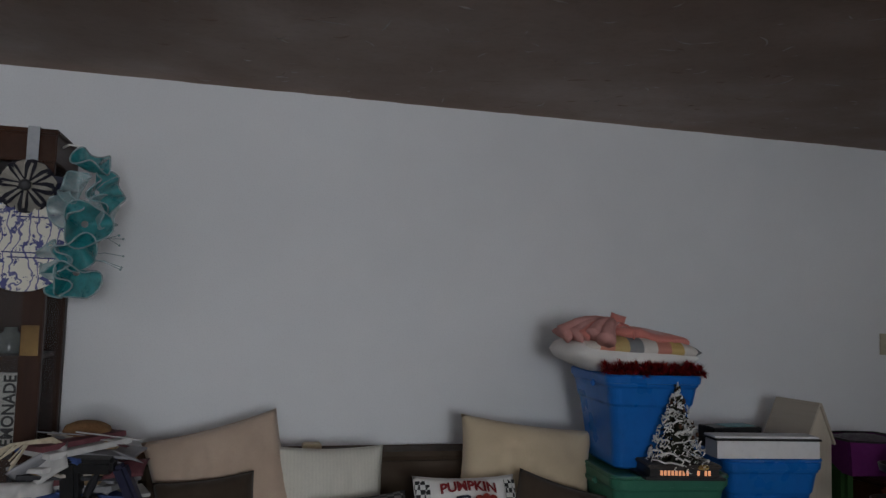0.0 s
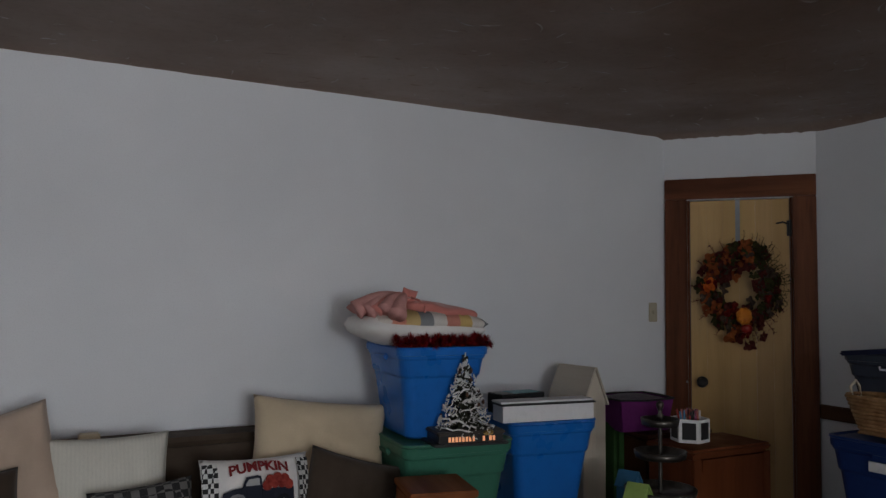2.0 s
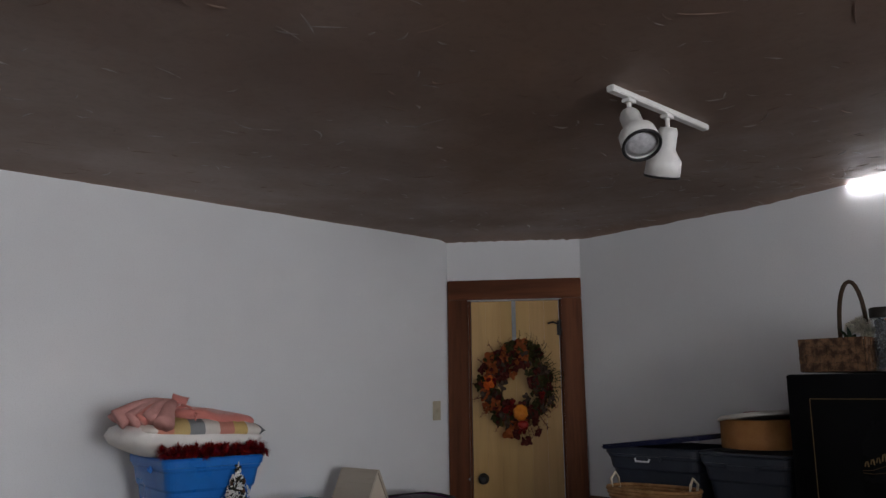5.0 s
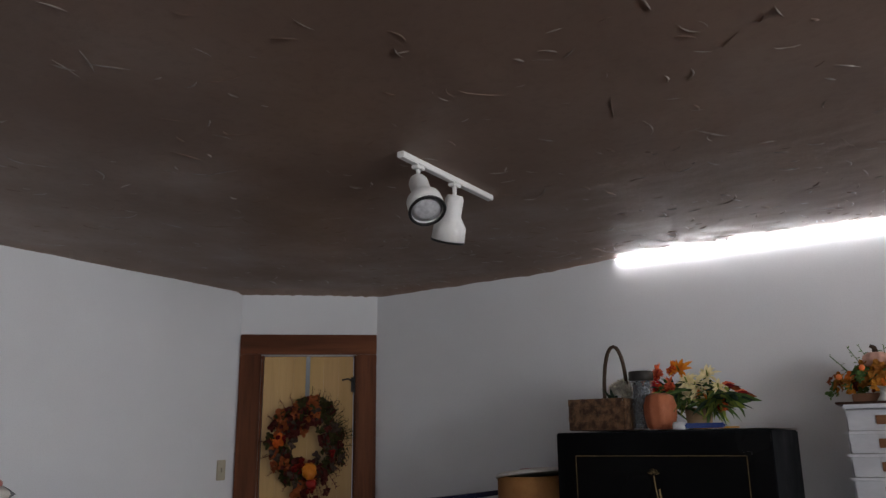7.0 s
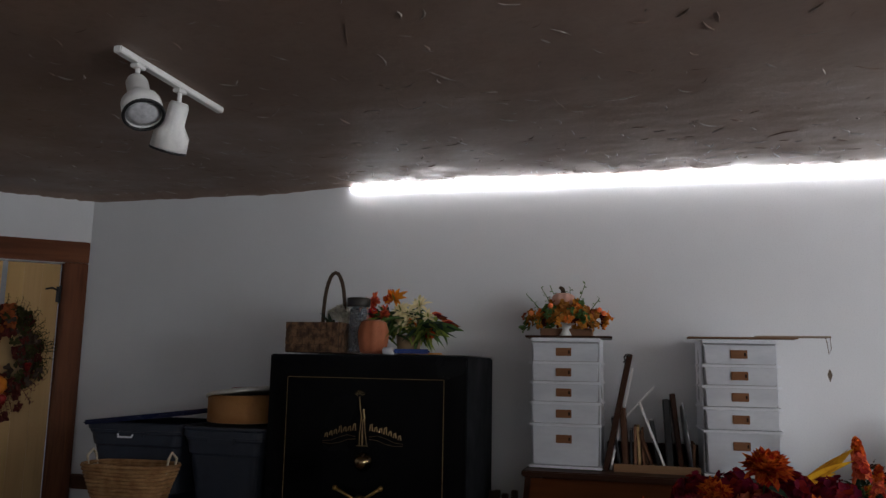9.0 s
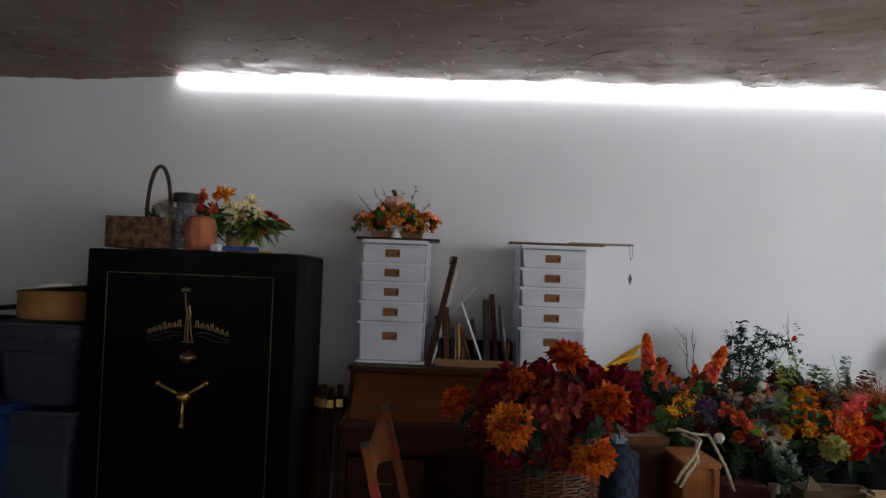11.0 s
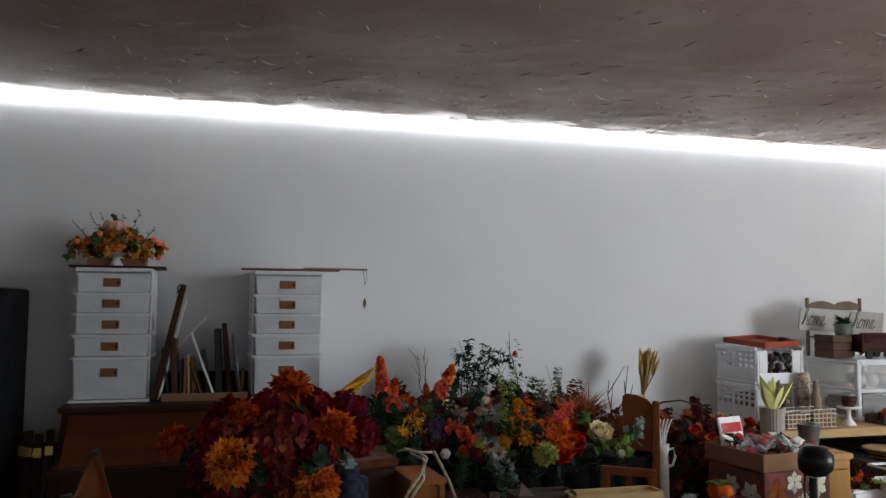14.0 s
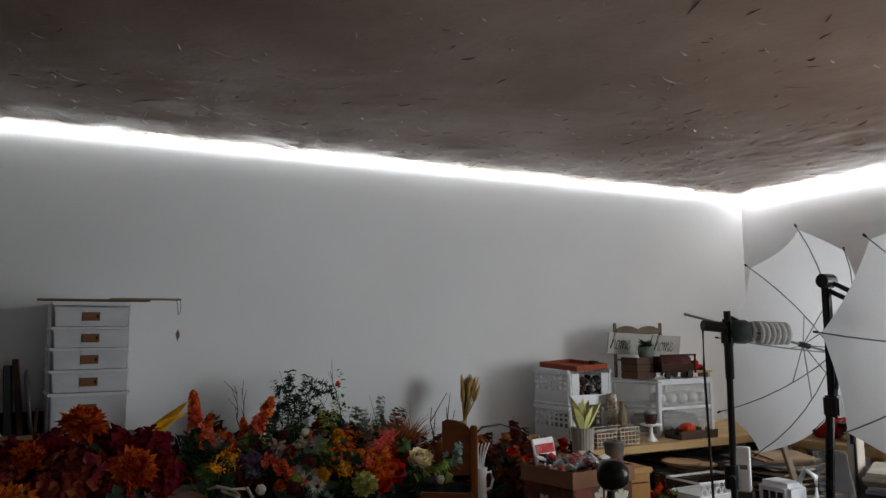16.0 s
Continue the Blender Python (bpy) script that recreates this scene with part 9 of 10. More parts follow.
SIGNW = paint("sign_white", (0.90, 0.90, 0.89), (0.84, 0.84, 0.83), 0.6, coarse=8, bump=0.1)
sg = thing("home_sign", "white wooden sign with black script on small blocks", "sign", pose(3.735, -3.842, 1.338, 6, 3.0, -91.5))
part("board", box(-0.275, 0.275, -0.006, 0.006, 0, 0.125, 0.002), SIGNW, sg)
STROKES = {
    "h": ([(-0.1, 0.05), (0.12, 0.7), (0.30, 1.6), (0.26, 2.05), (0.14, 1.9), (0.08, 1.0), (0.04, 0.0), (0.14, 0.55), (0.34, 0.95), (0.46, 0.8), (0.44, 0.25), (0.54, 0.0), (0.70, 0.2)], 0.62),
    "o": ([(0.0, 0.3), (0.14, 0.85), (0.34, 0.95), (0.10, 0.70), (0.06, 0.2), (0.24, 0.0), (0.42, 0.3), (0.40, 0.75), (0.30, 0.92), (0.62, 0.75)], 0.56),
    "m": ([(-0.04, 0.7), (0.08, 0.9), (0.10, 0.0), (0.18, 0.7), (0.34, 0.95), (0.38, 0.0), (0.46, 0.7), (0.62, 0.95), (0.68, 0.3), (0.74, 0.0), (0.88, 0.2)], 0.86),
    "e": ([(-0.04, 0.3), (0.22, 0.5), (0.36, 0.8), (0.22, 0.98), (0.06, 0.6), (0.14, 0.1), (0.34, 0.0), (0.56, 0.35)], 0.55),
    "t": ([(0.0, 0.5), (0.18, 1.7), (0.12, 0.3), (0.22, 0.0), (0.4, 0.25)], 0.45),
}


def script_word(word, x, size, lean=0.18):
    """Flowing pen strokes in the xz plane, one bent tube a letter."""
    out = []
    for ch in word:
        pts, adv = STROKES[ch]
        ctrl = [Vector((x + (px_ + lean * pz_) * size, 0, pz_ * size)) for px_, pz_ in pts]
        fine = []
        for k in range(len(ctrl) - 1):
            p0, p1, p2, p3 = ctrl[max(k - 1, 0)], ctrl[k], ctrl[k + 1], ctrl[min(k + 2, len(ctrl) - 1)]
            for q in range(5):
                u = q / 5
                fine.append(0.5 * (2 * p1 + (p2 - p0) * u + (2 * p0 - 5 * p1 + 4 * p2 - p3) * u * u + (3 * p1 - p0 - 3 * p2 + p3) * u ** 3))
        out.append(tube(fine + [ctrl[-1]], 0.0015, 5))
        x += adv * size
    return out


for word, x in (("home", -0.258), ("t", 0.026), ("home", 0.070)):
    for bm_ in script_word(word, x, 0.056):
        part("lettering", moved(bm_, pose(0, -0.0072, 0.030)), BLACKP, sg, "black script lettering")
bn = thing("toy_bench", "small brown wooden bench back behind the sign", "toy bench", pose(3.80, -3.86, 1.206, 0, 0, -90))
for sx in (-1, 1):
    part("post", box(sx * 0.18 - 0.008, sx * 0.18 + 0.008, -0.008, 0.008, 0, 0.325, 0.002), GREYWOOD, bn)
pv = []
for k in range(17):
    u = -0.172 + 0.344 * k / 16
    pv += [(u, -0.005, 0.255), (u, -0.005, 0.285 + 0.022 * abs(math.sin(2 * math.pi * k / 16)) ** 0.8), (u, 0.005, 0.255), (u, 0.005, 0.285 + 0.022 * abs(math.sin(2 * math.pi * k / 16)) ** 0.8)]
part("back_rail", mk(pv, [(4 * k + a, 4 * k + 4 + a, 4 * k + 4 + b, 4 * k + b) for k in range(16) for a, b in ((0, 1), (1, 3), (3, 2), (2, 0))]), GREYWOOD, bn)
part("seat", box(-0.17, 0.17, -0.05, 0.0, 0.10, 0.112, 0.002), GREYWOOD, bn)
DARKSLAT = wood("dark_slat", (0.115, 0.068, 0.042), (0.075, 0.042, 0.026), "y", 9, 0.7, 0.2)
wcr = thing("toy_crate", "small dark brown wooden crate on the drawer unit", "crate", pose(3.64, -3.70, 1.206) @ Matrix.Diagonal((1, 0.8, 1, 1)))
for k in range(3):
    part("slat", box(-0.075, -0.068, -0.075, 0.075, 0.002 + k * 0.042, 0.040 + k * 0.042, 0.001), DARKSLAT, wcr)
    part("slat", box(-0.067, 0.067, 0.068, 0.075, 0.002 + k * 0.042, 0.040 + k * 0.042, 0.001), DARKSLAT, wcr)
part("lining", box(-0.066, 0.066, -0.07, 0.066, 0, 0.118), WALNUT, wcr)
gp = thing("potted_plant", "small green plant in a grey-green pot", "potted plant", pose(3.595, -3.735, 1.326) @ Matrix.Scale(1.3, 4))
part("pot", lathe([(0.028, 0), (0.034, 0.01), (0.036, 0.045), (0.031, 0.05)], 20), paint("sage_pot", (0.13, 0.16, 0.13), None, 0.6), gp, smooth=True)
part("leaf", petals([(R.uniform(0, 6.28), R.uniform(0.1, 1.4), R.uniform(0.025, 0.055), 0.012, 0.6, 0.3, 0.004, 0.048, 0.7) for _ in range(110)], 4), LEAF_D, gp)
tk = thing("toy_wagon", "dark wooden toy wagon with a dark red cover", "toy wagon", pose(3.565, -3.895, 1.206))
part("bed", box(-0.06, 0.06, -0.12, 0.12, 0.035, 0.05, 0.003), WALNUT, tk)
part("cover", box(-0.055, 0.055, -0.115, 0.115, 0.051, 0.128, 0.010, 3), paint("dark_red_cloth", (0.085, 0.014, 0.016), (0.05, 0.01, 0.01), 0.8, coarse=14), tk, "dark red cover", smooth=True)
part("rail", box(-0.066, -0.056, -0.14, 0.135, 0.130, 0.140, 0.002), WALNUT, tk)
for y in (-0.13, 0.125):
    part("stake", box(-0.066, -0.058, y - 0.005, y + 0.005, 0.03, 0.130, 0.001), WALNUT, tk)
part("side_board", box(-0.064, -0.0565, -0.12, 0.12, 0.051, 0.085, 0.002), WALNUT, tk)
for y in (-0.085, 0.085):
    for x in (-0.062, 0.062):
        part("wheel", moved(lathe([(0.0, -0.006), (0.022, -0.006), (0.022, 0.006), (0.0, 0.006)], 18), pose(x, y, 0.022, 0, 90)), BLACKM, tk)
pk2 = thing("toy_truck", "small red toy truck on a wooden plank", "toy truck", pose(3.58, -4.10, 1.206))
part("plank", box(-0.05, 0.05, -0.09, 0.09, 0.028, 0.04, 0.002), PINE, pk2)
for y in (-0.07, 0.07):
    part("foot", box(-0.04, 0.04, y - 0.01, y + 0.01, 0, 0.028), PINE, pk2)
REDP = paint("toy_red", (0.40, 0.012, 0.014), (0.33, 0.01, 0.012), 0.2, bump=0.02)
part("body", merge(box(-0.025, 0.025, -0.05, 0.055, 0.047, 0.075, 0.008), box(-0.022, 0.022, -0.02, 0.025, 0.073, 0.098, 0.008)), REDP, pk2)
for y in (-0.03, 0.035):
    part("wheel", moved(lathe([(0.0, -0.03), (0.012, -0.03), (0.012, 0.03), (0.0, 0.03)], 14), pose(0, y, 0.052, 0, 90)), BLACKP, pk2)

bo = thing("stone_bottle", "tan bottle wrapped in twine", "bottle", pose(3.43, -3.405, 0.886) @ Matrix.Diagonal((0.85, 0.85, 1.08, 1)))
part("body", lathe([(0.028, 0), (0.03, 0.01), (0.03, 0.13), (0.016, 0.165), (0.014, 0.20), (0.017, 0.205)], 20), paint("twine_tan", (0.28, 0.21, 0.14), (0.2, 0.15, 0.1), 0.8, coarse=40, bump=0.4), bo, smooth=True)
gv2 = thing("glitter_tube", "clear tube of tan and silver glitter", "tube", pose(3.50, -3.392, 0.886))
part("body", lathe([(0.03, 0), (0.03, 0.25), (0.0, 0.26)], 18), paint("glitter_tan", (0.35, 0.26, 0.18), (0.55, 0.5, 0.45), 0.3, coarse=60, metal=0.3), gv2, smooth=True)
cs = thing("cake_stand", "white cake stand with a dark glass dome dish", "cake stand", pose(3.40, -3.575, 0.886))
part("stand", lathe([(0.036, 0), (0.032, 0.006), (0.010, 0.035), (0.010, 0.075), (0.056, 0.085), (0.058, 0.092), (0.0, 0.092)], 32), WHITEM, cs, smooth=True)
part("dish", lathe([(0.030, 0.093), (0.036, 0.12), (0.038, 0.145), (0.035, 0.145), (0.0, 0.14)], 24), paint("dark_dish", (0.06, 0.02, 0.015), None, 0.2), cs, "dark red dish", smooth=True)
part("dome", lathe([(0.038, 0.146), (0.030, 0.158), (0.016, 0.166), (0.0, 0.168)], 24), SILVER, cs, "silver wrapped top", smooth=True)
for k, (x, y) in enumerate(((3.36, -3.20), (3.37, -3.36))):
    wbk = thing("wire_basket", "small cream wire basket with wooden panel", "wire basket", pose(x, y, 0.886), "wire baskets on the table")
    part("panel", box(-0.04, 0.04, -0.055, 0.055, 0.002, 0.07, 0.004), CARD, wbk)
    for i in range(5):
        part("wire", tube([(-0.05, -0.065, 0.01 + i * 0.021), (-0.05, 0.065, 0.01 + i * 0.021), (0.05, 0.065, 0.01 + i * 0.021), (0.05, -0.065, 0.01 + i * 0.021)], 0.0025, 5, closed=True), CREAMCLOTH, wbk)
    for i in range(6):
        part("wire", rod((-0.05, -0.06 + i * 0.024, 0), (-0.05, -0.06 + i * 0.024, 0.097), 0.002, 5), CREAMCLOTH, wbk)
tr2 = thing("bark_tray", "dark bark tray with pine cones and a red pumpkin", "tray", pose(3.40, -3.87, 0.886))
part("tray", merge(box(-0.06, 0.06, -0.14, 0.14, 0, 0.012, 0.003), box(-0.065, -0.055, -0.14, 0.14, 0.0, 0.045, 0.003), box(0.055, 0.065, -0.14, 0.14, 0.0, 0.045, 0.003)), TWIG, tr2)
solo("mini_pumpkin", pumpkin_mesh(0.042), paint("pumpkin_red", (0.60, 0.05, 0.015), None, 0.25), "small shiny red-orange pumpkin on the tray", "pumpkin", pose(3.39, -3.83, 0.938), smooth=True)
for k in range(9):
    cone = petals([(i * 2.4, 0.5 + 0.08 * i, 0.016, 0.014, -0.6, 0.4, 0.006, 0.003 * i, 0.6) for i in range(14)], 3)
    solo("pine_cone", cone, TWIG, "small brown pine cone on the tray", "pine cone", pose(3.385 + 0.03 * (k % 2), -3.97 + 0.026 * k + (0.05 if k > 4 else 0), 0.905, R.uniform(-60, 60), R.uniform(-60, 60)), "pine cones on the tray")

# Under and before the work table.
# Made-up dark bins that stand for the shade and clutter under the tabletop.
for k in range(6):
    w1 = R.uniform(0.11, 0.15)
    fbn = thing("fabric_bin", "dark bin added for the shade and clutter under the table", "bin", pose(3.50, -3.27 - 0.29 * k, 0.451), "bins under the work table")
    part("body", box(-0.14, 0.3, -w1, w1, 0, R.uniform(0.22, 0.30), 0.01), (BROWNCLOTH, BLACKP, WALNUT)[k % 3], fbn)
    part("front_tag", box(-0.144, -0.1405, -0.03, 0.03, 0.08, 0.12), (PAPERW, GREYWOOD, CARD)[k % 3], fbn, "small pale tag")
# Dark backing sheet, added in place of the shade below the shelf.
solo("floor_cloth", grid(12, 30, lambda u, v: (3.33 + 0.008 * math.sin(v * 40), -4.95 + 1.85 * v, 0.02 + 0.41 * u)), BROWNCLOTH, "dark backing sheet added for the shade below the shelf", "cloth")
lc = thing("lace_basket", "white pierced plastic basket on the lower shelf", "basket", pose(2.86, -3.425, 0.028) @ Matrix.Diagonal((1, 0.78, 1, 1)))
part("body", box(-0.10, 0.10, -0.20, 0.20, 0.55, 0.70, 0.006), WHITEP, lc)
for k in range(14):
    for j in range(3):
        part("lattice", moved(box(-0.0015, 0.0015, -0.011, 0.011, -0.003, 0.003), pose(-0.1025, -0.18 + k * 0.0275, 0.71 + j * 0.022, (45 if (k + j) % 2 else -45))), WHITEP, lc)
for z in (0.702, 0.762):
    part("rim", tube([(-0.104, -0.2, z), (-0.104, 0.2, z), (0.104, 0.2, z), (0.104, -0.2, z)], 0.006, 6, closed=True), WHITEP, lc)
part("stand", box(-0.09, 0.09, -0.19, 0.19, -0.028, 0.549), BROWNCLOTH, lc)
lt2 = thing("leaf_bin", "white bin of brown and green leaves", "bin", pose(2.98, -3.22, 0))
part("body", box(-0.10, 0.10, -0.11, 0.11, 0, 0.70, 0.01), WHITEP, lt2)
for k in range(16):
    plant(R.choice(["maroon_sprig", "lime_sprig", "orange_leaf_sprig", "green_sprig"]), (2.98 + R.uniform(-0.08, 0.06), -3.22 + R.uniform(-0.09, 0.09), 0.70), (R.uniform(-0.8, 0.3), R.gauss(0, 0.6), R.uniform(0.1, 0.5)), None, 0.45, "leaf stems in the bin")
for k in range(6):
    w1 = R.uniform(0.06, 0.10)
    solo("wood_slice", moved(lathe([(w1, 0), (w1 * 1.02, 0.004), (w1, 0.009)], 24), pose(0, 0, 0)), wood("slice_wood", (0.36, 0.23, 0.13), (0.27, 0.16, 0.08), "x", 8), "thin tan wooden round in a flat pile", "wood slice", pose(3.12 + R.uniform(-0.05, 0.05), -3.60 + R.uniform(-0.05, 0.05), 0.76 + k * 0.0095), "wooden rounds under the table")
solo("fabric_bin", box(-0.12, 0.12, -0.17, 0.17, 0, 0.758, 0.01), BROWNCLOTH, "dark fabric bin under a pile of wooden rounds", "bin", pose(3.12, -3.60, 0))
for k in range(22):
    w1, d1 = R.uniform(0.12, 0.2), R.uniform(0.1, 0.16)
    solo("paper_sheet", box(-w1, w1, -d1, d1, 0, 0.007, 0.001), (PC[5], PC[6], WALNUT, PC[0], GREYWOOD, PC[6], CARD)[k % 7], "flat sheet of paper or board piled on the cart", "paper", pose(2.82 + R.uniform(-0.05, 0.05), -3.85 + R.uniform(-0.08, 0.08), 0.70 + k * 0.0075, R.uniform(-1, 1), R.uniform(-1, 1), R.uniform(-30, 30)), "papers on the cart")
ct = thing("craft_cart", "dark craft cart loaded with papers and boards", "cart", pose(2.82, -3.85, -0.08))
part("top", box(-0.28, 0.28, -0.25, 0.25, 0.75, 0.779, 0.005), WALNUT, ct)
for x in (-0.25, 0.25):
    for y in (-0.22, 0.22):
        part("leg", box(x - 0.02, x + 0.02, y - 0.02, y + 0.02, 0.08, 0.75), WALNUTZ, ct)
wc = thing("white_machine", "white craft machine with rounded handle and dark print", "machine", pose(2.30, -3.255, 0.045) @ Matrix.Diagonal((0.85, 0.85, 1, 1)))
part("body", box(-0.09, 0.09, -0.07, 0.07, 0.50, 0.835, 0.02, 3), WHITEP, wc)
part("handle", tube([(-0.09, -0.05, 0.74), (-0.13, -0.07, 0.78), (-0.13, -0.07, 0.86), (-0.09, -0.05, 0.885), (-0.06, -0.04, 0.83)], 0.012, 8), WHITEP, wc, smooth=True)
for k in range(3):
    part("print_bar", box(-0.06 + k * 0.04, -0.03 + k * 0.04, 0.0705, 0.072, 0.74, 0.80), BLACKP, wc, "dark print bar")
part("stand", box(-0.12, 0.12, -0.10, 0.10, -0.045, 0.499, 0.005), BROWNCLOTH, wc)

# ---- photo lamps and umbrellas ----
UMBM = paint("umbrella_cloth", (0.72, 0.72, 0.74), (0.66, 0.66, 0.68), 0.8, coarse=3, fine=150, bump=0.1)
t_ = UMBM.node_tree
ud = t_.nodes.new("ShaderNodeBsdfTranslucent")
ud.inputs[0].default_value = (0.75, 0.75, 0.77, 1)
ux = t_.nodes.new("ShaderNodeMixShader")
ux.inputs[0].default_value = 0.45
uo = [n for n in t_.nodes if n.type == "OUTPUT_MATERIAL"][0]
t_.links.new(t_.nodes["Principled BSDF"].outputs[0], ux.inputs[1])
t_.links.new(ud.outputs[0], ux.inputs[2])
t_.links.new(ux.outputs[0], uo.inputs[0])


def umbrella(label, hub, way, radius, depth, spin, shaft0, shaft1):
    """A shoot-through umbrella; way points from the hub out of its hollow side."""
    z = Vector(way).normalized()
    x = (Vector((0, 0, 1)) - z * z.z).normalized()
    m = Matrix((x, z.cross(x), z)).transposed().to_4x4()
    m.translation = hub
    u = thing("photo_umbrella", label, "photo umbrella", m @ Matrix.Rotation(spin, 4, "Z"), "photo umbrellas")
    n = 8

    def surf(a, f):
        k = a / (2 * math.pi) * n
        fr = k - math.floor(k)
        sag = 1 - 0.076 * f * f * (1 - (2 * fr - 1) ** 2)
        r = radius * math.sin(f * 0.85) / math.sin(0.85)
        z = depth * (1 - math.cos(f * 0.85)) / (1 - math.cos(0.85)) * 0.65 + depth * 0.35 * f
        return Vector((r * sag * math.cos(a), r * sag * math.sin(a), z * (1 - 0.12 * (1 - (2 * fr - 1) ** 2) * f)))
    for k in range(n):
        part("cloth_panel", grid(7, 8, lambda p, q: surf(2 * math.pi * (k + p * 0.9999) / n, q)), UMBM, u, smooth=True)
        a = 2 * math.pi * k / n
        pts = [surf(a, q / 6) + Vector((0, 0, 0.004)) for q in range(7)]
        tip = pts[-1] + (pts[-1] - pts[-2]) * 0.12
        rb = part("rib", tube(pts + [tip], 0.0020, 5), SILVER, u)
        part("tip_cap", rod(tip, tip + (pts[-1] - pts[-2]).normalized() * 0.012, 0.0035, 6), BLACKP, rb)
        part("stretcher", rod((0.006 * math.cos(a), 0.006 * math.sin(a), 0.115), surf(a, 0.40) + Vector((0, 0, 0.006)), 0.0018, 5), SILVER, rb)
    part("shaft", rod((0, 0, shaft0), (0, 0, shaft1), 0.004, 8), SILVER, u)
    part("runner", rod((0, 0, 0.095), (0, 0, 0.13), 0.009, 10), BLACKP, u)
    return u


HUB = Vector((1.772, -2.903, 1.399))
UW = Vector((0.305, 0.9205, 0.2438)).normalized()
umbrella("white translucent photo umbrella on a black lamp stand", HUB, UW, 0.368, 0.20, 0.0, -0.02, 0.535)
umbrella("white translucent photo umbrella beside a boom stand", Vector((1.150, -2.657, 1.422)), Vector((-0.024, 0.908, 0.268)), 0.37, 0.155, 0.0, -0.02, 0.30)

LH = HUB + UW * 0.385
ls = thing("lamp_stand", "black photo lamp stand with a spiral bulb", "photo lamp", pose(LH.x, LH.y, 0))
ZL = LH.z - 0.030
part("pole", rod((0.004, 0.008, 0.30), (0, 0, ZL), 0.0105, 12), BLACKM, ls)
part("upper_pole", rod((0, 0, ZL - 0.14), (0, 0, ZL), 0.014, 12), BLACKM, ls)
part("collar", rod((0.004, 0.006, 0.985), (0.004, 0.006, 1.055), 0.024, 12), BLACKP, ls)
part("collar_knob", rod((0.004, 0.006, 1.02), (-0.03, 0.046, 1.02), 0.010, 10), BLACKP, ls)
for k in range(3):
    a = 2.1 * k + 0.4
    part("leg", rod((0.004, 0.008, 0.55), (0.34 * math.cos(a), 0.34 * math.sin(a), 0.0), 0.009, 8), BLACKM, ls)
along = Vector((UW.x, UW.y, 0)).normalized()
hd = part("bracket", merge(moved(box(-0.020, 0.020, -0.018, 0.018, -0.035, 0.050, 0.008), aim((0, 0, ZL), (0, 0, 1))), rod(Vector((0, 0, ZL + 0.022)), Vector((0, 0, ZL + 0.030)) + along * 0.085, 0.017, 12)), BLACKP, ls, smooth=False)
part("clamp_knob", rod((0, 0, ZL + 0.045), (0, 0, ZL + 0.075), 0.011, 10), BLACKP, hd)
part("clamp_lever", rod(Vector((0, 0, ZL + 0.06)), Vector((0, 0, ZL + 0.045)) - along * 0.035, 0.006, 8), BLACKP, hd)
bw = (-UW + Vector((0, 0, 0.20))).normalized()
BM = aim(Vector((0, 0, ZL + 0.010)) - along * 0.012, bw)
part("socket", moved(lathe([(0.024, -0.01), (0.034, 0.004), (0.038, 0.016), (0.039, 0.045), (0.033, 0.052)], 28), BM), paint("socket_green", (0.045, 0.080, 0.072), (0.09, 0.11, 0.105), 0.4, coarse=12), ls, "grey-green socket", smooth=True)
part("socket_collar", moved(lathe([(0.030, 0.052), (0.034, 0.056), (0.034, 0.068), (0.026, 0.072)], 24), BM), paint("collar_grey", (0.42, 0.43, 0.42), None, 0.4), ls, "pale grey collar", smooth=True)
turns, pts = 6.0, []
for k in range(140):
    f = k / 139
    a = f * turns * 2 * math.pi
    pts.append((0.030 * math.cos(a), 0.030 * math.sin(a), 0.082 + 0.112 * f))
part("spiral_bulb", moved(tube(pts, 0.0082, 7), BM), paint("bulb_glass", (0.90, 0.90, 0.88), (0.86, 0.86, 0.84), 0.15, bump=0.02, spec=0.6), ls, "unlit white spiral bulb", smooth=True)
cx, cy = along.x * 0.085, along.y * 0.085
part("cable", tube([(cx, cy, ZL + 0.02), (cx * 1.02, cy * 1.02, ZL - 0.10), (cx * 0.95, cy * 0.95, 1.15), (cx * 0.85, cy * 0.85, 0.85), (cx * 0.9, cy * 0.9, 0.4), (cx, cy, 0.01)], 0.0038, 6), BLACKP, ls)
bs = thing("boom_stand", "black folding boom arm on an upright post", "boom stand", pose(0, 0, 0))
part("post", rod((1.66, -2.60, 0.0), (1.578, -2.60, 1.28), 0.0125, 10), BLACKM, bs)
part("upper_tube", box(1.557, 1.579, -2.612, -2.588, 1.27, 1.625, 0.005), BLACKM, bs)
for o in (0, 0.028):
    part("arm", rod((1.56, -2.60, 1.615 - o), (1.40, -2.72, 1.50 - o), 0.007, 8), BLACKM, bs)
part("joint", moved(lathe([(0.0, -0.022), (0.02, -0.022), (0.02, 0.022), (0.0, 0.022)], 18), pose(1.565, -2.60, 1.615, 90)), BLACKP, bs)
part("clamp", merge(box(1.54, 1.59, -2.63, -2.58, 1.23, 1.29, 0.006), box(1.50, 1.56, -2.61, -2.60, 1.20, 1.215), rod((1.52, -2.605, 1.16), (1.52, -2.605, 1.25), 0.006)), BLACKP, bs)
part("spring", rod((1.548, -2.59, 1.31), (1.535, -2.585, 1.42), 0.006, 6), BLACKM, bs)
part("foot", box(1.45, 1.68, -2.72, -2.48, 0, 0.02, 0.005), BLACKM, bs)

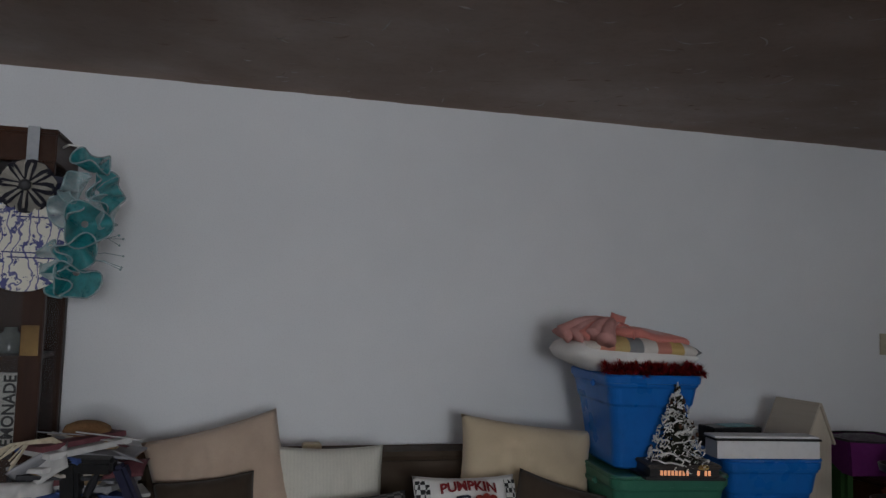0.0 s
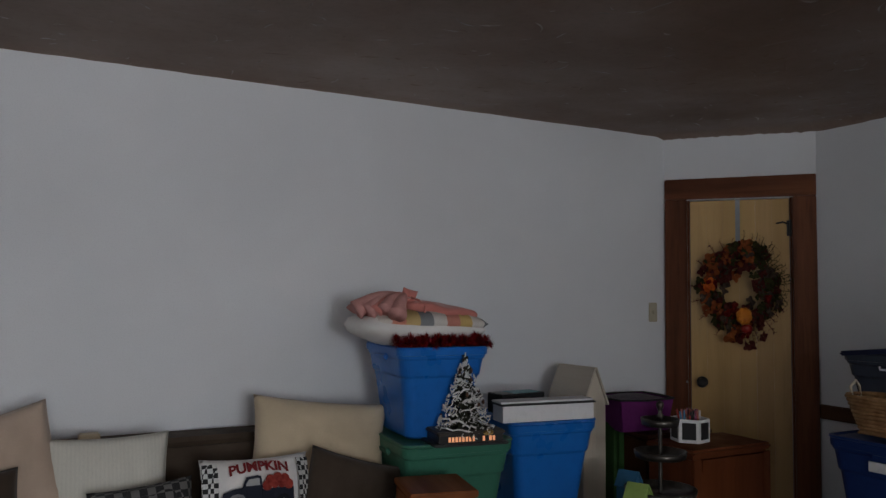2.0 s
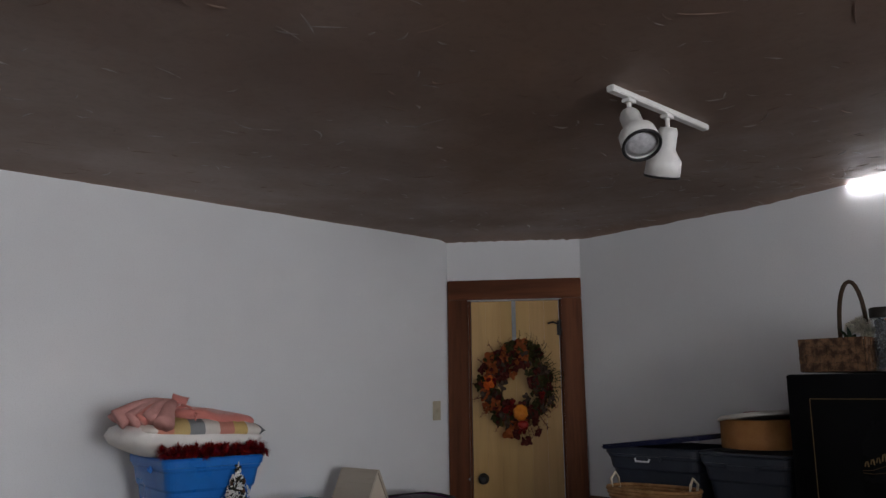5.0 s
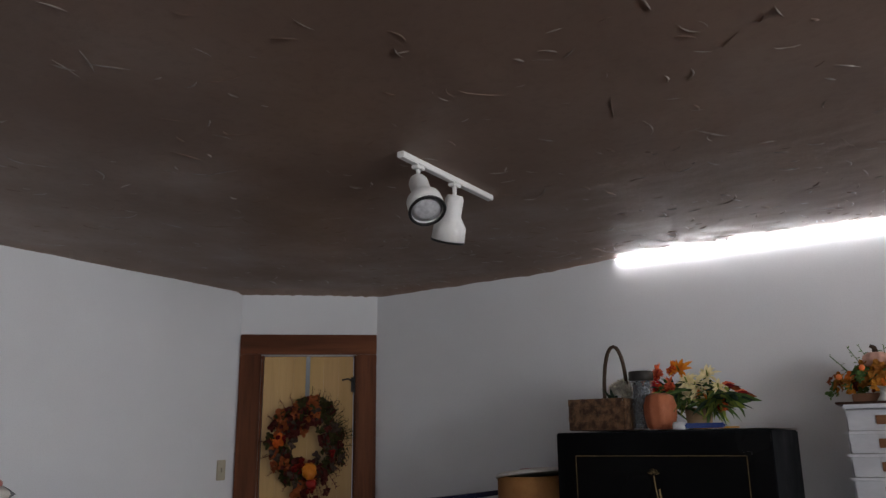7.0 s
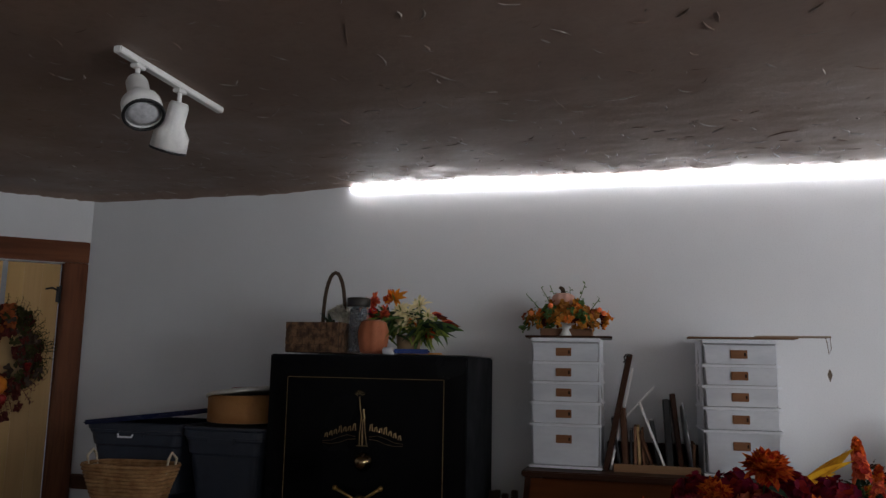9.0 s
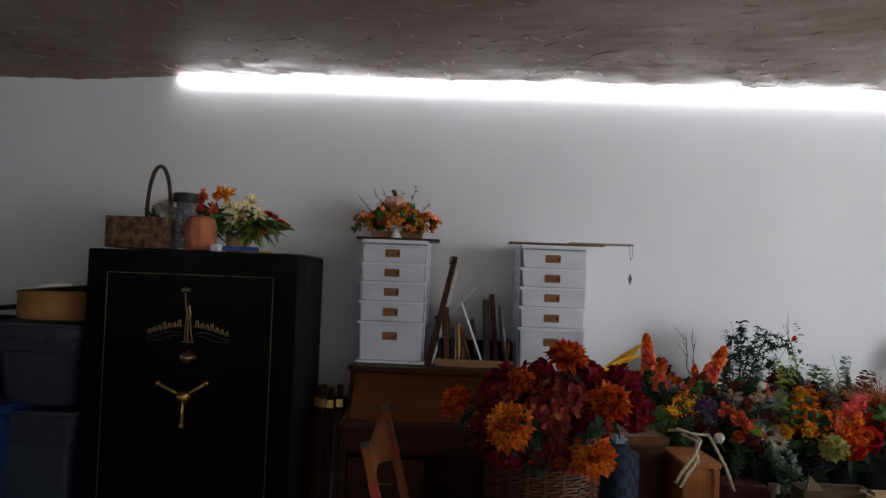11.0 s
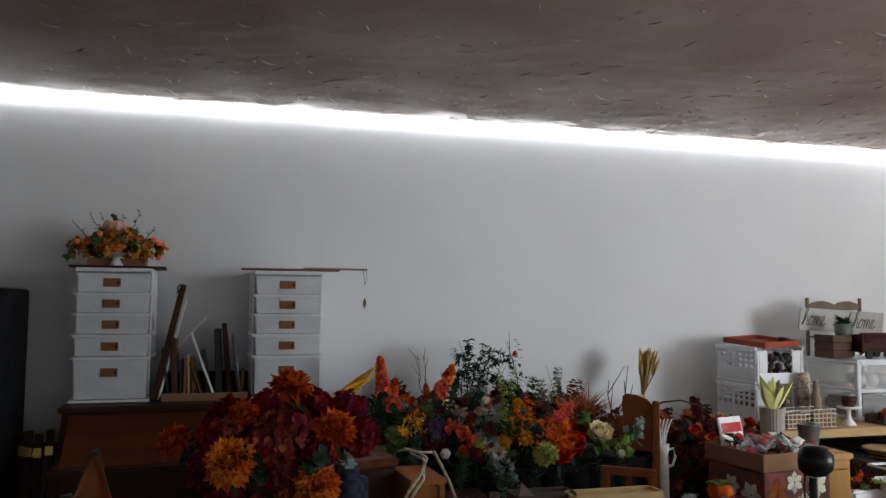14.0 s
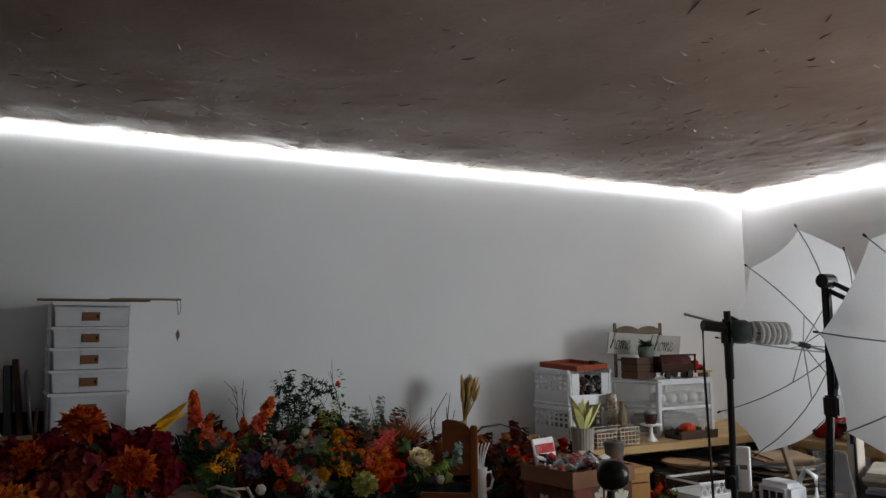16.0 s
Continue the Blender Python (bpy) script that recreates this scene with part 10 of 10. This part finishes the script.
# Frames and magazines at the end of the room.
cf = thing("leaning_board", "tall pale wooden board standing beside magazines", "board", pose(1.93, -3.20, 0.0, 0, 0, 25))
part("board", box(-0.010, 0.010, -0.10, 0.10, 0.0, 1.16, 0.002), wood("pale_board", (0.45, 0.40, 0.34), (0.34, 0.30, 0.25), "z", 6, 0.7), cf)
part("edge_board", box(-0.018, -0.0105, 0.085, 0.10, 0.02, 1.22), BLACKP, cf, "black edge strip")
tf = solo("narrow_plank", box(-0.018, 0.018, -0.008, 0.008, 0.0, 0.40, 0.002), GREYWOOD, "narrow weathered plank leaning on the cart", "plank", aim((2.52, -3.66, 0.672), (0.105, 0.0, 0.30)))
ps2 = thing("paper_bag", "white printed paper bag standing by the lamp stand", "paper bag", pose(2.74, -3.52, 0, 0, 0, 30))
part("body", box(-0.04, 0.04, -0.02, 0.02, 0.74, 0.94, 0.004), PAPERW, ps2)
part("stand", box(-0.05, 0.05, -0.03, 0.03, 0.0, 0.739), BROWNCLOTH, ps2)
part("print_bar", box(-0.03, 0.03, 0.0205, 0.0225, 0.84, 0.86), GREYWOOD, ps2, "grey print bar")
af = thing("tilted_frame", "clear acrylic sheet tilted beside the boom stand", "acrylic sheet", pose(1.62, -2.70, 0.88, -10, 6, 20))
part("sheet", box(-0.045, 0.045, -0.003, 0.003, 0, 0.25, 0.001), CLEARP, af)
part("holder", box(-0.06, 0.06, -0.02, 0.02, -0.879, -0.001), BLACKP, af)
for k in range(12):
    solo("magazine", box(-0.11, 0.11, -0.14, 0.14, 0, 0.014, 0.002), R.choice(PC[:3] + PC[5:]), "magazine or folded cloth in a stack", "magazine", pose(1.80 + R.uniform(-0.01, 0.01), -3.27 + R.uniform(-0.01, 0.01), 0.82 + k * 0.0145, 0, 0, 25 + R.uniform(-6, 6)), "magazines at the south wall")
solo("magazine_stand", box(-0.14, 0.14, -0.17, 0.17, 0, 0.819, 0.006), WALNUT, "dark wooden stand under magazines", "stand", pose(1.80, -3.27, 0, 0, 0, 25))
bk2 = thing("wall_bracket", "small dark red-brown wooden bracket on the wall", "bracket", pose(3.12, YS, 1.72))
part("shelf", box(-0.08, 0.08, 0.001, 0.10, 0.03, 0.05, 0.003), CASING_X, bk2)
part("back", box(-0.05, 0.05, 0.001, 0.015, -0.09, 0.03, 0.003), CASING, bk2)
st2 = thing("shelf_table", "pale wooden shelf table with dark bowls at the wall", "table", pose(2.60, -4.55, 0))
part("top", box(-0.75, 0.55, -0.40, 0.35, 0.86, 0.90, 0.004), PINE, st2)
for x in (-0.70, 0.40):
    for y in (-0.35, 0.30):
        part("leg", box(x - 0.025, x + 0.025, y - 0.025, y + 0.025, 0, 0.86), PINE, st2)
for k, (x, y, r, c) in enumerate(((2.55, -4.32, 0.10, WALNUT), (2.95, -4.42, 0.13, REDP), (2.75, -4.40, 0.09, BLACKP), (2.1, -4.4, 0.11, WALNUT))):
    solo("bowl", lathe([(r * 0.5, 0), (r * 0.9, 0.05), (r, 0.10), (r * 0.95, 0.10), (r * 0.8, 0.05), (0, 0.015)], 24), c, "dark or red bowl on the shelf table", "bowl", pose(x, y, 0.901), "bowls on the shelf table", smooth=True)
